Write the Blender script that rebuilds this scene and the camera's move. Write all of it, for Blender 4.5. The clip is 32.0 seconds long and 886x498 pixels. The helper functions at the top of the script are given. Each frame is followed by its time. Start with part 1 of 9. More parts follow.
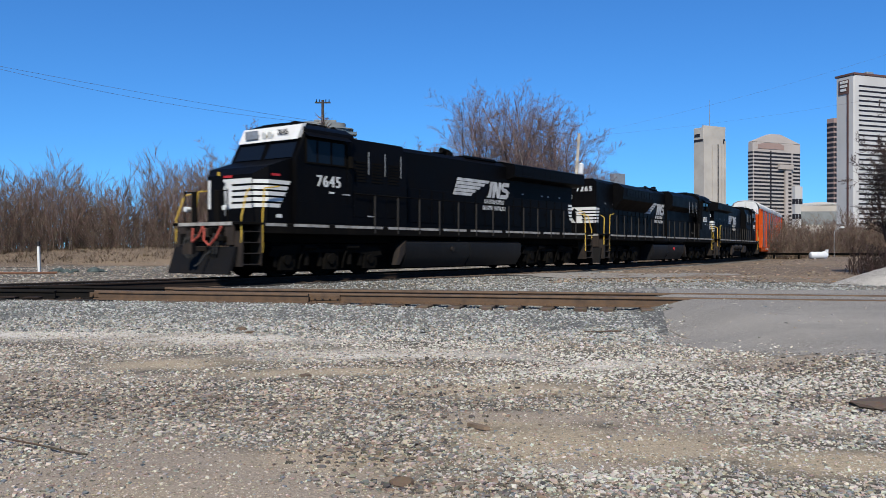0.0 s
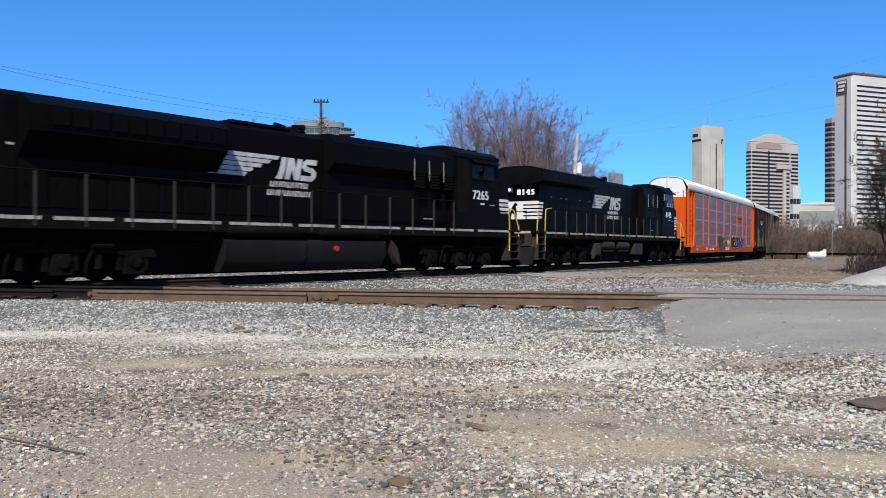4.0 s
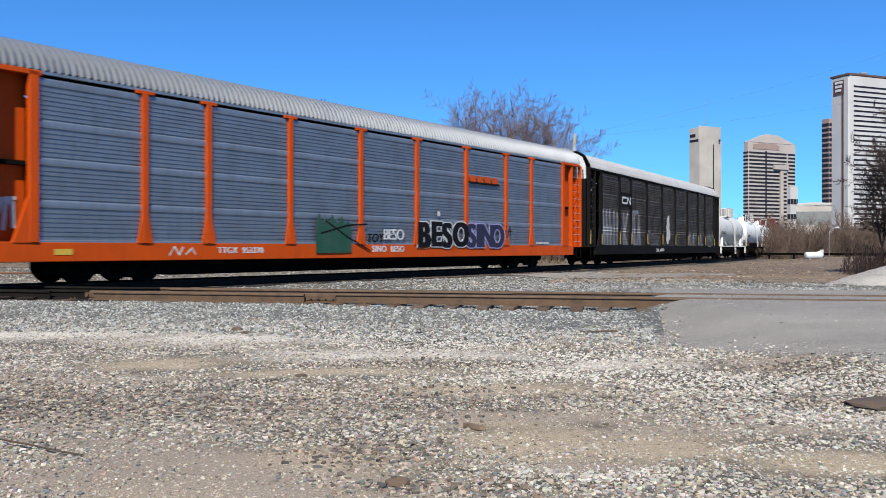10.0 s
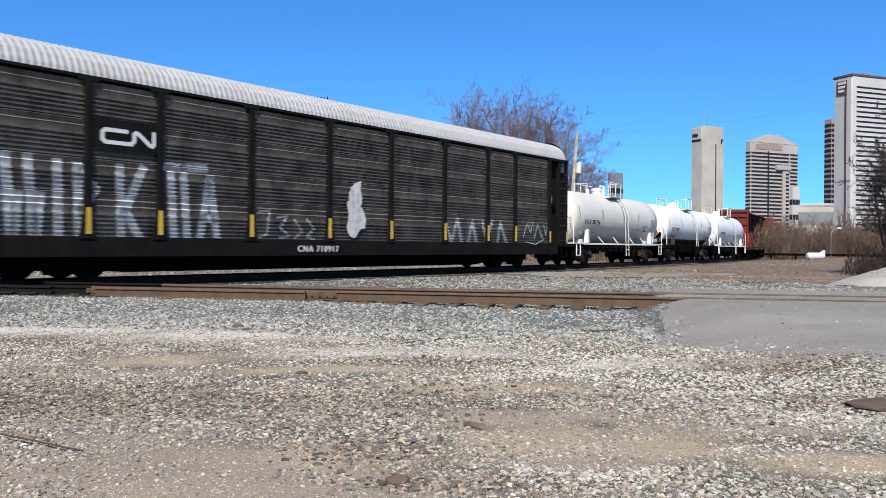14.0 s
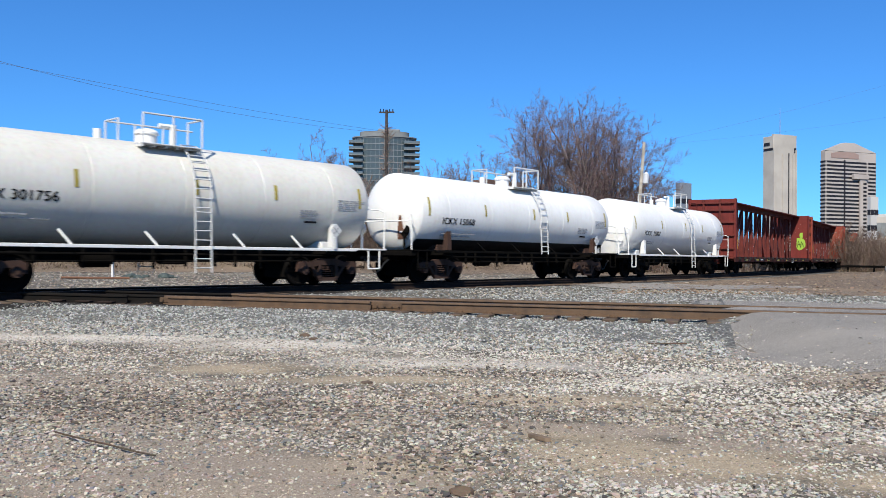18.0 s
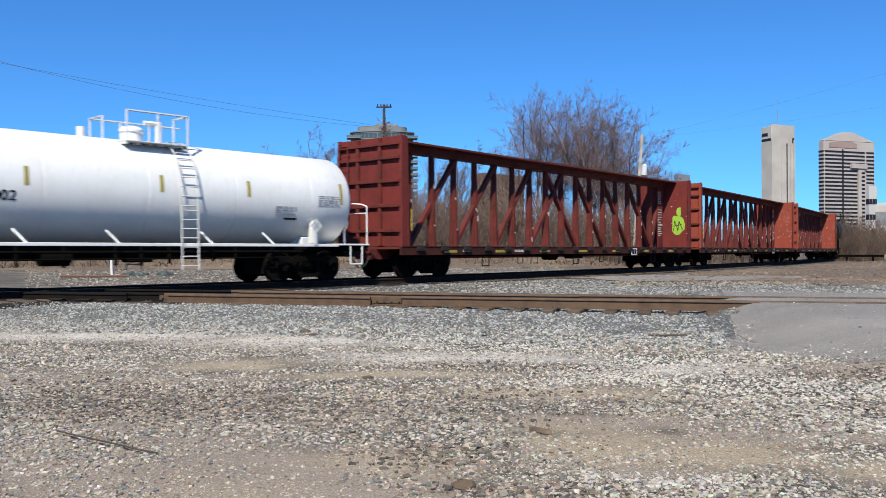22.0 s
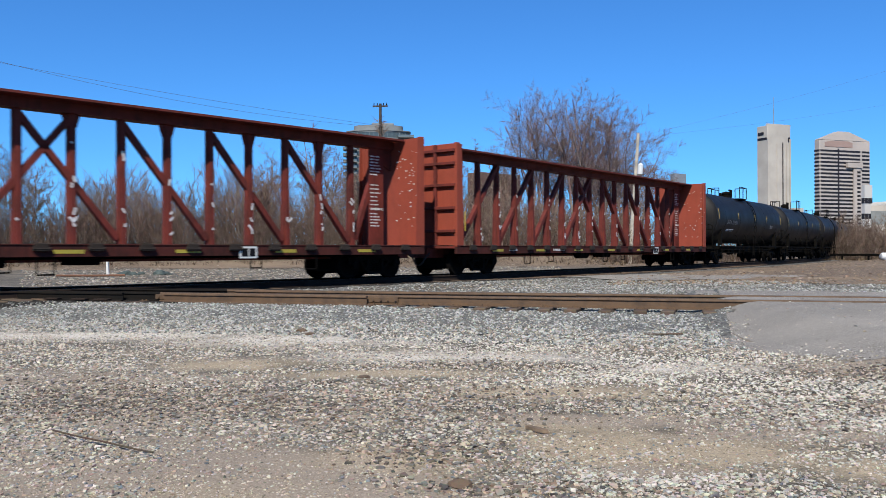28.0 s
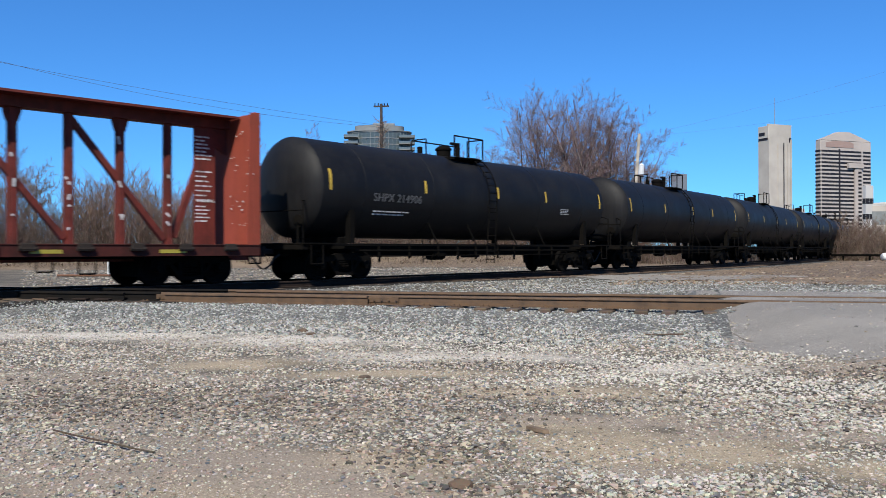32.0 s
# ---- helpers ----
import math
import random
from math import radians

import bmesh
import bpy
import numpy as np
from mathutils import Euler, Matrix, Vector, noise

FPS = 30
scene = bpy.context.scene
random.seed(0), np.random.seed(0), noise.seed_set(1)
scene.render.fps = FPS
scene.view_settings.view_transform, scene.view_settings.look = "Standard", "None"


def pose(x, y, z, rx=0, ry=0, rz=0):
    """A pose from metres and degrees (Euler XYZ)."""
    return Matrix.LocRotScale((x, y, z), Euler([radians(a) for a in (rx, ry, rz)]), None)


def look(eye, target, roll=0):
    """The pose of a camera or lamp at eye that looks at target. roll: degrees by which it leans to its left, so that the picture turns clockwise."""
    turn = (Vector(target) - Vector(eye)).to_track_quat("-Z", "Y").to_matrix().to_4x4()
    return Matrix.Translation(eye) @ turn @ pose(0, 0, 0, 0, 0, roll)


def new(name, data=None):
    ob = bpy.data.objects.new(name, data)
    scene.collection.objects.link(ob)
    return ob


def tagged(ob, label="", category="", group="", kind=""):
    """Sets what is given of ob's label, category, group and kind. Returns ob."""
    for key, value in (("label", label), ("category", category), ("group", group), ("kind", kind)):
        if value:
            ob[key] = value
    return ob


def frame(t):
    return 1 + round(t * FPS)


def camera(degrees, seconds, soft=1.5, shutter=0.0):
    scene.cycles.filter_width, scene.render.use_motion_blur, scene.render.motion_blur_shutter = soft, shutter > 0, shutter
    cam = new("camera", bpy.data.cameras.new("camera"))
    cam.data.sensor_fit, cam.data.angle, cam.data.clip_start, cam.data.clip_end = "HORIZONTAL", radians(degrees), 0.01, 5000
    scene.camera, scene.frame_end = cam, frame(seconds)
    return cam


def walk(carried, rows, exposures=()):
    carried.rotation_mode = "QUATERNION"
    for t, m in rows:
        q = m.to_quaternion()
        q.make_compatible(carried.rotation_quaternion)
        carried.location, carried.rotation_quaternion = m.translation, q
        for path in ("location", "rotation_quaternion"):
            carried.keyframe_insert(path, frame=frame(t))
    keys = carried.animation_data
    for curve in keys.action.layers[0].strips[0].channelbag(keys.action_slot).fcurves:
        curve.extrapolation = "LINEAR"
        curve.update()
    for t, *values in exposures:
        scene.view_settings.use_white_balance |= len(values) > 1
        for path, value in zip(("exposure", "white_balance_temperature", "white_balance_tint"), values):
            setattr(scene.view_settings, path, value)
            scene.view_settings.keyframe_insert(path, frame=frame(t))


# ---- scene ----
cam = camera(55.74, 32.0, soft=0.75, shutter=0.35)
EYE = Vector((0.0, 0.0, 0.866))


def aim(yaw, pitch, roll):
    """Camera pose on its tripod: yaw to the left, pitch up, roll, in degrees."""
    y, p = radians(yaw), radians(pitch)
    way = Vector((-math.sin(y) * math.cos(p), math.cos(y) * math.cos(p), math.sin(p)))
    return look(EYE, EYE + way * 10, roll)


walk(cam, [(t, aim(*a)) for t, *a in (
    (0, .28, -.03, 0), (0.5, .28, -.06, -.01), (1, .27, -.08, 0), (2, .24, -.085, .015), (3, .23, -.08, .02), (3.5, .20, -.07, .03),
    (5.5, .07, -.03, .02), (6.5, .045, -.03, .01), (7.5, 0, -.025, -.01), (9, 0, -.025, 0), (12, 0, -.025, 0), (12.5, 0, -.05, .11),
    (13, .03, -.10, .22), (13.5, .09, -.12, .45), (14, .10, -.15, .38), (14.5, .08, -.12, .33), (15.5, .12, -.06, .29), (16, .36, -.02, .27), (16.5, .88, .04, .25),
    (17, 2.39, .31, .18), (17.5, 3.69, .48, .20), (18, 4.51, .57, .5), (18.5, 4.53, .51, .38), (19, 4.54, .45, .06), (19.5, 4.51, .39, -.13),
    (20, 4.49, .35, -.21), (21, 4.50, .27, -.19), (22, 4.45, .18, -.18), (23, 4.36, .14, -.21), (24, 4.29, .11, -.19), (25, 4.23, .10, -.19),
    (25.5, 4.22, .10, -.19), (27.5, 4.21, .12, -.20), (29, 4.19, .12, -.19), (30.5, 4.19, .11, -.19), (31, 4.20, .105, -.12), (31.5, 4.25, .12, -.06), (32, 4.26, .13, -.16))],
     [(0, 0.36), (0.5, 0.50), (1, 0.61), (2, 0.64), (3.5, 0.64), (6, 0.64), (14, 0.64), (17, 0.57), (20, 0.54), (32, 0.53)])

# ---- light ----
SUN_AZ = Vector((-0.105, -0.994, 0)).normalized()
SUN_EL = radians(45)
world = bpy.data.worlds.new("world")
scene.world = world
world.use_nodes = True
wn, wl = world.node_tree.nodes, world.node_tree.links
sky = wn.new("ShaderNodeTexSky")
sky.sky_type, sky.sun_disc = "NISHITA", False
sky.sun_elevation, sky.sun_rotation = SUN_EL, math.atan2(SUN_AZ.x, SUN_AZ.y)
sky.altitude, sky.air_density, sky.dust_density, sky.ozone_density = 200, 1.0, 0.05, 3.0
# clear dry air: the hazy rim of the sky is drawn down below the horizon
sky_tc, sky_up = wn.new("ShaderNodeTexCoord"), wn.new("ShaderNodeVectorMath")
sky_up.operation = "ADD"
sky_up.inputs[1].default_value = (0, 0, 0.035)
wl.new(sky_tc.outputs["Generated"], sky_up.inputs[0])
wl.new(sky_up.outputs["Vector"], sky.inputs["Vector"])
sky_tint = wn.new("ShaderNodeMix")
sky_tint.data_type, sky_tint.blend_type = "RGBA", "MULTIPLY"
sky_tint.inputs[0].default_value = 1.0
sky_tint.inputs[7].default_value = (0.42, 1.0, 1.63, 1)
wl.new(sky.outputs["Color"], sky_tint.inputs[6])
wl.new(sky_tint.outputs[2], wn["Background"].inputs["Color"])
wn["Background"].inputs["Strength"].default_value = 0.068
sun = new("sun", bpy.data.lights.new("sun", "SUN"))
sun.data.energy, sun.data.angle, sun.data.color = 5.0, radians(0.53), (1.0, 0.95, 0.84)
sun_way = Vector((SUN_AZ.x * math.cos(SUN_EL), SUN_AZ.y * math.cos(SUN_EL), math.sin(SUN_EL)))
sun.matrix_world = look((0, 0, 60), Vector((0, 0, 60)) - sun_way)


# ---- materials ----
def ramp(nt, fac, stops):
    n = nt.nodes.new("ShaderNodeValToRGB")
    while len(n.color_ramp.elements) < len(stops):
        n.color_ramp.elements.new(0.5)
    for e, (at, c) in zip(n.color_ramp.elements, stops):
        e.position, e.color = at, (*c, 1) if len(c) == 3 else c
    nt.links.new(fac, n.inputs["Fac"])
    return n.outputs["Color"]


def texture(nt, kind, scale, coords="Object", **more):
    tc = nt.nodes.new("ShaderNodeTexCoord")
    n = nt.nodes.new("ShaderNodeTex" + kind)
    n.inputs["Scale"].default_value = scale
    for k, v in more.items():
        n.inputs[k].default_value = v
    nt.links.new(tc.outputs[coords], n.inputs["Vector"])
    return n


def blend(nt, fac, a, b, mode="MIX"):
    n = nt.nodes.new("ShaderNodeMix")
    n.data_type, n.blend_type = "RGBA", mode
    for sock, v in ((n.inputs[0], fac), (n.inputs[6], a), (n.inputs[7], b)):
        if isinstance(v, (int, float)):
            sock.default_value = v
        elif isinstance(v, tuple):
            sock.default_value = (*v, 1)
        else:
            nt.links.new(v, sock)
    return n.outputs[2]


def shade(name, rough=0.6, metal=0.0, spec=0.5):
    m = bpy.data.materials.new(name)
    m.use_nodes = True
    b = m.node_tree.nodes["Principled BSDF"]
    b.inputs["Roughness"].default_value, b.inputs["Metallic"].default_value = rough, metal
    b.inputs["Specular IOR Level"].default_value = spec
    return m, m.node_tree, b


def bump(nt, b, height, strength=0.3, distance=0.02):
    n = nt.nodes.new("ShaderNodeBump")
    n.inputs["Strength"].default_value, n.inputs["Distance"].default_value = strength, distance
    nt.links.new(height, n.inputs["Height"])
    nt.links.new(n.outputs["Normal"], b.inputs["Normal"])


def paint(name, colour, dirt=(0.12, 0.09, 0.06), amount=0.35, rough=0.5, scale=1.3, streak=True, metal=0.0, spec=0.5):
    """Weathered paint: a base colour, blotches of dirt at two scales and streaks that run down."""
    m, nt, b = shade(name, rough, metal, spec)
    big = texture(nt, "Noise", scale, Detail=6.0, Roughness=0.65)
    fine = texture(nt, "Noise", scale * 14, Detail=3.0)
    c = blend(nt, ramp(nt, big.outputs["Fac"], ((0.42, (0, 0, 0)), (0.78, (amount,) * 3))), colour, dirt)
    if streak:
        tc, mp = nt.nodes.new("ShaderNodeTexCoord"), nt.nodes.new("ShaderNodeMapping")
        mp.inputs["Scale"].default_value = (5.0, 5.0, 0.35)
        nt.links.new(tc.outputs["Object"], mp.inputs["Vector"])
        st = nt.nodes.new("ShaderNodeTexNoise")
        st.inputs["Scale"].default_value, st.inputs["Detail"].default_value = 2.4, 4.0
        nt.links.new(mp.outputs["Vector"], st.inputs["Vector"])
        c = blend(nt, ramp(nt, st.outputs["Fac"], ((0.5, (0, 0, 0)), (0.8, (amount * 0.8,) * 3))), c, dirt)
    c = blend(nt, 0.12, c, fine.outputs["Color"], "OVERLAY")
    nt.links.new(c, b.inputs["Base Color"])
    r = nt.nodes.new("ShaderNodeMapRange")
    r.inputs["To Min"].default_value, r.inputs["To Max"].default_value = max(0.05, rough - 0.12), min(1, rough + 0.2)
    nt.links.new(big.outputs["Fac"], r.inputs["Value"])
    nt.links.new(r.outputs["Result"], b.inputs["Roughness"])
    bump(nt, b, fine.outputs["Fac"], 0.08, 0.01)
    return m


def plain(name, colour, rough=0.6, metal=0.0, vary=0.25, scale=6.0, spec=0.35):
    m, nt, b = shade(name, rough, metal, spec)
    n = texture(nt, "Noise", scale, Detail=5.0)
    dark = tuple(v * (1 - vary) for v in colour)
    nt.links.new(ramp(nt, n.outputs["Fac"], ((0.35, dark), (0.65, colour))), b.inputs["Base Color"])
    bump(nt, b, n.outputs["Fac"], 0.1, 0.01)
    return m


def lamp_glow(name, colour, strength):
    m, nt, b = shade(name, 0.4, 0.0, 0.3)
    b.inputs["Base Color"].default_value = (*colour, 1)
    b.inputs["Emission Color"].default_value, b.inputs["Emission Strength"].default_value = (*colour, 1), strength
    return m


def glass(name, tint=(0.02, 0.025, 0.03), rough=0.05, spec=0.6):
    m, nt, b = shade(name, rough, 0.0, spec)
    b.inputs["Base Color"].default_value = (*tint, 1)
    return m


def stones(name, palette, dirt, scale, patch=0.35, patch_scale=0.35, fine_scale=None, spread=(0.5, 0.64), height=0.6):
    """Loose stone: cells of several colours with sunken joints, mixed with fine dirt in patches."""
    m, nt, b = shade(name, 0.92, 0.0, 0.25)
    cells = texture(nt, "Voronoi", scale)
    cells2 = texture(nt, "Voronoi", fine_scale or scale * 2.3)
    tc, mp = nt.nodes.new("ShaderNodeTexCoord"), nt.nodes.new("ShaderNodeMapping")
    mp.inputs["Scale"].default_value, mp.inputs["Rotation"].default_value = (0.38, 1.0, 1.0), (0, 0, 0.035)
    nt.links.new(tc.outputs["Object"], mp.inputs["Vector"])
    big = nt.nodes.new("ShaderNodeTexNoise")
    big.inputs["Scale"].default_value, big.inputs["Detail"].default_value, big.inputs["Roughness"].default_value = patch_scale, 7.0, 0.62
    nt.links.new(mp.outputs["Vector"], big.inputs["Vector"])
    sep = nt.nodes.new("ShaderNodeSeparateColor")
    nt.links.new(cells.outputs["Color"], sep.inputs["Color"])
    sep2 = nt.nodes.new("ShaderNodeSeparateColor")
    nt.links.new(cells2.outputs["Color"], sep2.inputs["Color"])
    k = len(palette)
    stops = tuple((i / (k - 1), c) for i, c in enumerate(palette))
    c = ramp(nt, sep.outputs[0], stops)
    c2 = ramp(nt, sep2.outputs[1], stops)
    gap = ramp(nt, cells.outputs["Distance"], ((0.28, (1, 1, 1)), (0.62, (0.22, 0.20, 0.18))))
    c = blend(nt, 1.0, c, gap, "MULTIPLY")
    c = blend(nt, 0.3, c, c2)
    mask = ramp(nt, big.outputs["Fac"], ((spread[0], (0, 0, 0)), (spread[1], (1, 1, 1))))
    tiny = texture(nt, "Noise", 45.0, Detail=6.0, Roughness=0.75)
    dirt_c = ramp(nt, tiny.outputs["Fac"], ((0.3, tuple(v * 0.55 for v in dirt)), (0.7, tuple(min(1, v * 1.25) for v in dirt))))
    c = blend(nt, mask, c, dirt_c)
    nt.links.new(c, b.inputs["Base Color"])
    bump(nt, b, blend(nt, mask, cells.outputs["Distance"], tiny.outputs["Fac"]), height, -0.03)
    return m


def by_island(name, palette, rough=0.85, grain=30.0):
    """One colour of the palette for each loose piece, with some grain."""
    m, nt, b = shade(name, rough, 0.0, 0.3)
    g = nt.nodes.new("ShaderNodeNewGeometry")
    k = len(palette)
    c = ramp(nt, g.outputs["Random Per Island"], tuple((i / k, p) for i, p in enumerate(palette)))
    c.node.color_ramp.interpolation = "CONSTANT"
    n = texture(nt, "Noise", grain, Detail=4.0)
    c = blend(nt, 0.35, c, n.outputs["Color"], "OVERLAY")
    nt.links.new(c, b.inputs["Base Color"])
    bump(nt, b, n.outputs["Fac"], 0.3, 0.01)
    return m


def by_object(name, palette, rough=0.85, grain=8.0):
    m, nt, b = shade(name, rough, 0.0, 0.3)
    g = nt.nodes.new("ShaderNodeObjectInfo")
    k = len(palette)
    c = ramp(nt, g.outputs["Random"], tuple((i / (k - 1), p) for i, p in enumerate(palette)))
    n = texture(nt, "Noise", grain, Detail=6.0, Roughness=0.7)
    c = blend(nt, 0.5, c, n.outputs["Color"], "OVERLAY")
    nt.links.new(c, b.inputs["Base Color"])
    bump(nt, b, n.outputs["Fac"], 0.4, 0.01)
    return m


GREYS = ((0.133, 0.118, 0.095), (0.289, 0.257, 0.205), (0.380, 0.342, 0.279), (0.215, 0.201, 0.172), (0.315, 0.264, 0.195), (0.418, 0.380, 0.314), (0.226, 0.184, 0.134))


def lot_ground():
    """Trodden gravel: stone cells over packed soil, with sandy, dusty and brown patches where the ground sheet marks them."""
    # cells at 0.40 of the stone tones: shade between loose stones put into the colour
    m = stones("trodden_gravel", tuple(tuple(v * 0.40 for v in c) for c in GREYS), (0.215, 0.182, 0.142), 52.0, patch_scale=0.9, spread=(0.46, 0.70), height=0.35)
    nt, b = m.node_tree, m.node_tree.nodes["Principled BSDF"]
    c = b.inputs["Base Color"].links[0].from_socket
    at = nt.nodes.new("ShaderNodeAttribute")
    at.attribute_name = "soil"
    sep = nt.nodes.new("ShaderNodeSeparateColor")
    nt.links.new(at.outputs["Color"], sep.inputs["Color"])
    rag = texture(nt, "Noise", 2.2, Detail=9.0, Roughness=0.75)
    grain = texture(nt, "Noise", 70.0, Detail=5.0, Roughness=0.8)
    for k, (lo, hi) in enumerate((((0.204, 0.160, 0.107), (0.367, 0.300, 0.209)), ((0.36, 0.33, 0.285), (0.60, 0.555, 0.49)), ((0.15, 0.12, 0.092), (0.29, 0.24, 0.19)))):
        mix = nt.nodes.new("ShaderNodeMath")
        mix.operation = "ADD"
        nt.links.new(sep.outputs[k], mix.inputs[0])
        nt.links.new(rag.outputs["Fac"], mix.inputs[1])
        fac = ramp(nt, mix.outputs[0], ((0.62, (0, 0, 0)), (1.08, (0.9, 0.9, 0.9))))
        c = blend(nt, fac, c, ramp(nt, grain.outputs["Fac"], ((0.36, lo), (0.62, hi))))
    nt.links.new(c, b.inputs["Base Color"])
    return m


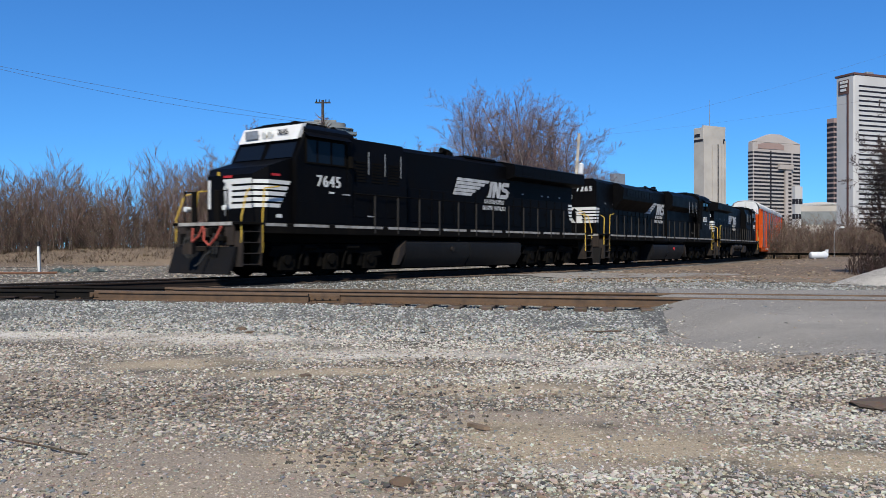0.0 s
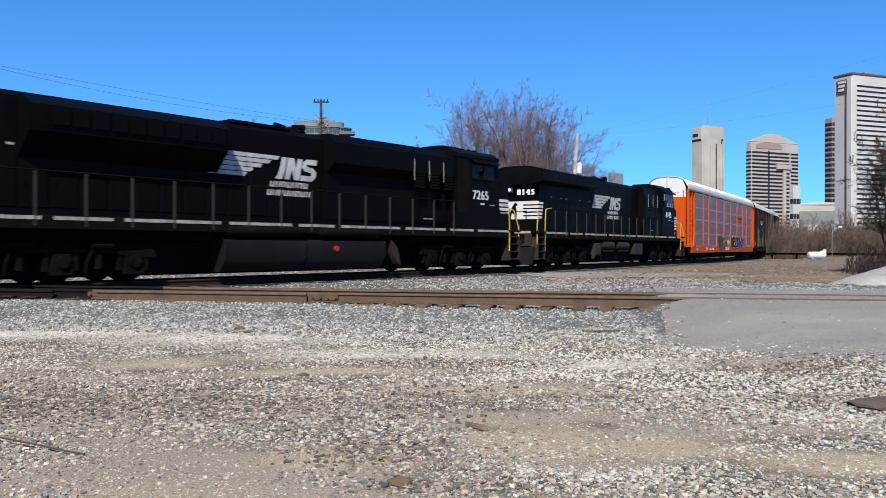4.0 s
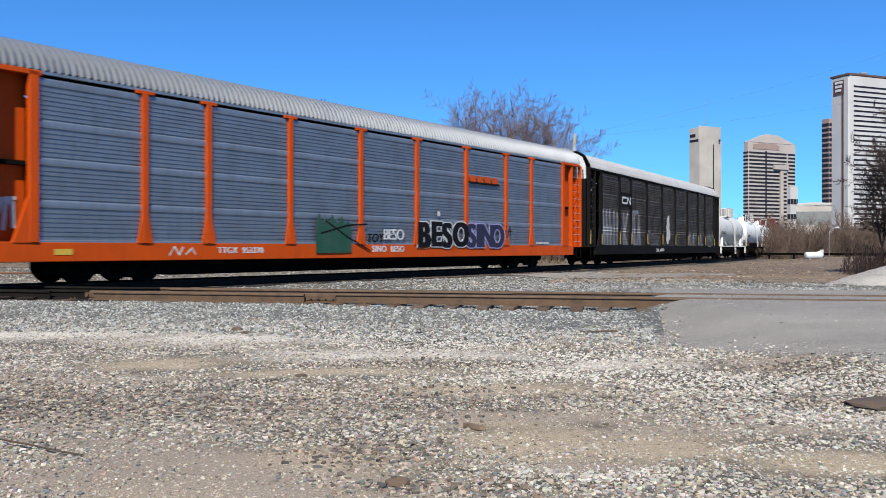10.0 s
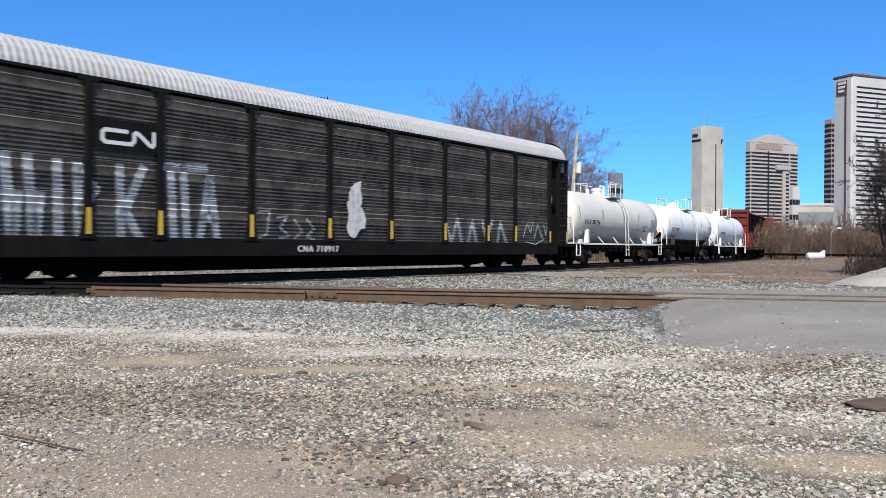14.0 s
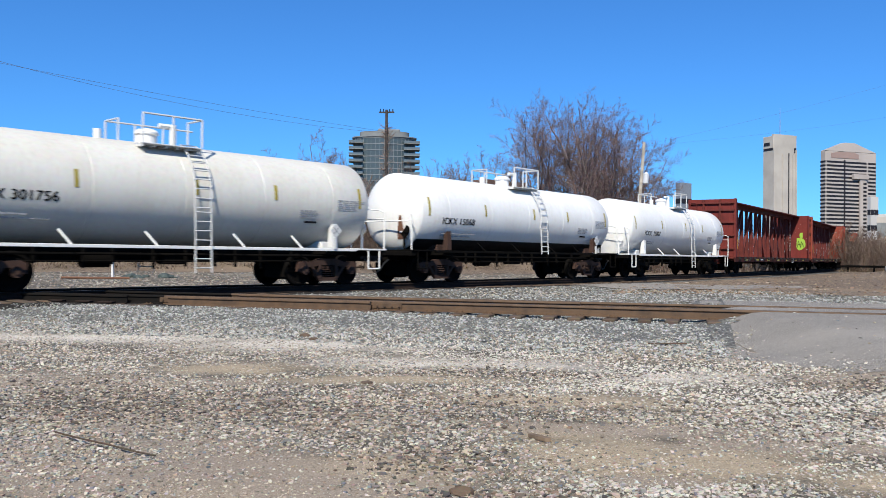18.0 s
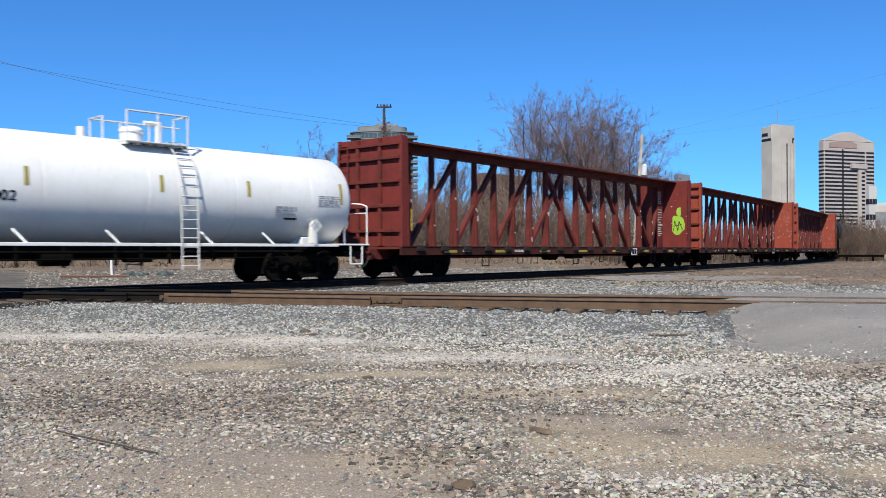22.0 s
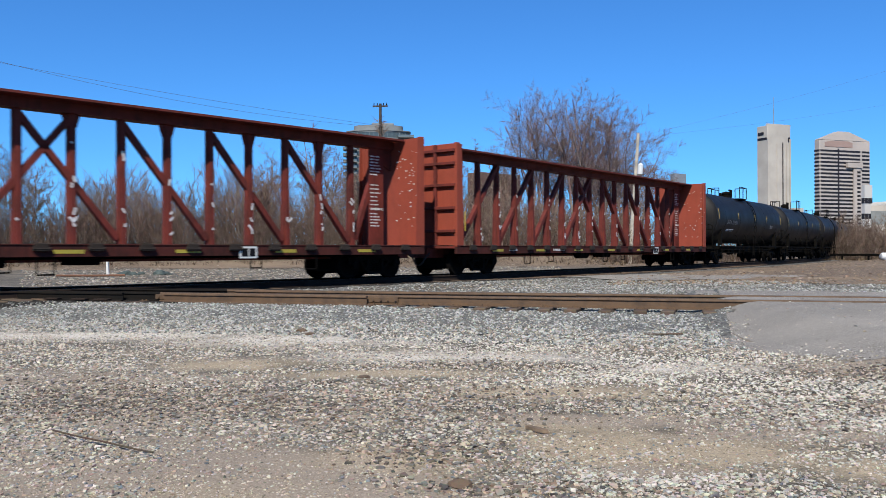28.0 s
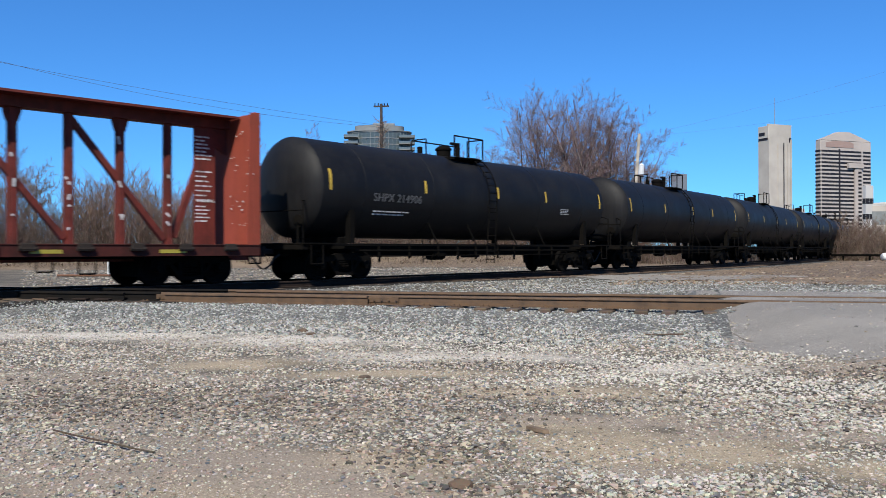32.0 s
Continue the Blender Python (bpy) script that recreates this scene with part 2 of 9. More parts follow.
M = {
    "ground": lot_ground(),
    "ballast": stones("track_ballast", ((0.06, 0.06, 0.057), (0.18, 0.18, 0.165), (0.11, 0.112, 0.11), (0.26, 0.255, 0.235), (0.08, 0.077, 0.07)), (0.13, 0.112, 0.09), 19.0, patch_scale=0.5, spread=(0.60, 0.8), height=0.9),
    "dark_ballast": stones("oily_ballast", ((0.008, 0.007, 0.006), (0.025, 0.021, 0.018), (0.014, 0.011, 0.009), (0.04, 0.034, 0.028)), (0.012, 0.009, 0.007), 17.0, patch_scale=0.5, spread=(0.5, 0.7), height=0.9),
    "far_ground": stones("dirt_verge", ((0.08, 0.058, 0.042), (0.22, 0.165, 0.122), (0.15, 0.108, 0.072), (0.31, 0.245, 0.18)), (0.20, 0.148, 0.10), 9.0, patch_scale=0.16, height=0.8),
    "asphalt": stones("worn_asphalt", ((0.20, 0.185, 0.165), (0.28, 0.262, 0.237), (0.24, 0.225, 0.203), (0.36, 0.335, 0.30)), (0.30, 0.275, 0.24), 60.0, patch_scale=0.5, spread=(0.45, 0.85), height=0.2),
    "stone": by_island("loose_stone", GREYS + ((0.132, 0.142, 0.147), (0.317, 0.289, 0.253), (0.238, 0.177, 0.140), (0.246, 0.229, 0.202), (0.097, 0.090, 0.080))),
    "grit": by_island("tan_grit", ((0.30, 0.25, 0.185), (0.20, 0.165, 0.12), (0.40, 0.35, 0.28), (0.26, 0.20, 0.145), (0.14, 0.115, 0.09), (0.34, 0.31, 0.26))),
    "pale_stone": by_island("pale_limestone", ((0.354, 0.330, 0.281), (0.417, 0.390, 0.334), (0.309, 0.288, 0.248), (0.376, 0.343, 0.288), (0.242, 0.231, 0.206), (0.438, 0.410, 0.353))),
    "ballast_stone": by_island("ballast_stone", ((0.082, 0.086, 0.082), (0.221, 0.226, 0.209), (0.139, 0.143, 0.135), (0.312, 0.312, 0.287), (0.115, 0.111, 0.098), (0.180, 0.164, 0.139), (0.246, 0.246, 0.230))),
    "white_gravel": by_island("white_gravel", ((0.396, 0.376, 0.343), (0.475, 0.455, 0.422), (0.33, 0.31, 0.284))),
    "rail": paint("rail_steel", (0.080, 0.043, 0.019), (0.026, 0.016, 0.010), 0.8, 0.7, 4.0, False),
    "main_rail": paint("oily_rail_steel", (0.020, 0.013, 0.010), (0.006, 0.005, 0.004), 0.8, 0.8, 4.0, False, spec=0.15),
    "frog": paint("oil_black_casting", (0.006, 0.0055, 0.005), (0.016, 0.011, 0.008), 0.6, 0.85, 3.0, False, spec=0.1),
    "rail_top": paint("polished_rail_top", (0.06, 0.045, 0.036), (0.03, 0.02, 0.014), 0.6, 0.5, 6.0, False, 0.4),
    "tie": by_object("tie_timber", ((0.055, 0.038, 0.027), (0.10, 0.068, 0.045), (0.075, 0.055, 0.042)), 0.9),
    "black": paint("loco_black", (0.0016, 0.0016, 0.002), (0.005, 0.0044, 0.0037), 0.4, 0.5, spec=0.05),
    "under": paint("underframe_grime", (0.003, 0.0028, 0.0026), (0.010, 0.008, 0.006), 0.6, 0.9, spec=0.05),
    "truck_brown": paint("truck_rust", (0.010, 0.0075, 0.006), (0.045, 0.029, 0.021), 0.6, 0.85, spec=0.3),
    "truck_red": paint("truck_red_rust", (0.055, 0.030, 0.022), (0.016, 0.011, 0.009), 0.7, 0.85, spec=0.2),
    "slab_grey": plain("balcony_slab", (0.17, 0.18, 0.18), 0.8, 0, 0.2, 0.3),
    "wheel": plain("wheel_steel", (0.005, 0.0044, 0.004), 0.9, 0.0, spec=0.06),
    "white": paint("white_paint", (0.515, 0.515, 0.502), (0.297, 0.264, 0.218), 0.3, 0.5),
    "dusty_white": paint("dusty_white_decal", (0.42, 0.42, 0.41), (0.10, 0.095, 0.09), 0.75, 0.6, 2.2),
    "sill_white": paint("grimy_white_stripe", (0.30, 0.285, 0.26), (0.06, 0.05, 0.042), 0.9, 0.7, 2.0),
    "tank_white": paint("tank_white", (0.66, 0.655, 0.63), (0.33, 0.284, 0.224), 0.22, 0.42, 0.7),
    "tank_black": paint("tank_black", (0.006, 0.006, 0.007), (0.02, 0.019, 0.018), 0.5, 0.5, 0.8, spec=0.15),
    "yellow": paint("safety_yellow", (0.475, 0.31, 0.033), (0.198, 0.132, 0.0396), 0.4, 0.5),
    "reflector": paint("reflector_yellow", (0.297, 0.238, 0.0264), (0.132, 0.099, 0.0264), 0.4, 0.5),
    "red": paint("signal_red", (0.363, 0.0132, 0.0132), (0.132, 0.0132, 0.0132), 0.2, 0.4),
    "hose": plain("red_hose", (0.297, 0.0528, 0.033), 0.6),
    "lit_board": lamp_glow("lit_number_board", (0.9, 0.95, 1.0), 0.75),
    "rubber": plain("black_rubber", (0.012, 0.012, 0.012), 0.7),
    "orange": paint("orange_paint", (0.43, 0.053, 0.002), (0.22, 0.034, 0.005), 0.45, 0.55, spec=0.15),
    "galv": paint("galvanised_panel", (0.215, 0.25, 0.30), (0.13, 0.135, 0.145), 0.6, 0.42, 1.6, True, 0.6),
    "roof_grey": paint("weathered_grey_roof", (0.30, 0.30, 0.30), (0.20, 0.19, 0.18), 0.5, 0.6, 0.9),
    "tank_cream": paint("cream_tank_paint", (0.53, 0.515, 0.465), (0.33, 0.28, 0.21), 0.35, 0.45, 0.7),
    "clod": by_island("brown_clods", ((0.06, 0.043, 0.03), (0.20, 0.15, 0.105), (0.12, 0.088, 0.06), (0.29, 0.235, 0.18), (0.16, 0.105, 0.066), (0.24, 0.17, 0.11)), 0.9, 6.0),
    "dark_stone": by_island("dark_crushed_stone", ((0.056, 0.050, 0.044), (0.194, 0.168, 0.138), (0.113, 0.108, 0.099), (0.313, 0.258, 0.199), (0.092, 0.074, 0.057), (0.162, 0.120, 0.087)), 0.9, 30.0),
    "roof_metal": paint("roof_metal", (0.21, 0.22, 0.235), (0.12, 0.12, 0.118), 0.4, 0.4, 0.9, True, 0.5),
    "cn_panel": paint("sooty_panel", (0.140, 0.116, 0.095), (0.016, 0.011, 0.009), 0.97, 0.7, 1.6, spec=0.2),
    "cn_frame": paint("sooty_frame", (0.005, 0.0048, 0.0048), (0.018, 0.013, 0.010), 0.5, 0.75, spec=0.08),
    "cb_red": paint("oxide_red", (0.115, 0.020, 0.014), (0.022, 0.009, 0.007), 0.8, 0.7, spec=0.25),
    "cb_sill": paint("grimy_oxide_red", (0.055, 0.014, 0.011), (0.012, 0.008, 0.007), 0.9, 0.8, 1.6, spec=0.15),
    "cb_deep": paint("deep_oxide_red", (0.135, 0.022, 0.017), (0.05, 0.012, 0.010), 0.6, 0.7, spec=0.2),
    "cb_end": paint("faded_oxide_red", (0.21, 0.040, 0.022), (0.12, 0.028, 0.017), 0.5, 0.75, spec=0.25),
    "rust": paint("rust", (0.145, 0.066, 0.0363), (0.066, 0.033, 0.0198), 0.6, 0.85),
    "glass": glass("dark_glass", (0.004, 0.006, 0.010), 0.15, 0.12),
    "lamp_glass": glass("lamp_glass", (0.55, 0.55, 0.52), 0.12),
    "graf_white": paint("spray_white", (0.462, 0.462, 0.462), (0.198, 0.185, 0.172), 0.7, 0.7, 3.0),
    "graf_fade": paint("faded_spray", (0.50, 0.49, 0.475), (0.13, 0.115, 0.10), 0.7, 0.7, 4.0),
    "graf_green": paint("spray_green", (0.004, 0.050, 0.024), (0.03, 0.06, 0.045), 0.8, 0.6, 3.0),
    "graf_lilac": paint("spray_lilac", (0.30, 0.28, 0.46), (0.12, 0.11, 0.2), 0.5, 0.6, 3.0),
    "graf_purple": paint("spray_purple", (0.011, 0.009, 0.034), (0.008, 0.007, 0.016), 0.5, 0.6, 3.0),
    "graf_lime": paint("spray_lime", (0.251, 0.409, 0.033), (0.0924, 0.132, 0.0198), 0.4, 0.6, 3.0),
    "graf_mint": paint("spray_mint", (0.30, 0.42, 0.38), (0.12, 0.15, 0.14), 0.6, 0.7, 3.0),
    "ink": paint("stencil_black", (0.006, 0.006, 0.008), (0.02, 0.02, 0.021), 0.3, 0.7, spec=0.06),
    "grey_ink": paint("faded_stencil", (0.218, 0.218, 0.224), (0.33, 0.33, 0.33), 0.5, 0.6),
    "bark": plain("grey_bark", (0.07, 0.055, 0.048), 0.9, 0, 0.5, 3.0),
    "twig": by_island("bare_twigs", ((0.105, 0.070, 0.052), (0.19, 0.130, 0.100), (0.26, 0.195, 0.150), (0.15, 0.090, 0.068)), 0.9, 3.0),
    "red_twig": by_island("budding_twigs", ((0.10, 0.072, 0.066), (0.18, 0.13, 0.122), (0.24, 0.185, 0.175), (0.145, 0.092, 0.088)), 0.9, 3.0),
    "thicket": by_island("brown_thicket", ((0.07, 0.047, 0.035), (0.13, 0.09, 0.068), (0.175, 0.13, 0.10), (0.095, 0.061, 0.046)), 0.9, 3.0),
    "dark_red": by_island("dark_vines", ((0.022, 0.014, 0.012), (0.055, 0.034, 0.029), (0.038, 0.023, 0.02)), 0.9, 3.0),
    "litter": by_island("dry_grass", ((0.0952, 0.0646, 0.0408), (0.163, 0.122, 0.0782), (0.068, 0.0476, 0.0306), (0.129, 0.0884, 0.0544)), 0.95, 5.0),
    "concrete": plain("pale_concrete", (0.381, 0.347, 0.306), 0.85, 0, 0.18, 0.05),
    "concrete_warm": plain("warm_concrete", (0.354, 0.313, 0.286), 0.85, 0, 0.15, 0.05),
    "facade_white": plain("white_facade", (0.422, 0.408, 0.394), 0.8, 0, 0.12, 0.05),
    "window_band": glass("tinted_windows", (0.018, 0.014, 0.014), 0.2, 0.25),
    "blue_glass": glass("grey_green_glass", (0.05, 0.065, 0.065), 0.15),
    "rose_stone": plain("rose_granite", (0.27, 0.19, 0.165), 0.8, 0, 0.15, 0.05),
    "brown_slot": plain("red_brown_cladding", (0.10, 0.05, 0.042), 0.7, 0, 0.2, 0.1),
    "balcony_glass": glass("balcony_glass", (0.09, 0.11, 0.115), 0.2),
    "brick": plain("brown_brick", (0.102, 0.0612, 0.0476), 0.9, 0, 0.3, 0.4),
    "wood_pole": plain("weathered_pole", (0.05, 0.042, 0.038), 0.9, 0, 0.4, 2.0),
    "pale_pole": plain("bleached_pole", (0.40, 0.36, 0.30), 0.9, 0, 0.4, 2.0),
    "wood_chip": plain("weathered_wood", (0.17, 0.12, 0.08), 0.9, 0, 0.4, 20.0),
    "wire": plain("cable", (0.03, 0.03, 0.035), 0.6),
    "steel_dark": paint("plow_steel", (0.004, 0.004, 0.0045), (0.012, 0.009, 0.007), 0.5, 0.7, 2.0, spec=0.12),
    "post_grey": plain("dusty_post", (0.022, 0.019, 0.016), 0.8),
    "steel_grey": plain("grey_steel", (0.30, 0.31, 0.32), 0.5, 0.5),
    "plastic_white": plain("white_plastic", (0.495, 0.502, 0.508), 0.45, 0, 0.1, 2.0),
}


# ---- building helpers ----
class Bld:
    """Gathers the faces of one mesh."""

    def __init__(self, mirror=1):
        self.v, self.f, self.s = [], [], mirror

    def add(self, verts, faces):
        k = len(self.v)
        self.v += [tuple(p) for p in verts]
        self.f += [tuple(i + k for i in f) for f in faces]
        return self

    def box(self, x0, x1, y0, y1, z0, z1, c=0.0, m=None):
        """A box between bounds; c: width of the chamfer on its edges; m: a pose for it."""
        x0, x1, y0, y1, z0, z1 = min(x0, x1), max(x0, x1), min(y0, y1), max(y0, y1), min(z0, z1), max(z0, z1)
        c = min(c, (x1 - x0) * .45, (y1 - y0) * .45, (z1 - z0) * .45)
        if c <= 0:
            vs = [(x, y, z) for x in (x0, x1) for y in (y0, y1) for z in (z0, z1)]
            fs = [(0, 1, 3, 2), (4, 6, 7, 5), (0, 4, 5, 1), (2, 3, 7, 6), (0, 2, 6, 4), (1, 5, 7, 3)]
        else:
            vs, ids = [], {}
            for a in (0, 1):
                for b in (0, 1):
                    for d in (0, 1):
                        X, Y, Z = (x0, x1)[a], (y0, y1)[b], (z0, z1)[d]
                        sx, sy, sz = (1, -1)[a], (1, -1)[b], (1, -1)[d]
                        ids[a, b, d] = len(vs)
                        vs += [(X, Y + sy * c, Z + sz * c), (X + sx * c, Y, Z + sz * c), (X + sx * c, Y + sy * c, Z)]
            g = lambda a, b, d, k: ids[a, b, d] + k
            fs = []
            for a in (0, 1):
                q = [g(a, 0, 0, 0), g(a, 0, 1, 0), g(a, 1, 1, 0), g(a, 1, 0, 0)]
                fs.append(q if a == 0 else q[::-1])
                q = [g(0, a, 0, 1), g(1, a, 0, 1), g(1, a, 1, 1), g(0, a, 1, 1)]
                fs.append(q if a == 0 else q[::-1])
                q = [g(0, 0, a, 2), g(0, 1, a, 2), g(1, 1, a, 2), g(1, 0, a, 2)]
                fs.append(q if a == 0 else q[::-1])
            for a in (0, 1):
                for b in (0, 1):
                    fs.append((g(a, b, 0, 0), g(a, b, 0, 1), g(a, b, 1, 1), g(a, b, 1, 0)))
                    fs.append((g(a, 0, b, 0), g(a, 0, b, 2), g(a, 1, b, 2), g(a, 1, b, 0)))
                    fs.append((g(0, a, b, 1), g(0, a, b, 2), g(1, a, b, 2), g(1, a, b, 1)))
                    for d in (0, 1):
                        fs.append((g(a, b, d, 0), g(a, b, d, 1), g(a, b, d, 2)))
            mid = Vector(((x0 + x1) / 2, (y0 + y1) / 2, (z0 + z1) / 2))
            out = []
            for f in fs:
                p = [Vector(vs[i]) for i in f]
                n = (p[1] - p[0]).cross(p[2] - p[0])
                out.append(tuple(f) if n.dot(p[0] - mid) > 0 else tuple(f)[::-1])
            fs = out
        if m is not None:
            vs = [m @ Vector(p) for p in vs]
        return self.add(vs, fs)

    def prism(self, pts, a0, a1, axis="x"):
        """A closed outline drawn out along an axis. Outline in (y, z) for x, (x, z) for y, (x, y) for z."""
        put = {"x": lambda p, a: (a, p[0], p[1]), "y": lambda p, a: (p[0], a, p[1]), "z": lambda p, a: (p[0], p[1], a)}[axis]
        area = sum(pts[i - 1][0] * pts[i][1] - pts[i][0] * pts[i - 1][1] for i in range(len(pts)))
        if (area < 0) != (axis == "y"):
            pts = pts[::-1]
        a0, a1 = min(a0, a1), max(a0, a1)
        n = len(pts)
        vs = [put(p, a0) for p in pts] + [put(p, a1) for p in pts]
        fs = [tuple(range(n))[::-1], tuple(range(n, 2 * n))] + [(i, (i + 1) % n, (i + 1) % n + n, i + n) for i in range(n)]
        return self.add(vs, fs)

    def tube(self, p, q, r, r2=None, n=8, caps=True):
        p, q = Vector(p), Vector(q)
        w = (q - p).normalized()
        u = w.orthogonal().normalized()
        t = w.cross(u)
        r2 = r if r2 is None else r2
        ring = [(math.cos(2 * math.pi * i / n), math.sin(2 * math.pi * i / n)) for i in range(n)]
        vs = [p + (u * a + t * b) * r for a, b in ring] + [q + (u * a + t * b) * r2 for a, b in ring]
        fs = [(i, (i + 1) % n, (i + 1) % n + n, i + n) for i in range(n)]
        if caps:
            fs += [tuple(range(n))[::-1], tuple(range(n, 2 * n))]
        return self.add(vs, fs)

    def pipe(self, pts, r, n=6):
        for a, b in zip(pts, pts[1:]):
            self.tube(a, b, r, n=n)
        return self

    def lathe(self, prof, n=24, axis="x", at=(0, 0, 0)):
        """A turned shape: (position along the axis, radius) from end to end."""
        o = Vector(at)
        put = {"x": lambda a, b, d: (a, b, d), "y": lambda a, b, d: (d, a, b), "z": lambda a, b, d: (b, d, a)}[axis]
        vs, fs = [], []
        for a, r in prof:
            vs += [o + Vector(put(a, max(r, 1e-4) * math.cos(2 * math.pi * i / n), max(r, 1e-4) * math.sin(2 * math.pi * i / n))) for i in range(n)]
        for k in range(len(prof) - 1):
            for i in range(n):
                j = (i + 1) % n
                fs.append((k * n + i, k * n + j, (k + 1) * n + j, (k + 1) * n + i))
        if prof[-1][0] > prof[0][0]:
            fs = [f[::-1] for f in fs]
        e = (len(prof) - 1) * n
        c0, c1 = tuple(range(n)), tuple(range(e, e + n))[::-1]
        fs += [c0, c1] if prof[-1][0] > prof[0][0] else [c0[::-1], c1[::-1]]
        return self.add(vs, fs)

    def mesh(self, name, material, smooth=None):
        vs, fs = self.v, self.f
        if self.s < 0:
            vs, fs = [(-x, y, z) for x, y, z in vs], [f[::-1] for f in fs]
        me = bpy.data.meshes.new(name)
        me.from_pydata(vs, [], fs)
        me.materials.append(material)
        if smooth:
            me.shade_smooth()
            me.set_sharp_from_angle(angle=radians(smooth))
        me.update()
        return me


def part(name, b, material, parent, label="", smooth=35):
    ob = new(name, b if isinstance(b, bpy.types.Mesh) else b.mesh(name, M[material], smooth))
    ob.parent = parent
    if label:
        tagged(ob, label)
    return ob


def thing(name, label, category, group="", at=None):
    ob = new(name)
    ob.empty_display_size = 0.3
    if at is not None:
        ob.matrix_world = at
    return tagged(ob, label, category, group)


def solid(name, b, material, label, category, group="", kind="", at=None, smooth=35):
    """A thing that is one mesh."""
    ob = new(name, b if isinstance(b, bpy.types.Mesh) else b.mesh(name, M[material], smooth))
    if at is not None:
        ob.matrix_world = at
    return tagged(ob, label, category, group, kind)


def lettering(name, parent, body, size, x, z, y, material, label="", spread=1.0, bold=0.012, slant=0.0, wrap=None, end=False, grow=0.0):
    """Writing on the side that faces +y, starting at x and running towards -x; or on an end that faces +x, running towards +y."""
    cu = bpy.data.curves.new(name, "FONT")
    cu.body, cu.size, cu.extrude, cu.offset, cu.space_character, cu.shear = body, size, 0.004, grow, spread, slant
    tmp = bpy.data.objects.new(name, cu)
    me = bpy.data.meshes.new_from_object(tmp)
    bpy.data.objects.remove(tmp)
    bpy.data.curves.remove(cu)
    me.materials.clear()
    me.materials.append(M[material])
    if bold:
        vs, fs = [tuple(v.co) for v in me.vertices], [tuple(p.vertices) for p in me.polygons]
        n = len(vs)
        me.clear_geometry()
        me.from_pydata([(a - bold, b, c) for a, b, c in vs] + [(a + bold, b, c + 0.0006) for a, b, c in vs], [], fs + [tuple(i + n for i in f) for f in fs])
    if wrap:
        for v in me.vertices:
            v.co.z = math.sqrt(max(0.01, (wrap[0] + 0.006) ** 2 - (z + v.co.y - wrap[1]) ** 2)) - y
    ob = part(name, me, material, parent, label)
    ob.matrix_basis = Matrix(((0, 0, 1, x), (1, 0, 0, y), (0, 1, 0, z), (0, 0, 0, 1))) if end else Matrix(((-1, 0, 0, x), (0, 0, 1, y), (0, 1, 0, z), (0, 0, 0, 1)))
    return ob


# ---- the plan: the curve of the main track ----
ARC = np.arange(-330.0, 420.0, 0.5)
_a = np.clip(ARC, -30, 130)
TURN = 0.8807 + 0.0061062 * _a - 0.6263 * (_a / 100) ** 2 + 0.2745 * (_a / 100) ** 3 + 0.0018 * np.clip(12 - _a, 0, None)
_i0 = int(np.searchsorted(ARC, 0))
_k = np.where(ARC < 12, 1.006, 1.0)
_cx, _cy = _k * np.cos(TURN), _k * np.sin(TURN)
LINE_X = np.concatenate([[0], np.cumsum((_cx[1:] + _cx[:-1]) * 0.25)])
LINE_Y = np.concatenate([[0], np.cumsum((_cy[1:] + _cy[:-1]) * 0.25)])
LINE_X += -8.121 - LINE_X[_i0]
LINE_Y += 22.788 - LINE_Y[_i0]


def on_line(s, side=0.0):
    """A point of the main track at arc length s, side metres towards the camera, and its direction."""
    a = float(np.interp(s, ARC, TURN))
    return float(np.interp(s, ARC, LINE_X)) + side * math.sin(a), float(np.interp(s, ARC, LINE_Y)) - side * math.cos(a), a


def travelled(t):
    return 8.1329 * t - 0.023597 * t * t + 0.00038912 * t ** 3


# the second track, which crosses the first on the level
X2_Y, X2_K = 16.63, -0.22


def second(x, side=0.0):
    """A point of the second track's centre line, side metres away from the camera."""
    k = math.hypot(1, X2_K)
    return x - side * X2_K / k, X2_Y + X2_K * x + side / k


# ---- ground ----
def smooth_step(a, b, v):
    t = np.clip((v - a) / (b - a), 0, 1)
    return t * t * (3 - 2 * t)


def line_distance(x, y):
    """Distance to the main track, by its sampled points."""
    px, py = LINE_X[560:960:2], LINE_Y[560:960:2]
    d = np.full(x.shape, 1e9)
    for a, b in zip(px, py):
        d = np.minimum(d, (x - a) ** 2 + (y - b) ** 2)
    return np.sqrt(d)


def wavy(x, y, k, seed=0.0):
    return (np.sin(x * k * 1.0 + seed) * np.cos(y * k * 1.3 + seed * 2.1) + 0.6 * np.sin(x * k * 2.3 + y * k * 1.9 + seed * 3.3) + 0.4 * np.cos(x * k * 4.1 - y * k * 3.7 + seed)) / 2


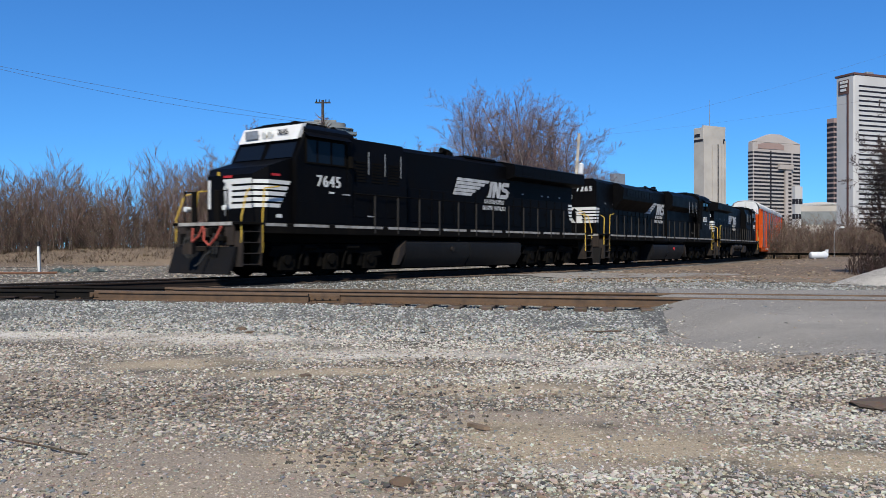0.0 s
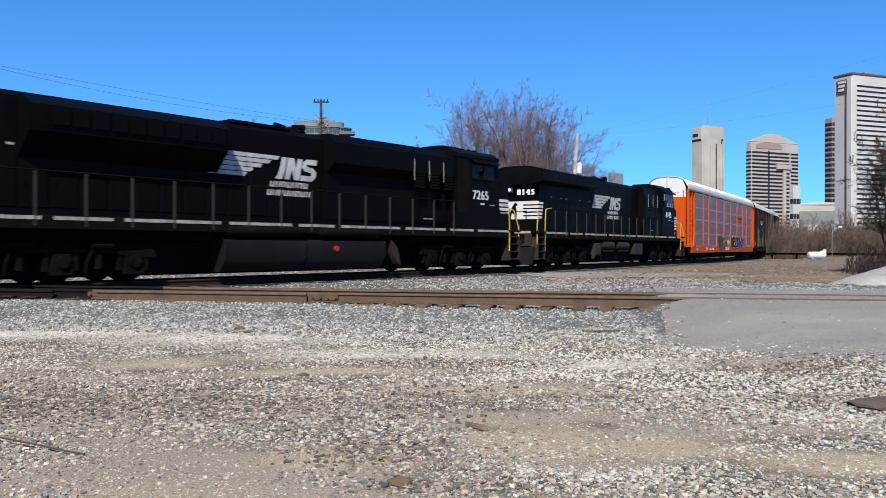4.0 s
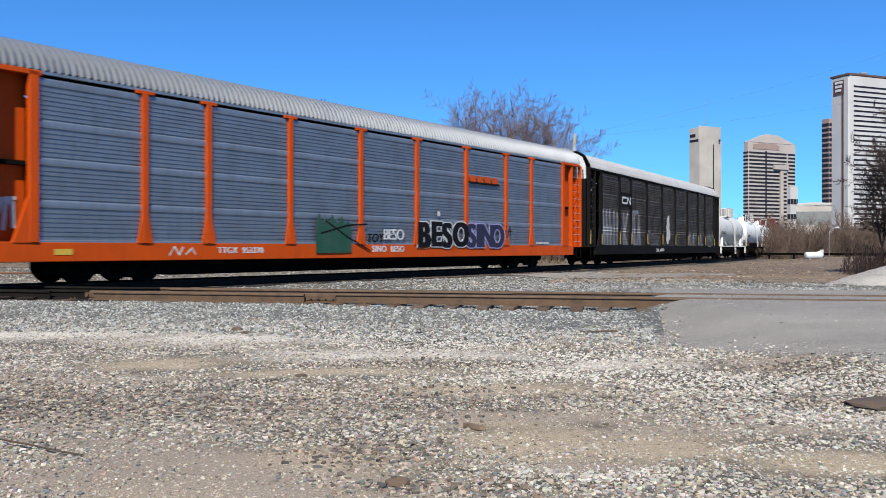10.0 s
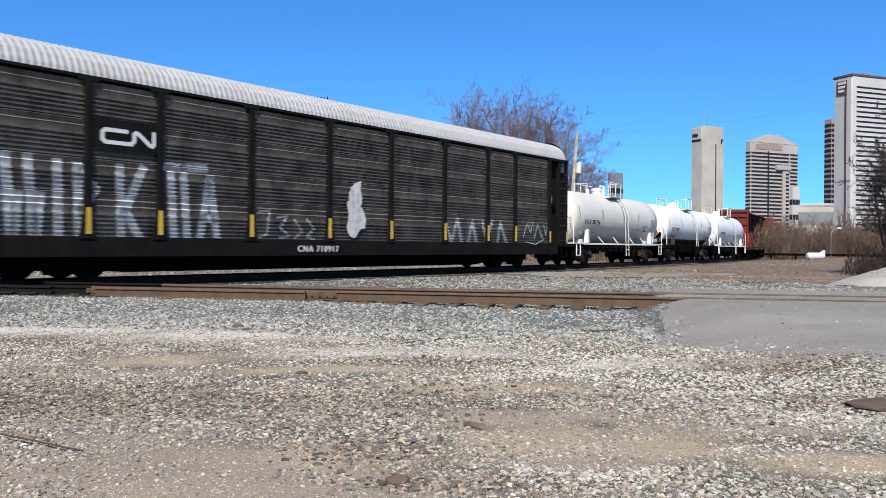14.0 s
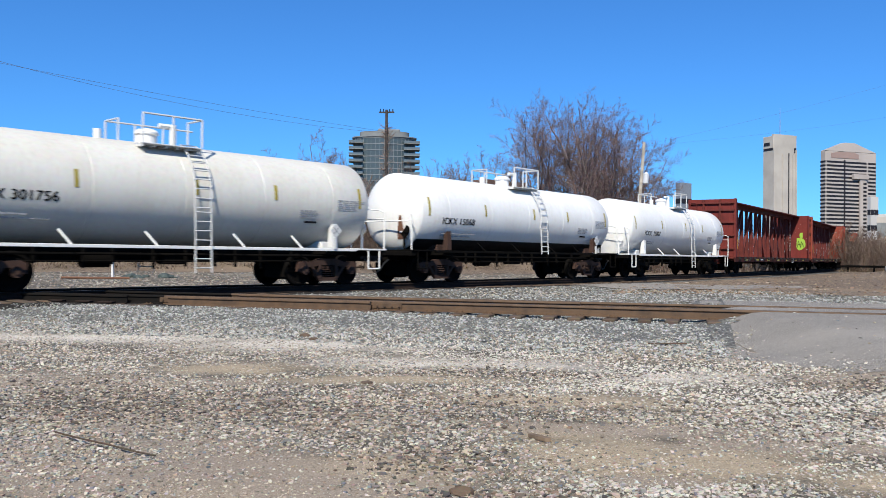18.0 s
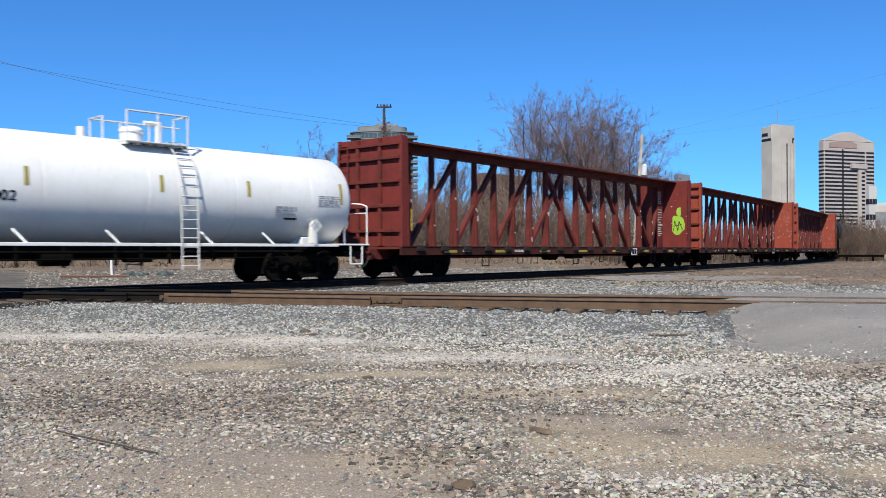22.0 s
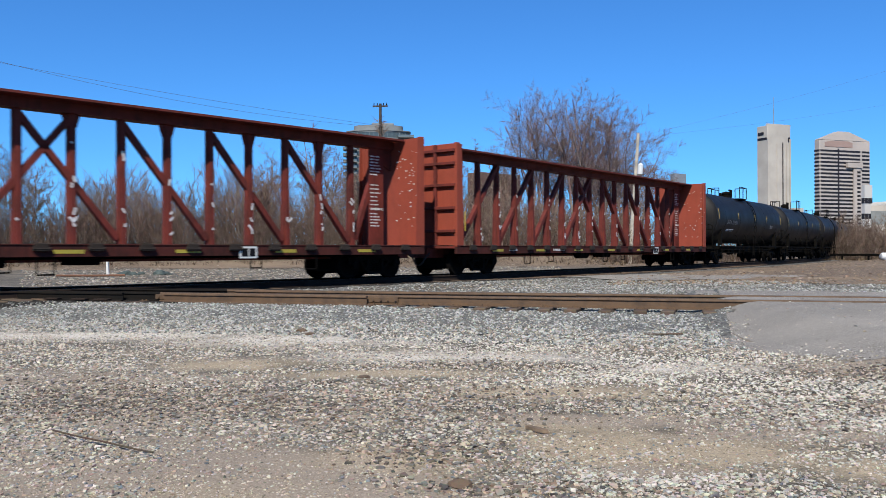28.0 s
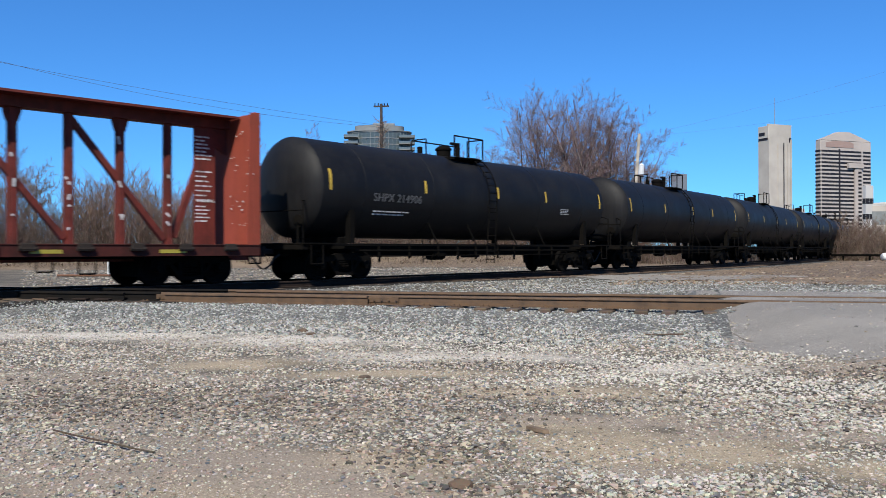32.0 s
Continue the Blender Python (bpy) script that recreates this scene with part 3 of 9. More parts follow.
def ground_height(x, y):
    x, y = np.asarray(x, float), np.asarray(y, float)
    z = -0.36 + 0.035 * wavy(x, y, 0.55) + 0.012 * wavy(x, y, 2.3, 1.7)
    d2 = np.abs(y - (X2_Y + X2_K * x)) / math.hypot(1, X2_K)
    d1 = line_distance(x, y)
    right = smooth_step(3.2, 4.4, x)
    bed = np.maximum((1 - smooth_step(1.7, 4.3, d2)) * (1 - right), 1 - smooth_step(2.0, 3.8, d1))
    z = z + (-0.215 - 0.045 * smooth_step(-3.0, 1.0, x) - z) * bed
    ramp_up = right * (1 - smooth_step(2.0, 11.0, d2)) * (1 - smooth_step(26, 40, x))
    z = z + (-0.03 - z) * ramp_up * (1 - (1 - smooth_step(2.0, 3.8, d1)))
    # the verge beyond climbs gently to the right and falls back to a level plain
    bank = smooth_step(9, 30, x) * smooth_step(30, 62, y) * (1 - smooth_step(75, 120, y))
    z = z + 0.42 * bank * smooth_step(2.5, 9, d1)
    r, az = np.hypot(x, y), np.degrees(np.arctan2(x, y))
    rise = smooth_step(64, 73, r) * (1 - smooth_step(2, 9, az)) * smooth_step(-75, -45, az) * smooth_step(3, 10, d1)
    z = z + (0.85 + 0.5 * smooth_step(-30, -18, az)) * rise * np.where(y > 0, 1, 0)
    return z


# patches on the lot: where it lies, half widths; sand, pale dust, brown soil
SAND = ((-3.0, 9.0, 0.9, 0.4), (-1.2, 8.3, 1.2, 0.3), (0.4, 5.9, 0.5, 0.3), (0.6, 5.35, 0.75, 0.6), (1.3, 5.2, 0.7, 0.5), (-0.8, 4.8, 0.65, 0.4), (-1.1, 4.1, 1.1, 0.3), (2.4, 4.8, 0.9, 0.3), (0.5, 7.2, 1.0, 0.4))
DUST = ((-6.0, 12.0, 2.8, 0.9), (-3.0, 11.3, 2.0, 0.8), (-0.6, 9.7, 1.8, 0.6), (3.8, 10.6, 1.0, 0.9), (1.8, 8.8, 1.0, 0.4), (5.5, 9.2, 1.5, 0.5))
SOIL = ((-2.4, 4.7, 1.5, 0.9), (-2.6, 6.2, 1.9, 0.6), (-0.9, 4.3, 0.8, 0.4), (-3.6, 8.0, 1.4, 0.4), (-4.6, 7.6, 1.6, 0.8), (-1.2, 6.3, 0.9, 0.3), (1.0, 6.1, 1.1, 0.25), (-7.5, 9.5, 1.5, 0.8), (-2.7, 5.6, 0.6, 0.3), (-3.4, 6.9, 1.0, 0.5), (-6.4, 15.6, 0.9, 0.8), (3.5, 8.7, 0.6, 0.4), (3.35, 6.55, 0.5, 0.10), (0.75, 4.75, 0.35, 0.12), (2.0, 5.7, 0.9, 0.2))


def patch(x, y, spots):
    v = np.zeros(np.shape(x))
    for px, py, rx, ry in spots:
        v = np.maximum(v, np.exp(-0.9 * (((x - px) / rx) ** 2 + ((y - py) / ry) ** 2)))
    return v


def graded(near, step, far, growth):
    v, out = 0.0, [0.0]
    while v < far:
        v += step if v < near else step * (1 + (v - near) * growth)
        out.append(v)
    return out


gx = sorted({round(v, 3) for w in graded(24, 0.4, 2600, 0.16) for v in (w, -w)})
gy = sorted({round(v + 0.0, 3) for v in graded(52, 0.4, 3000, 0.16)} | {-round(v, 3) for v in graded(1, 1.0, 2600, 0.4)})


def grid_mesh(name, xs, ys, height, material, keep=None):
    X, Y = np.meshgrid(np.array(xs), np.array(ys))
    Z = height(X, Y)
    n, m = len(xs), len(ys)
    co = np.stack([X.ravel(), Y.ravel(), Z.ravel()], 1)
    i = (np.arange(m - 1)[:, None] * n + np.arange(n - 1)[None, :])
    quads = np.stack([i, i + 1, i + n + 1, i + n], -1).reshape(-1, 4)
    if keep is not None:
        mid = co[quads].mean(1)
        quads = quads[keep(mid[:, 0], mid[:, 1])]
    me = bpy.data.meshes.new(name)
    me.from_pydata(co.tolist(), [], quads.tolist())
    me.materials.append(M[material])
    me.shade_smooth()
    return me


gy = sorted({v for v in gy if not 3 < v < 14} | {round(3 + 0.1 * i, 3) for i in range(111)})
gx = sorted({v for v in gx if abs(v) > 9} | {round(-9 + 0.2 * i, 3) for i in range(91)})
lot = grid_mesh("ground", gx, gy, ground_height, "ground")
soil = lot.attributes.new("soil", "FLOAT_COLOR", "POINT")
GX, GY = (v.ravel() for v in np.meshgrid(np.array(gx), np.array(gy)))
soil.data.foreach_set("color", np.stack([0.62 * patch(GX, GY, SAND), 0.50 * patch(GX, GY, DUST), 0.72 * patch(GX, GY, SOIL), np.ones(len(GX))], 1).astype(np.float32).ravel())
solid("ground", lot, "ground", "grey and tan trodden gravel with stones and dirt patches", "ground", kind="structure")


def strip(name, path, half, lift, material, label, z_of=None):
    """A band of bedding along a path of (x, y, direction), a little over the ground, with frayed edges."""
    b = Bld()
    cols = np.linspace(-1, 1, 13)
    rows = []
    for i, (x, y, a) in enumerate(path):
        row = []
        wide = half(i) if callable(half) else half
        for c in cols:
            w = wide * c * (1 + 0.10 * math.sin(i * 1.7 + 3 * c) + 0.07 * math.sin(i * 4.3 + c))
            row.append((x + w * math.sin(a), y - w * math.cos(a)))
        rows.append(row)
    P = np.array(rows)
    Z = ground_height(P[..., 0], P[..., 1]) + lift
    n = len(cols)
    vs = [(P[i, j, 0], P[i, j, 1], Z[i, j] - (0.05 if j in (0, n - 1) else 0)) for i in range(len(path)) for j in range(n)]
    fs = [(i * n + j, i * n + n + j, i * n + n + j + 1, i * n + j + 1) for i in range(len(path) - 1) for j in range(n - 1)]
    b.add(vs, [f[::-1] for f in fs])
    return solid(name, b, material, label, "ballast", kind="structure", smooth=60)


strip("ballast_main", [on_line(s) for s in np.arange(-28, 130, 0.7)], 2.6, 0.012, "ballast", "crushed stone shoulder of the main track")
strip("track_bed", [on_line(s) for s in np.arange(-28, 130, 0.7)], lambda i: 1.7 + 1.5 * math.exp(-((i * 0.7 - 22.5) / 6.0) ** 2), 0.026, "dark_ballast", "oil-blackened stone between the main rails")
strip("crossing_bed", [(*second(x), math.atan(X2_K)) for x in np.arange(-40, -6.4, 0.5)], 1.25, 0.030, "dark_ballast", "oil-black stone and timber in the crossing")
strip("ballast_side", [(*second(x), math.atan(X2_K)) for x in np.arange(-40, 4.2, 0.5)], 3.9, 0.012, "ballast", "blue-grey crushed stone bed of the crossing track")


# the paved crossing, with its frayed edge
def paved(x, y, back=0.0):
    """back: how far inside the edge of the asphalt."""
    left = 4.1 - 1.25 * smooth_step(16.5, 10.5, y) + 0.22 * wavy(x, y, 1.9, 0.4) + 0.12 * wavy(x, y, 5.0, 1.1)
    near = 10.2 - 1.9 * (x - 3.2) + 0.35 * wavy(x, y, 1.3, 2.0)
    near = np.maximum(near, 7.7 + 0.2 * wavy(x, y, 1.6, 2.0)) + 0.55 * np.abs(wavy(x, y, 11.0, 0.9)) - 0.5
    d2 = (y - (X2_Y + X2_K * x))
    in_gauge = (np.abs(np.abs(d2) - 0.76) < 0.075)
    return (x > left + 0.4 * back) & (y > near + 1.6 * back) & (y < 20.6 + 0.5 * wavy(x, y, 0.9, 3.0)) & ~in_gauge


ax = [2.2 + 0.12 * i for i in range(90)] + [13 + 0.8 * i for i in range(60)]
ay = [6.8 + 0.06 * i for i in range(236)]
solid("road", grid_mesh("road", ax, ay, lambda x, y: ground_height(x, y) + 0.004, "asphalt", paved), "asphalt",
      "worn grey asphalt of a level crossing with crumbled edge", "road", kind="structure")

# bare brown earth of the verges and banks
def earthy(x, y):
    r, az = np.hypot(x, y), np.degrees(np.arctan2(x, y))
    fray = 3.0 * wavy(x, y, 0.35, 1.0) + 1.2 * wavy(x, y, 1.1, 0.3)
    d1 = line_distance(x, y)
    left = (r > 62 + fray) & (az < 12) & (az > -60)
    right = (az > 8) & (r > 31 + fray * 0.6 + 0.9 * np.maximum(0, 20 - az)) & (az < 50)
    return (left | right) & (r < 135) & (d1 > 2.3)


solid("verge", grid_mesh("verge", [-95 + 0.8 * i for i in range(238)], [22 + 0.8 * i for i in range(140)], lambda x, y: ground_height(x, y) + 0.025, "far_ground", earthy), "far_ground",
      "bare brown earth with stones and litter beyond the tracks", "verge", kind="structure")

# a smooth beaten track over the main line further on
dx = [2.0 + 0.5 * i for i in range(40)]
dy = [32 + 0.5 * i for i in range(30)]


def beaten(x, y):
    u, v = (x - 8.2), (y - 37.5)
    a = math.radians(-28)
    p, q = u * math.cos(a) - v * math.sin(a), u * math.sin(a) + v * math.cos(a)
    return (p / 6.0) ** 2 + (q / 2.2) ** 2 < 1 + 0.2 * wavy(x, y, 0.8)


solid("dirt_road", grid_mesh("dirt_road", dx, dy, lambda x, y: ground_height(x, y) + 0.03, "asphalt", beaten), "asphalt", "beaten grey track over the rails", "road", kind="structure")


# ---- rails and ties ----
RAIL = [(-0.075, -0.185), (0.075, -0.185), (0.075, -0.168), (0.014, -0.145), (0.011, -0.05), (0.037, -0.04), (0.037, -0.008), (0.03, 0.0),
        (-0.03, 0.0), (-0.037, -0.008), (-0.037, -0.04), (-0.011, -0.05), (-0.014, -0.145), (-0.075, -0.168)]


def rail_mesh(b, path, drop=0.0, profile=RAIL):
    n = len(profile)
    vs = []
    for x, y, a in path:
        vs += [(x + p * math.sin(a), y - p * math.cos(a), z - drop) for p, z in profile]
    fs = [(i * n + j, i * n + (j + 1) % n, (i + 1) * n + (j + 1) % n, (i + 1) * n + j) for i in range(len(path) - 1) for j in range(n)]
    fs = [f[::-1] for f in fs]
    e = (len(path) - 1) * n
    b.add(vs, fs + [tuple(range(n)), tuple(range(e, e + n))[::-1]])
    return b


HEAD = [(-0.026, -0.006), (0.026, -0.006), (0.026, 0.0025), (-0.026, 0.0025)]
track_1 = tagged(new("track_main"), "curved main track with rusty steel rails on dark ties", "railway track", kind="structure")
track_2 = tagged(new("track_side"), "rusty jointed track running across before the train", "railway track", kind="structure")
for side in (0.755, -0.755):
    path = [on_line(s, side) for s in np.arange(-90, 210, 1.0)]
    r = part("rail", rail_mesh(Bld(), path), "main_rail", track_1, "oil-dark rail", smooth=50)
    part("rail_head", rail_mesh(Bld(), path, 0, HEAD), "rail_top", r, "worn bright running surface")
    edge = -7.2 if side < 0 else -6.5
    path = [(*second(x, side), math.atan(X2_K)) for x in np.linspace(-60, edge, 40)]
    part("frog_rail", rail_mesh(Bld(), path, 0.004), "frog", track_2, "oil-black cast rail of the crossing", smooth=50)
    path = [(*second(x, side), math.atan(X2_K)) for x in np.linspace(edge + 0.01, 45.1, 40)]
    r = part("rail", rail_mesh(Bld(), path, 0.004), "rail", track_2, smooth=50)
    part("rail_head", rail_mesh(Bld(), path, 0.004, HEAD), "rail_top", r, "dull running surface")
# guard rail and joint bars on the side nearest to the camera
guard = [(*second(x, -0.755 - 0.155), math.atan(X2_K)) for x in np.arange(-7.0, -2.2, 0.5)]
part("guard_rail", rail_mesh(Bld(), [(*second(x, -0.755 - 0.16), math.atan(X2_K)) for x in np.arange(-16, -7.5, 0.5)], 0.012), "frog", track_2, "oil-black wing rail of the crossing", smooth=50)
part("guard_rail", rail_mesh(Bld(), guard, 0.012), "rail", track_2, "short guard rail bolted along the crossing", smooth=50)
guard = [(*second(x, 0.755 - 0.15), math.atan(X2_K)) for x in np.arange(-6.2, 1.4, 0.5)]
part("guard_rail", rail_mesh(Bld(), guard, 0.006), "rail", track_2, "short guard rail bolted along the crossing", smooth=50)


def on_second(x, side, b_len, z0, z1, y0, y1, c=0.006):
    """A box laid along the second track."""
    px, py = second(x, side)
    m = Matrix.Translation((px, py, 0)) @ Matrix.Rotation(math.atan(X2_K), 4, "Z")
    return Bld().box(-b_len / 2, b_len / 2, y0, y1, z0, z1, c, m)


for x in (-6.85, -4.3, -2.35):
    j = part("joint_bar", on_second(x, -0.755, 0.9, -0.15, -0.045, -0.055, -0.016), "rail", track_2, "bolted joint bar")
    for k in range(6):
        px, py = second(x - 0.375 + 0.15 * k, -0.755)
        nut = Bld().tube((px, py - 0.055, -0.095), (px + 0.009, py - 0.10, -0.095), 0.022, n=6)
        part("bolt", nut, "rail", j)
tie_mesh = Bld().box(-0.115, 0.115, -1.3, 1.3, -0.36, -0.187, 0.015).mesh("tie", M["tie"])
rng = random.Random(4)
for i in range(46):
    x = -21.5 + i * 0.56 + rng.uniform(-0.04, 0.04)
    if x > 3.9:
        break
    t = part("tie", tie_mesh, "tie", track_2)
    px, py = second(x, rng.uniform(-0.06, 0.04))
    t.matrix_basis = pose(px, py, rng.uniform(-0.012, 0.004), 0, 0, math.degrees(math.atan(X2_K)) + rng.uniform(-2.0, 2.0))
    plate = Bld().box(-0.09, 0.09, -0.94, -0.58, -0.19, -0.178).box(-0.09, 0.09, 0.58, 0.94, -0.19, -0.178)
    for sx in (-0.05, 0.05):
        for sy in (-0.86, -0.65):
            plate.box(sx - 0.012, sx + 0.012, sy - 0.012, sy + 0.012, -0.18, -0.150)
    pl = part("tie_plate", plate, "rail", track_2)
    pl.matrix_basis = pose(*second(x), 0, 0, 0, math.degrees(math.atan(X2_K)))
for i in range(130):
    s = -26 + i * 0.56 + rng.uniform(-0.04, 0.04)
    t = part("tie", tie_mesh, "tie", track_1)
    px, py, a = on_line(s, rng.uniform(-0.05, 0.05))
    t.matrix_basis = pose(px, py, rng.uniform(-0.012, 0.004), 0, 0, math.degrees(a) + rng.uniform(-2, 2))

# dark timber and plates in the diamond where the tracks cross
dia = tagged(new("crossing_diamond"), "oil-dark timbers and rails of the diamond crossing", "rail crossing", kind="structure")
cxd, cyd, cad = on_line(-4.6)
for i in range(-6, 7):
    m = Matrix.Translation((cxd + i * 0.5 * math.cos(cad), cyd + i * 0.5 * math.sin(cad), 0)) @ Matrix.Rotation(cad, 4, "Z")
    part("timber", Bld().box(-0.14, 0.14, -1.9, 1.9, -0.36, -0.165, 0.015, m), "tie", dia)
for side in (0.58, -0.58):
    part("flange_rail", rail_mesh(Bld(), [on_line(s, side) for s in np.arange(-9.5, 0.6, 0.5)], 0.01), "frog", dia, smooth=50)
for k, (x, sd) in enumerate(((-8.9, -1.15), (-8.3, -1.2), (-9.6, -1.15))):
    px, py = second(x, sd)
    part("plate", Bld().box(px - 0.16, px + 0.16, py - 0.1, py + 0.1, -0.17, -0.13, 0.01), "main_rail", dia)


# ---- rolling stock: shared pieces ----
WHEEL = {}


def wheelset(parent, x, r, name="wheelset", gauge=0.755, hub=True):
    key = round(r, 3)
    if key not in WHEEL:
        b = Bld()
        for sgn in (1, -1):
            prof = [(sgn * 0.09, 0.10), (sgn * 0.075, 0.13), (sgn * 0.03, r * 0.45), (sgn * 0.03, r * 0.78), (sgn * 0.068, r * 0.84), (sgn * 0.068, r * 0.99), (-sgn * 0.045, r), (-sgn * 0.062, r + 0.026), (-sgn * 0.07, r + 0.02), (-sgn * 0.07, r * 0.84), (-sgn * 0.02, r * 0.76), (-sgn * 0.05, 0.13), (-sgn * 0.07, 0.1)]
            b.lathe(prof[::-1] if sgn > 0 else prof, 28, "y", (0, sgn * gauge, 0))
            for k in range(5):
                a = 2 * math.pi * k / 5
                b.tube((r * 0.6 * math.cos(a), sgn * (gauge + 0.01), r * 0.6 * math.sin(a)), (r * 0.6 * math.cos(a), sgn * (gauge + 0.036), r * 0.6 * math.sin(a)), 0.035, n=6)
        b.tube((0, -1.05, 0), (0, 1.05, 0), 0.085, n=12)
        WHEEL[key] = b.mesh(name, M["wheel"], 35)
    ob = part(name, WHEEL[key], "wheel", parent)
    ob.location = (x, 0, r)
    ob["radius"] = r
    return ob


FRAME_MESH = {}


def freight_truck(parent, x, rust="under"):
    """A two-axle truck: bolster, two cast side frames, springs, bearing caps, brake beam and two wheelsets."""
    r = 0.457
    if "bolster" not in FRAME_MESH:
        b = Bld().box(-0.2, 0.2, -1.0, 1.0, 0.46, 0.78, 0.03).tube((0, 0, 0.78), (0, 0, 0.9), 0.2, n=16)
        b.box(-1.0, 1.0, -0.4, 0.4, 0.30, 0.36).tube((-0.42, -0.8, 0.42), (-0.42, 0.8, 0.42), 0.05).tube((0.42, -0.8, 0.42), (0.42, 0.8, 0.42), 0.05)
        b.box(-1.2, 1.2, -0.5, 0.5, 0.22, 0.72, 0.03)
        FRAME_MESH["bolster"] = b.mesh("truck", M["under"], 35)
    if rust not in FRAME_MESH:
        b = Bld()
        top = [(-1.12, 0.42), (-1.12, 0.66), (-0.98, 0.72), (-0.62, 0.70), (-0.30, 0.80), (0.30, 0.80), (0.62, 0.70), (0.98, 0.72), (1.12, 0.66), (1.12, 0.42), (0.92, 0.42), (0.86, 0.56), (0.62, 0.54), (0.36, 0.60), (-0.36, 0.60), (-0.62, 0.54), (-0.86, 0.56), (-0.92, 0.42)]
        b.prism(top, 0.93, 1.06, "y")
        low = [(-0.66, 0.56), (-0.56, 0.56), (-0.26, 0.24), (0.26, 0.24), (0.56, 0.56), (0.66, 0.56), (0.32, 0.14), (-0.32, 0.14)]
        b.prism(low, 0.93, 1.06, "y")
        b.box(-0.36, -0.26, 0.92, 1.07, 0.22, 0.66).box(0.26, 0.36, 0.92, 1.07, 0.22, 0.66)
        for k in (-1, 1):
            b.tube((0.89 * k, 0.98, r), (0.89 * k, 1.13, r), 0.13, n=12).tube((0.89 * k, 1.13, r), (0.89 * k, 1.16, r), 0.06, n=8)
        FRAME_MESH[rust] = b.mesh("side_frame", M[rust], 35)
        sp = Bld()
        for k in (-0.15, 0.0, 0.15):
            for i in range(5):
                sp.tube((k, 0.99, 0.27 + i * 0.065), (k, 0.99, 0.305 + i * 0.065), 0.068, n=10)
        FRAME_MESH[rust + "s"] = sp.mesh("springs", M[rust], 35)
    t = part("truck", FRAME_MESH["bolster"], "under", parent)
    t.location = (x, 0, 0)
    part("side_frame", FRAME_MESH[rust], rust, t)
    part("springs", FRAME_MESH[rust + "s"], rust, t)
    o = part("side_frame", FRAME_MESH[rust], rust, t)
    o.matrix_basis = Matrix.Rotation(math.pi, 4, "Z")
    for k in (-0.89, 0.89):
        wheelset(t, k, r)
    return t


def coupler(parent, x, z=0.86, hose="rubber"):
    d = 1 if x > 0 else -1
    b = Bld().box(x - 0.75 * d, x - 0.18 * d, -0.09, 0.09, z - 0.08, z + 0.08, 0.02)
    b.prism([(x - 0.2 * d, -0.14), (x - 0.02 * d, -0.19), (x + 0.05 * d, -0.08), (x - 0.05 * d, 0.02), (x + 0.04 * d, 0.13), (x - 0.05 * d, 0.2), (x - 0.22 * d, 0.12)], z - 0.15, z + 0.15, "z")
    c = part("coupler", b, "truck_brown", parent)
    pts = [(x - 0.5 * d, 0.42, z - 0.08), (x - 0.3 * d, 0.42, z - 0.2), (x - 0.12 * d, 0.40, z - 0.42), (x + 0.0 * d, 0.36, z - 0.5)]
    part("air_hose", Bld().pipe(pts, 0.028), hose, c)
    return c


def ladder(b, p, q, wide, along=(1, 0, 0), rungs=7, r=0.016):
    """Two stiles from p to q, wide apart along a direction, with rungs."""
    p, q, w = Vector(p), Vector(q), Vector(along) * (wide / 2)
    b.tube(p - w, q - w, r * 1.3, n=6).tube(p + w, q + w, r * 1.3, n=6)
    for i in range(rungs):
        m = p.lerp(q, (i + 0.5) / rungs)
        b.tube(m - w, m + w, r, n=6)
    return b


def bars(name, parent, x, z, y, rows, material, label="", wide=0.9, high=0.05, gap=0.09, seed=1, wrap=None):
    """Lines of small writing that cannot be read, as plain bars on the +y side."""
    g = random.Random(seed)
    b = Bld()
    for i in range(rows):
        a = x
        if wrap:
            y = math.sqrt(max(0.01, (wrap[0] + 0.004) ** 2 - (z - i * gap - high / 2 - wrap[1]) ** 2))
        end = x - wide * g.uniform(0.6, 1.0)
        while a > end:
            w = min(g.uniform(0.08, 0.25), a - end + 0.03)
            b.box(a - w, a, y, y + 0.004, z - i * gap - high, z - i * gap)
            a -= w + 0.04
    return part(name, b, material, parent, label)


STOCK = []


def rolling(name, label, category, s0, s1, centres, group="cars of the train"):
    """A vehicle between two couplings (arc lengths at the start), on trucks that many metres apart."""
    car = thing(name, label, category, group)
    STOCK.append((car, (s0 + s1) / 2, centres))
    return car


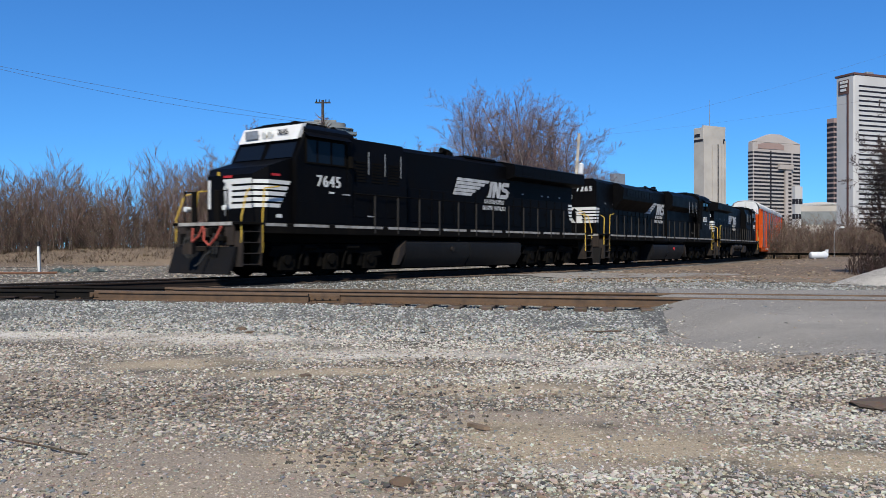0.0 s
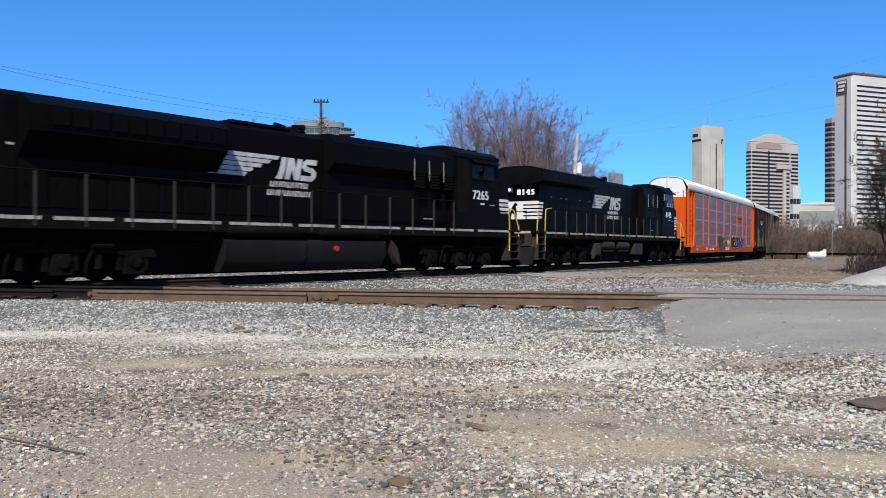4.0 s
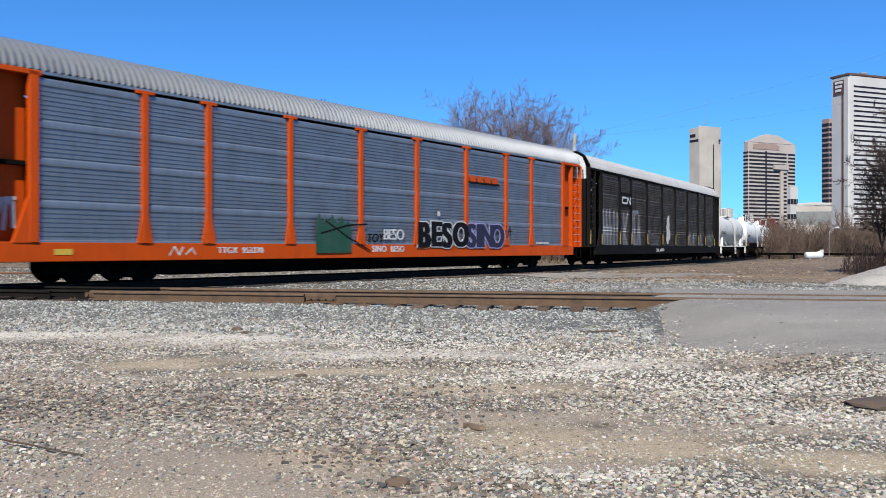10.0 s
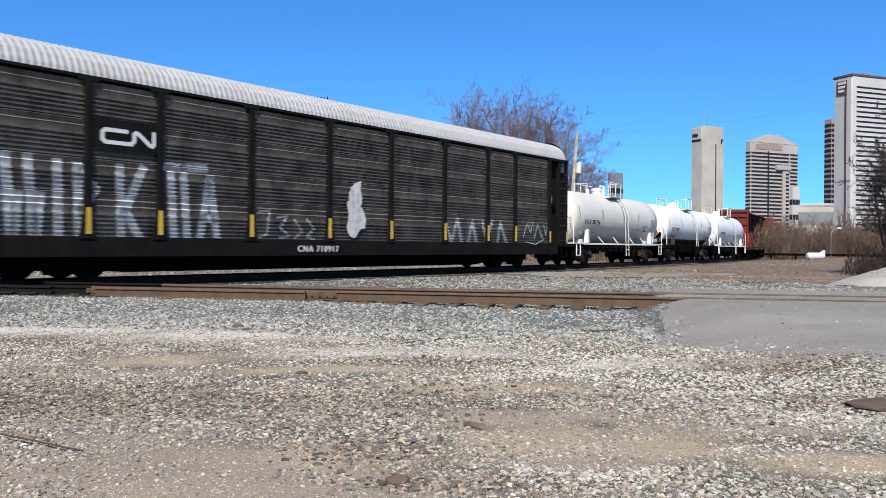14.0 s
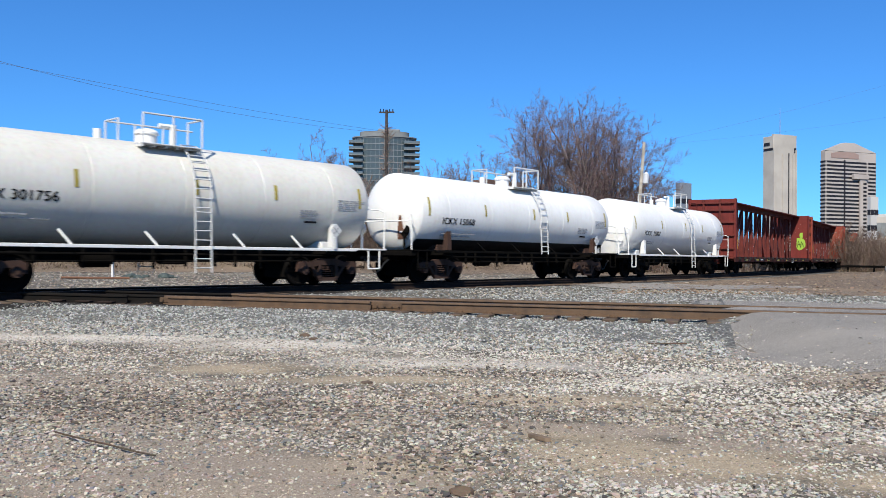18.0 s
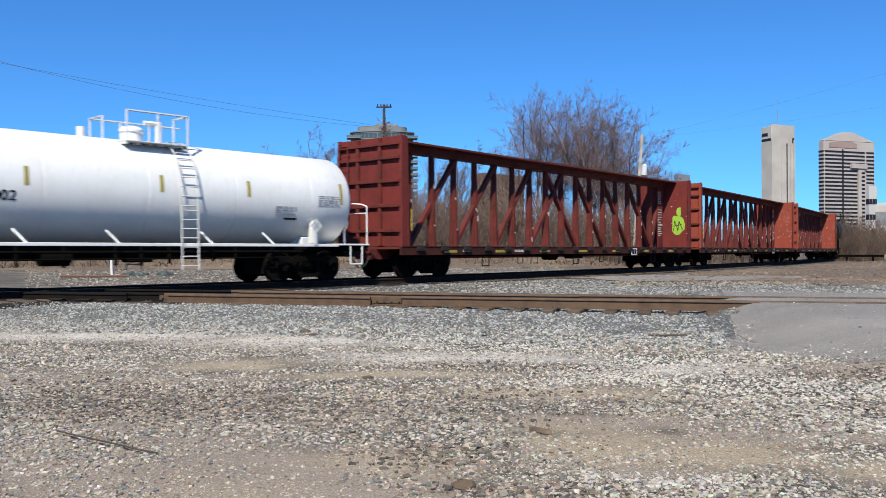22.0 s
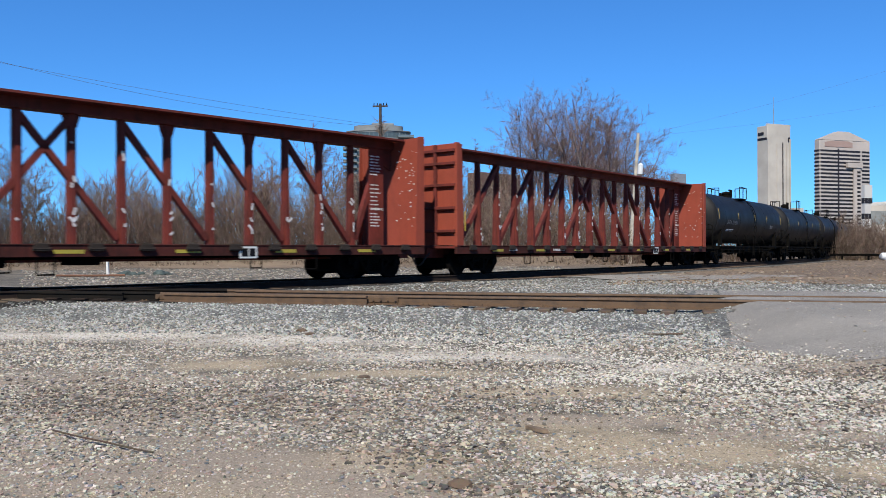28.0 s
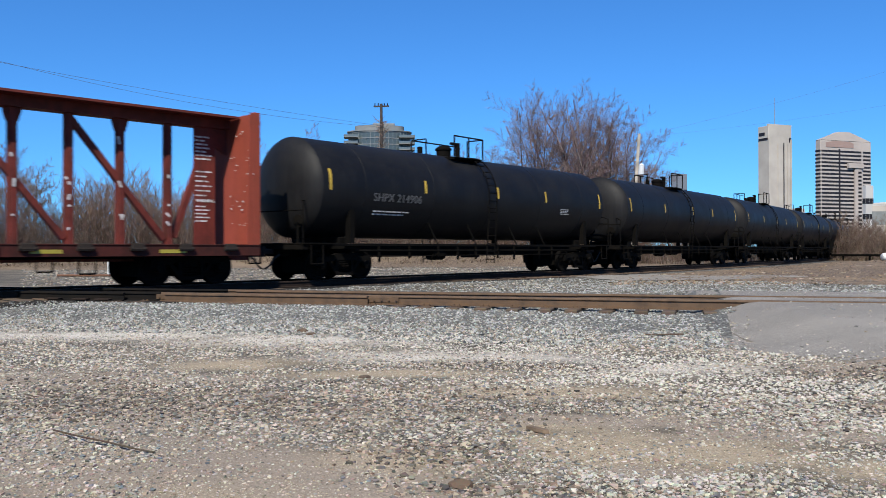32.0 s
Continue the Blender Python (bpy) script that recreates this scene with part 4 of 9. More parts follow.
# ---- tank cars ----
def tank_car(s0, s1, colour, label, radius=1.42, zc=2.62, mark="", mark_x=2.6, lower=None, walk_white=True, rust="under", dome_x=-0.6, plat="white", details=True, dark_end=False, mark_ink="ink", mark_size=0.32, seed=1, strips=(), frame_paint=None):
    L = s1 - s0
    h = L / 2
    car = rolling("tank_car", label, "tank car", s0, s1, L - 5.0)
    e = h - 0.75
    prof = [(-e, 0.02), (-e + 0.04, radius * 0.40), (-e + 0.13, radius * 0.68), (-e + 0.27, radius * 0.88), (-e + 0.40, radius * 0.972), (-e + 0.47, radius)]
    ring = [k * (e - 0.6) / 2.5 for k in (-2, -1, 0, 1, 2)]
    body = prof + [(a + o, radius - dz) for a in ring for o, dz in ((-0.02, 0), (-0.012, 0.006), (0.012, 0.006), (0.02, 0))] + [(-a, r) for a, r in prof[::-1]]
    tank = part("tank", Bld().lathe(body, 56, "x", (0, 0, zc)), colour, car, smooth=30)
    if lower:
        # black belly: a shell just outside the tank over its lower third
        n = 20
        vs, fs = [], []
        for x in (-e + 0.45, e - 0.45):
            for i in range(n + 1):
                a = math.radians(222 + 96 * i / n)
                vs.append((x, (radius + 0.004) * math.cos(a), zc + (radius + 0.004) * math.sin(a)))
        for i in range(n):
            fs.append((i, i + 1, n + 2 + i, n + 1 + i))
        part("belly", Bld().add(vs, [f[::-1] for f in fs]), lower, tank, "black belly shell", smooth=60)
    if dark_end:
        cap = [(a - (-1) * 0.006, r + 0.005) for a, r in [(-x, r) for x, r in prof[::-1]]]
        part("end_cap", Bld().lathe([(e - 1.05, radius + 0.004), (e - 0.58, radius + 0.004)] + cap[1:], 48, "x", (0, 0, zc)), "tank_black", tank, "dark band over the leading head")
    w = frame_paint or ("tank_white" if walk_white else "under")
    rail_paint = "tank_white" if walk_white else "under"
    for d in (-1, 1):
        x = d * (h - 2.5)
        sad = Bld()
        for sg in (-1, 1):
            sad.prism([(sg * 1.15, 1.12), (sg * 1.38, 1.12), (sg * 1.36, zc - 0.62), (sg * 1.22, zc - 0.72)], x - 0.10, x + 0.10)
        sad.box(x - 0.2, x + 0.2, -1.0, 1.0, 1.0, 1.30, 0.02)
        part("saddle", sad, rust if frame_paint else w, car)
        part("bolster", Bld().box(x - 0.3, x + 0.3, -1.38, 1.38, 0.92, 1.08, 0.02), "under", car)
        st = Bld().box(x - d * 0.9, d * (h - 0.55), -0.32, 0.32, 0.72, 1.08, 0.02)
        st.box(d * (h - 0.75), d * (h - 0.5), -1.42, 1.42, 0.9, 1.06, 0.02)
        part("draft_sill", st, "under", car)
        part("end_platform", Bld().box(d * (h - 1.75), d * (h - 0.5), -1.46, 1.46, 1.06, 1.11, 0.01), w, car)
        for sg in (-1, 1):
            g = Bld().pipe([(d * (h - 0.55), sg * 1.4, 1.1), (d * (h - 0.55), sg * 1.4, 2.25), (d * (h - 0.62), sg * 1.25, 2.32), (d * (h - 0.9), sg * 1.05, 2.34)], 0.022)
            part("end_railing", g, rail_paint, car)
            part("sill_step", Bld().pipe([(d * (h - 1.25), sg * 1.46, 1.05), (d * (h - 1.25), sg * 1.46, 0.5), (d * (h - 0.8), sg * 1.46, 0.5), (d * (h - 0.8), sg * 1.46, 1.05)], 0.022), w, car)
        part("end_railing", Bld().pipe([(d * (h - 0.55), -1.4, 2.05), (d * (h - 0.55), 1.4, 2.05)], 0.02), rail_paint, car)
        freight_truck(car, x, rust)
        coupler(car, d * h)
        vb = Bld()
        vb.tube((d * (h - 0.9), 0.75, 1.1), (d * (h - 0.9), 0.75, 1.75), 0.035).lathe([(d * 0.0, 0.20), (d * 0.05, 0.2)], 16, "x", (d * (h - 0.95), 0.75, 1.75))
        part("hand_brake" if d < 0 else "bracket", vb, w, car)
    side = Bld()
    for sg in (-1, 1):
        side.box(-h + 1.7, h - 1.7, sg * 1.40, sg * 1.47, 1.02, 1.10, 0.008)
    part("side_rail", side, w, car, "thin running board edge")
    for x in (-3.6, -1.7, 0.8, 2.9):
        if abs(x) < h - 3:
            part("stay", Bld().tube((x, 1.43, 1.08), (x + 0.22, 1.2, zc - 1.0), 0.028), w, car)
    # top platform with nozzle housing, railings and side ladder
    top = zc + radius
    x0, x1 = dome_x - 0.82, dome_x + 0.82
    pl = Bld()
    for sg in (-1, 1):
        pl.box(x0, x1, sg * 0.42, sg * 1.05, top - 0.14, top - 0.11, 0.008)
        for k in range(6):
            pl.box(x0 + k * 0.318, x0 + 0.05 + k * 0.318, sg * 0.4, sg * 1.0, top - 0.2, top - 0.12)
    part("platform", pl, plat, car, "grating platform on the tank's top")
    rl = Bld()
    for sg in (-1, 1):
        for k in range(3):
            x = x0 + k * 0.82
            rl.tube((x, sg * 1.03, top - 0.1), (x, sg * 1.03, top + 0.62), 0.028)
        rl.pipe([(x0 - (0.9 if sg < 0 else 0), sg * 1.03, top + 0.62), (x1, sg * 1.03, top + 0.62)], 0.028)
    rl.pipe([(x1, -1.03, top + 0.62), (x1, -0.3, top + 0.62), (x1, -0.3, top)], 0.026)
    rl.pipe([(x0, 1.03, top + 0.62), (x0, 0.3, top + 0.62), (x0, 0.3, top)], 0.026)
    part("platform_railing", rl, plat, car)
    dm = Bld().lathe([(-0.1, 0.27), (0.20, 0.27), (0.23, 0.31), (0.28, 0.31), (0.36, 0.22), (0.40, 0.05)], 24, "z", (dome_x + 0.2, 0, top))
    part("manway", dm, plat if plat != "white" else "tank_white", car)
    part("relief_valve", Bld().tube((dome_x + 1.5, 0, top - 0.05), (dome_x + 1.5, 0, top + 0.24), 0.10, n=14), plat if plat != "white" else "tank_white", car)
    vv = Bld().tube((dome_x - 0.5, 0.1, top), (dome_x - 0.5, 0.1, top + 0.55), 0.09, n=12).tube((dome_x - 0.5, 0.1, top + 0.5), (dome_x - 0.1, 0.1, top + 0.5), 0.06)
    part("valve", vv, plat if plat != "white" else "tank_white", car)
    for sg in (-1, 1):
        ld = Bld()
        lx = dome_x - 0.62
        prev = None
        for k in range(9):
            a = math.radians(62 - k * 9.5)
            y, z = sg * (radius + 0.14) * math.cos(a), zc + (radius + 0.14) * math.sin(a)
            for o in (-0.23, 0.23):
                if prev:
                    ld.tube((lx + o, prev[0], prev[1]), (lx + o, y, z), 0.02, n=6)
            ld.tube((lx - 0.23, y, z), (lx + 0.23, y, z), 0.016, n=6)
            prev = (y, z)
        ladder(ld, (lx, sg * (radius + 0.14), prev[1]), (lx, sg * 1.52, 1.02 if frame_paint else 0.42), 0.46, rungs=5 if frame_paint else 7)
        part("ladder", ld, plat if walk_white else w, car)
    # reflective strips, marks and stencils on the side
    for x in (e - 0.75, e * 0.42, -e * 0.05, -e * 0.42, -e + 0.75) if not strips else strips:
        hgt = 0.62 if abs(x) > e - 1 else 0.42
        sb = Bld()
        m = 6
        vs = []
        z0 = zc + 0.18
        for i in range(m + 1):
            z = z0 - hgt / 2 + hgt * i / m
            y = math.sqrt(max(0.01, (radius + 0.008) ** 2 - (z - zc) ** 2))
            vs += [(x - 0.05, y, z), (x + 0.05, y, z)]
        sb.add(vs, [(2 * i, 2 * i + 2, 2 * i + 3, 2 * i + 1) for i in range(m)])
        part("reflective_strip", sb, "reflector" if walk_white else "yellow", car)
    if mark:
        lettering("car_mark", car, mark, mark_size, mark_x, zc - 0.38, radius - 0.055, mark_ink, spread=1.1, wrap=(radius, zc))
        bars("stencil", car, mark_x - 0.1, zc - 0.66, radius - 0.17, 2, "grey_ink" if walk_white else "grey_ink", wide=1.9, seed=seed, wrap=(radius, zc))
        bars("stencil", car, -e * 0.55, zc - 0.25, radius - 0.012, 4, "grey_ink", wide=0.8, high=0.035, gap=0.06, seed=seed + 3, wrap=(radius, zc))
        if walk_white:
            bars("stencil", car, -e + 1.6, zc + 0.1, radius + 0.001, 6, "grey_ink", wide=1.1, high=0.03, gap=0.055, seed=seed + 5, wrap=(radius, zc))
            part("stencil", Bld().box(-e + 2.3, -e + 2.75, radius - 0.13, radius - 0.125, zc - 0.62, zc - 0.4), "ink", car)
    pc = Bld()
    pc.box(-h + 2.55, -h + 2.62, 1.47, 1.52, 1.08, 1.40)
    m = Matrix.Translation((-h + 2.58, 1.53, 1.62)) @ Matrix.Rotation(math.radians(45), 4, "Y")
    pc.box(-0.15, 0.15, -0.004, 0.004, -0.15, 0.15, 0, m)
    if walk_white:
        pd = part("placard", pc, "white", car, "white diamond placard holder")
        m2 = Matrix.Translation((-h + 2.58, 1.54, 1.62)) @ Matrix.Rotation(math.radians(45), 4, "Y")
        part("placard_mark", Bld().box(-0.13, 0.13, 0, 0.003, -0.012, 0.012, 0, m2).box(-0.012, 0.012, 0, 0.003, -0.13, 0.13, 0, m2), "grey_ink", pd)
    bp = Bld().pipe([(-h + 2.0, 0.5, 0.95), (h - 2.0, 0.5, 0.95)], 0.03).tube((1.6, 0.5, 0.75), (2.3, 0.5, 0.75), 0.2, n=14).box(-0.5, 0.2, 0.2, 0.6, 0.62, 0.9, 0.03).tube((-2.2, 0, 0.7), (-2.2, 0, zc - radius), 0.12, n=12)
    part("brake_gear", bp, "under", car)
    part("centre_sill", Bld().box(-h + 1.7, h - 1.7, -0.30, 0.30, 0.70, 1.06, 0.02), "under", car)
    gr = random.Random(seed * 7)
    for k in range(9):
        x = -h + 3.4 + (2 * h - 6.8) * (k + gr.uniform(0.2, 0.8)) / 9
        part("hanger", Bld().box(x - 0.03, x + 0.03, 0.9, 0.96, gr.uniform(0.5, 0.66), 1.06), "under", car)
    part("brake_rod", Bld().pipe([(-h + 3.0, 0.93, 0.72), (h - 3.0, 0.93, 0.70)], 0.022), "under", car)
    part("train_pipe", Bld().pipe([(-h + 2.6, 1.1, 0.88), (h - 2.6, 1.1, 0.88)], 0.035), "under", car)
    return car


# ---- autoracks ----
POSTS = (9.62, 7.65, 4.65, 1.5, -1.5, -4.6, -7.5, -9.58)


SCREEN = {}


def autorack(s0, s1, label, frame_paint, panel, end_paint, white_top, roof_paint, seed):
    L = s1 - s0
    h = L / 2 - 0.42
    car = rolling("autorack_car", label, "autorack", s0, s1, 20.1)
    hw = 1.47
    sill = Bld()
    for sg in (-1, 1):
        sill.box(-h + 0.9, h - 0.9, sg * (hw - 0.22), sg * (hw + 0.02), 0.56, 1.02, 0.015)
    part("side_sill", sill, frame_paint, car)
    part("deck", Bld().box(-h + 0.3, h - 0.3, -hw + 0.2, hw - 0.2, 0.86, 1.0).box(-h, h, -0.35, 0.35, 0.55, 0.87).box(-h + 0.1, h - 0.1, -0.9, 0.9, 0.7, 0.88), "under", car)
    part("centre_sill", Bld().prism([(-h + 2.2, 0.60), (-h + 6.2, 0.15), (h - 6.2, 0.15), (h - 2.2, 0.60)], -0.55, 0.55, "y"), "under", car)
    part("rack_deck", Bld().box(-h + 0.5, h - 0.5, -hw + 0.15, hw - 0.15, 2.75, 2.85), "under", car)
    zt = 4.78
    # side screens: corrugated sheets between the posts
    edges = [12.42] + list(POSTS) + [-12.42]
    for sg in (1, -1):
        for a, b_ in zip(edges, edges[1:]):
            pr = []
            z = 1.04
            wave = 0.0
            while z < zt - 0.02:
                big = abs(((z - 1.04) % 0.94) - 0.78) < (0.12 if seed == 1 else 0.16)
                if big and seed == 1:
                    pr += [(hw - 0.050, z), (hw - 0.022, z + 0.03), (hw - 0.008, z + 0.10), (hw - 0.014, z + 0.17), (hw - 0.050, z + 0.21)]
                    z += 0.23
                elif big:
                    pr += [(hw - (0.050 if seed == 1 else 0.078), z), (hw - (0.034 if seed == 1 else 0.024), z + 0.12)]
                    z += 0.15
                else:
                    tall = 0.084 if seed == 1 else 0.052
                    dip = 0.050 if seed == 1 else 0.085
                    pr += [(hw - dip, z), (hw - 0.030, z + 0.008), (hw - 0.022, z + tall - 0.004), (hw - dip, z + tall)]
                    z += 0.105
            pr = [p for p in pr if p[1] < zt]
            SCREEN[seed] = pr
            vs, fs = [], []
            for p in pr:
                vs += [(a - 0.06, sg * p[0], p[1]), (b_ + 0.06, sg * p[0], p[1])]
            for i in range(len(pr) - 1):
                f = (2 * i, 2 * i + 2, 2 * i + 3, 2 * i + 1)
                fs.append(f if sg < 0 else f[::-1])
            part("side_screen", Bld().add(vs, [f[::-1] for f in fs]), panel, car, smooth=20)
        for x in POSTS:
            ps = Bld().box(x - 0.085, x + 0.085, sg * (hw - 0.06), sg * (hw + 0.055), 1.0, zt + 0.02, 0.01)
            ps.prism([(x - 0.22, 1.0), (x + 0.22, 1.0), (x + 0.085, 1.75), (x - 0.085, 1.75)], sg * (hw - 0.01), sg * (hw + 0.045), "y")
            ps.box(x - 0.26, x + 0.26, sg * (hw - 0.05), sg * (hw + 0.05), zt - 0.02, zt + 0.07, 0.01)
            part("side_post", ps, frame_paint, car)
        rail = Bld().box(-12.42, 12.42, sg * (hw - 0.08), sg * (hw + 0.01), zt + 0.05, zt + 0.13, 0.01).box(-12.42, 12.42, sg * (hw - 0.08), sg * (hw + 0.015), 0.98, 1.06, 0.01)
        part("top_rail", rail, frame_paint if seed != 1 else "galv", car)
    rack_paint = frame_paint if seed == 1 else end_paint
    # ends: vestibule walls, corner posts, ladders and the split doors
    for d in (1, -1):
        for sg in (1, -1):
            part("corner_post", Bld().box(d * 12.36, d * 12.58, sg * (hw - 0.10), sg * (hw + 0.05), 1.0, zt + 0.1, 0.012), rack_paint, car)
            part("corner_post", Bld().box(d * 13.3, d * 13.42, sg * (hw - 0.16), sg * (hw + 0.03), 0.95, zt + 0.05, 0.012), rack_paint, car)
            part("header", Bld().box(d * 12.3, d * 14.15, sg * (hw - 0.14), sg * (hw + 0.05), zt + 0.0, zt + 0.12, 0.012), rack_paint, car)
            part("vestibule_wall", Bld().box(d * 12.5, d * 13.35, sg * (hw - 0.40), sg * (hw - 0.32), 1.0, zt + 0.05), rack_paint, car)
            part("brace", Bld().prism([(d * 12.47, 1.0), (d * 12.95, 1.0), (d * 12.6, 2.0), (d * 12.47, 2.0)], sg * (hw - 0.06), sg * (hw + 0.04), "y"), rack_paint, car)
            part("vestibule_wall", Bld().box(d * 13.35, d * (h - 0.05), sg * (hw - 0.38), sg * (hw - 0.32), 1.0, zt + 0.02), rack_paint, car)
            part("corner_post", Bld().box(d * (h - 0.16), d * (h - 0.04), sg * (hw - 0.14), sg * (hw + 0.02), 0.95, zt + 0.05, 0.012), rack_paint, car)
            part("end_sill", Bld().box(d * 12.6, d * (h - 0.02), sg * (hw - 0.42), sg * hw, 0.94, 1.0), rack_paint, car)
            metal = "steel_grey" if seed == 1 else "post_grey"
            ld = Bld().pipe([(d * (h - 0.6), sg * (hw + 0.02), 0.95), (d * (h - 0.6), sg * (hw + 0.02), 0.45), (d * (h - 0.15), sg * (hw + 0.02), 0.45), (d * (h - 0.15), sg * (hw + 0.02), 0.95)], 0.02)
            steps = part("ladder", ld, "under", car)
            for k in range(11):
                z = 1.2 + k * 0.34
                part("rung", Bld().tube((d * 13.40, sg * (hw - 0.02), z), (d * (h - 0.1), sg * (hw - 0.02), z), 0.014, n=6), metal, steps)
        # split door leaves with a white upper part
        for sg in (1, -1):
            lo = Bld()
            arc = [(0.015, 1.0), (hw - 0.2, 1.0), (hw - 0.2, 4.35), (0.015, 4.35)]
            lo.prism([(sg * y, z) for y, z in arc], d * (h - 0.14), d * (h - 0.06))
            leaf = part("end_door", lo, end_paint, car)
            part("door_stile", Bld().box(d * (h - 0.12), d * (h + 0.02), sg * 0.05, sg * 0.12, 1.0, 4.3), end_paint, leaf)
            part("door_stile", Bld().box(d * (h - 0.12), d * (h + 0.0), sg * (hw - 0.3), sg * (hw - 0.22), 1.0, 4.3), end_paint, leaf)
            up = [(0.015, 4.352)] + [(y, z) for y, z in ((hw - 0.2, 4.352), (hw - 0.22, 5.0), (hw - 0.42, 5.45), (hw - 0.75, 5.62), (0.015, 5.70))]
            part("door_top", Bld().prism([(sg * y, z) for y, z in up], d * (h - 0.14), d * (h - 0.058)), white_top, leaf, "pale upper door sheet")
            lk = Bld().tube((d * (h + 0.02), sg * 0.09, 1.2), (d * (h + 0.02), sg * 0.09, 5.3), 0.022)
            for z in (1.6, 3.0, 4.4):
                lk.box(d * (h - 0.02), d * (h + 0.05), sg * 0.02, sg * 0.16, z - 0.12, z + 0.12, 0.01)
            part("lock_rod", lk, "white" if seed == 1 else end_paint, leaf)
        fr = Bld()
        crown = [(hw - 0.05, zt + 0.1), (hw - 0.08, 5.05), (hw - 0.34, 5.5), (hw - 0.72, 5.7), (0, 5.76)]
        ring = crown + [(-y, z) for y, z in crown[-2::-1]]
        for p, q in zip(ring, ring[1:]):
            fr.tube((d * (h - 0.22), *p), (d * (h - 0.22), *q), 0.05, n=6)
        part("roof_end", fr, "under" if seed != 1 else "steel_grey", car)
        freight_truck(car, d * 10.05)
        coupler(car, d * L / 2)
    # corrugated roof
    prof = [(hw + 0.0, zt + 0.12), (hw - 0.02, 5.02), (hw - 0.14, 5.28), (hw - 0.36, 5.50), (hw - 0.75, 5.66), (0, 5.72)]
    prof = prof + [(-y, z) for y, z in prof[-2::-1]]
    vs, fs = [], []
    steps = int((2 * (h - 0.25)) / 0.045)
    n = len(prof)
    for i in range(steps + 1):
        x = -(h - 0.25) + i * 0.045
        o = (0.036 if seed == 1 else 0.012) * (1 if i % 4 in (0, 1) else -1)
        k = 1 + o / 1.6
        vs += [(x, y * k, z + o) for y, z in prof]
    for i in range(steps):
        for j in range(n - 1):
            fs.append((i * n + j, i * n + j + 1, (i + 1) * n + j + 1, (i + 1) * n + j))
    part("roof", Bld().add(vs, [f[::-1] for f in fs]), roof_paint, car, smooth=12)
    g = Bld().pipe([(-10, 0.9, 0.62), (10, 0.9, 0.62)], 0.03).tube((3.0, 0.8, 0.6), (3.8, 0.8, 0.6), 0.2, n=12).box(-0.6, 0.6, -1.2, 1.2, 0.42, 0.7, 0.03)
    part("brake_gear", g, "under", car)
    return car


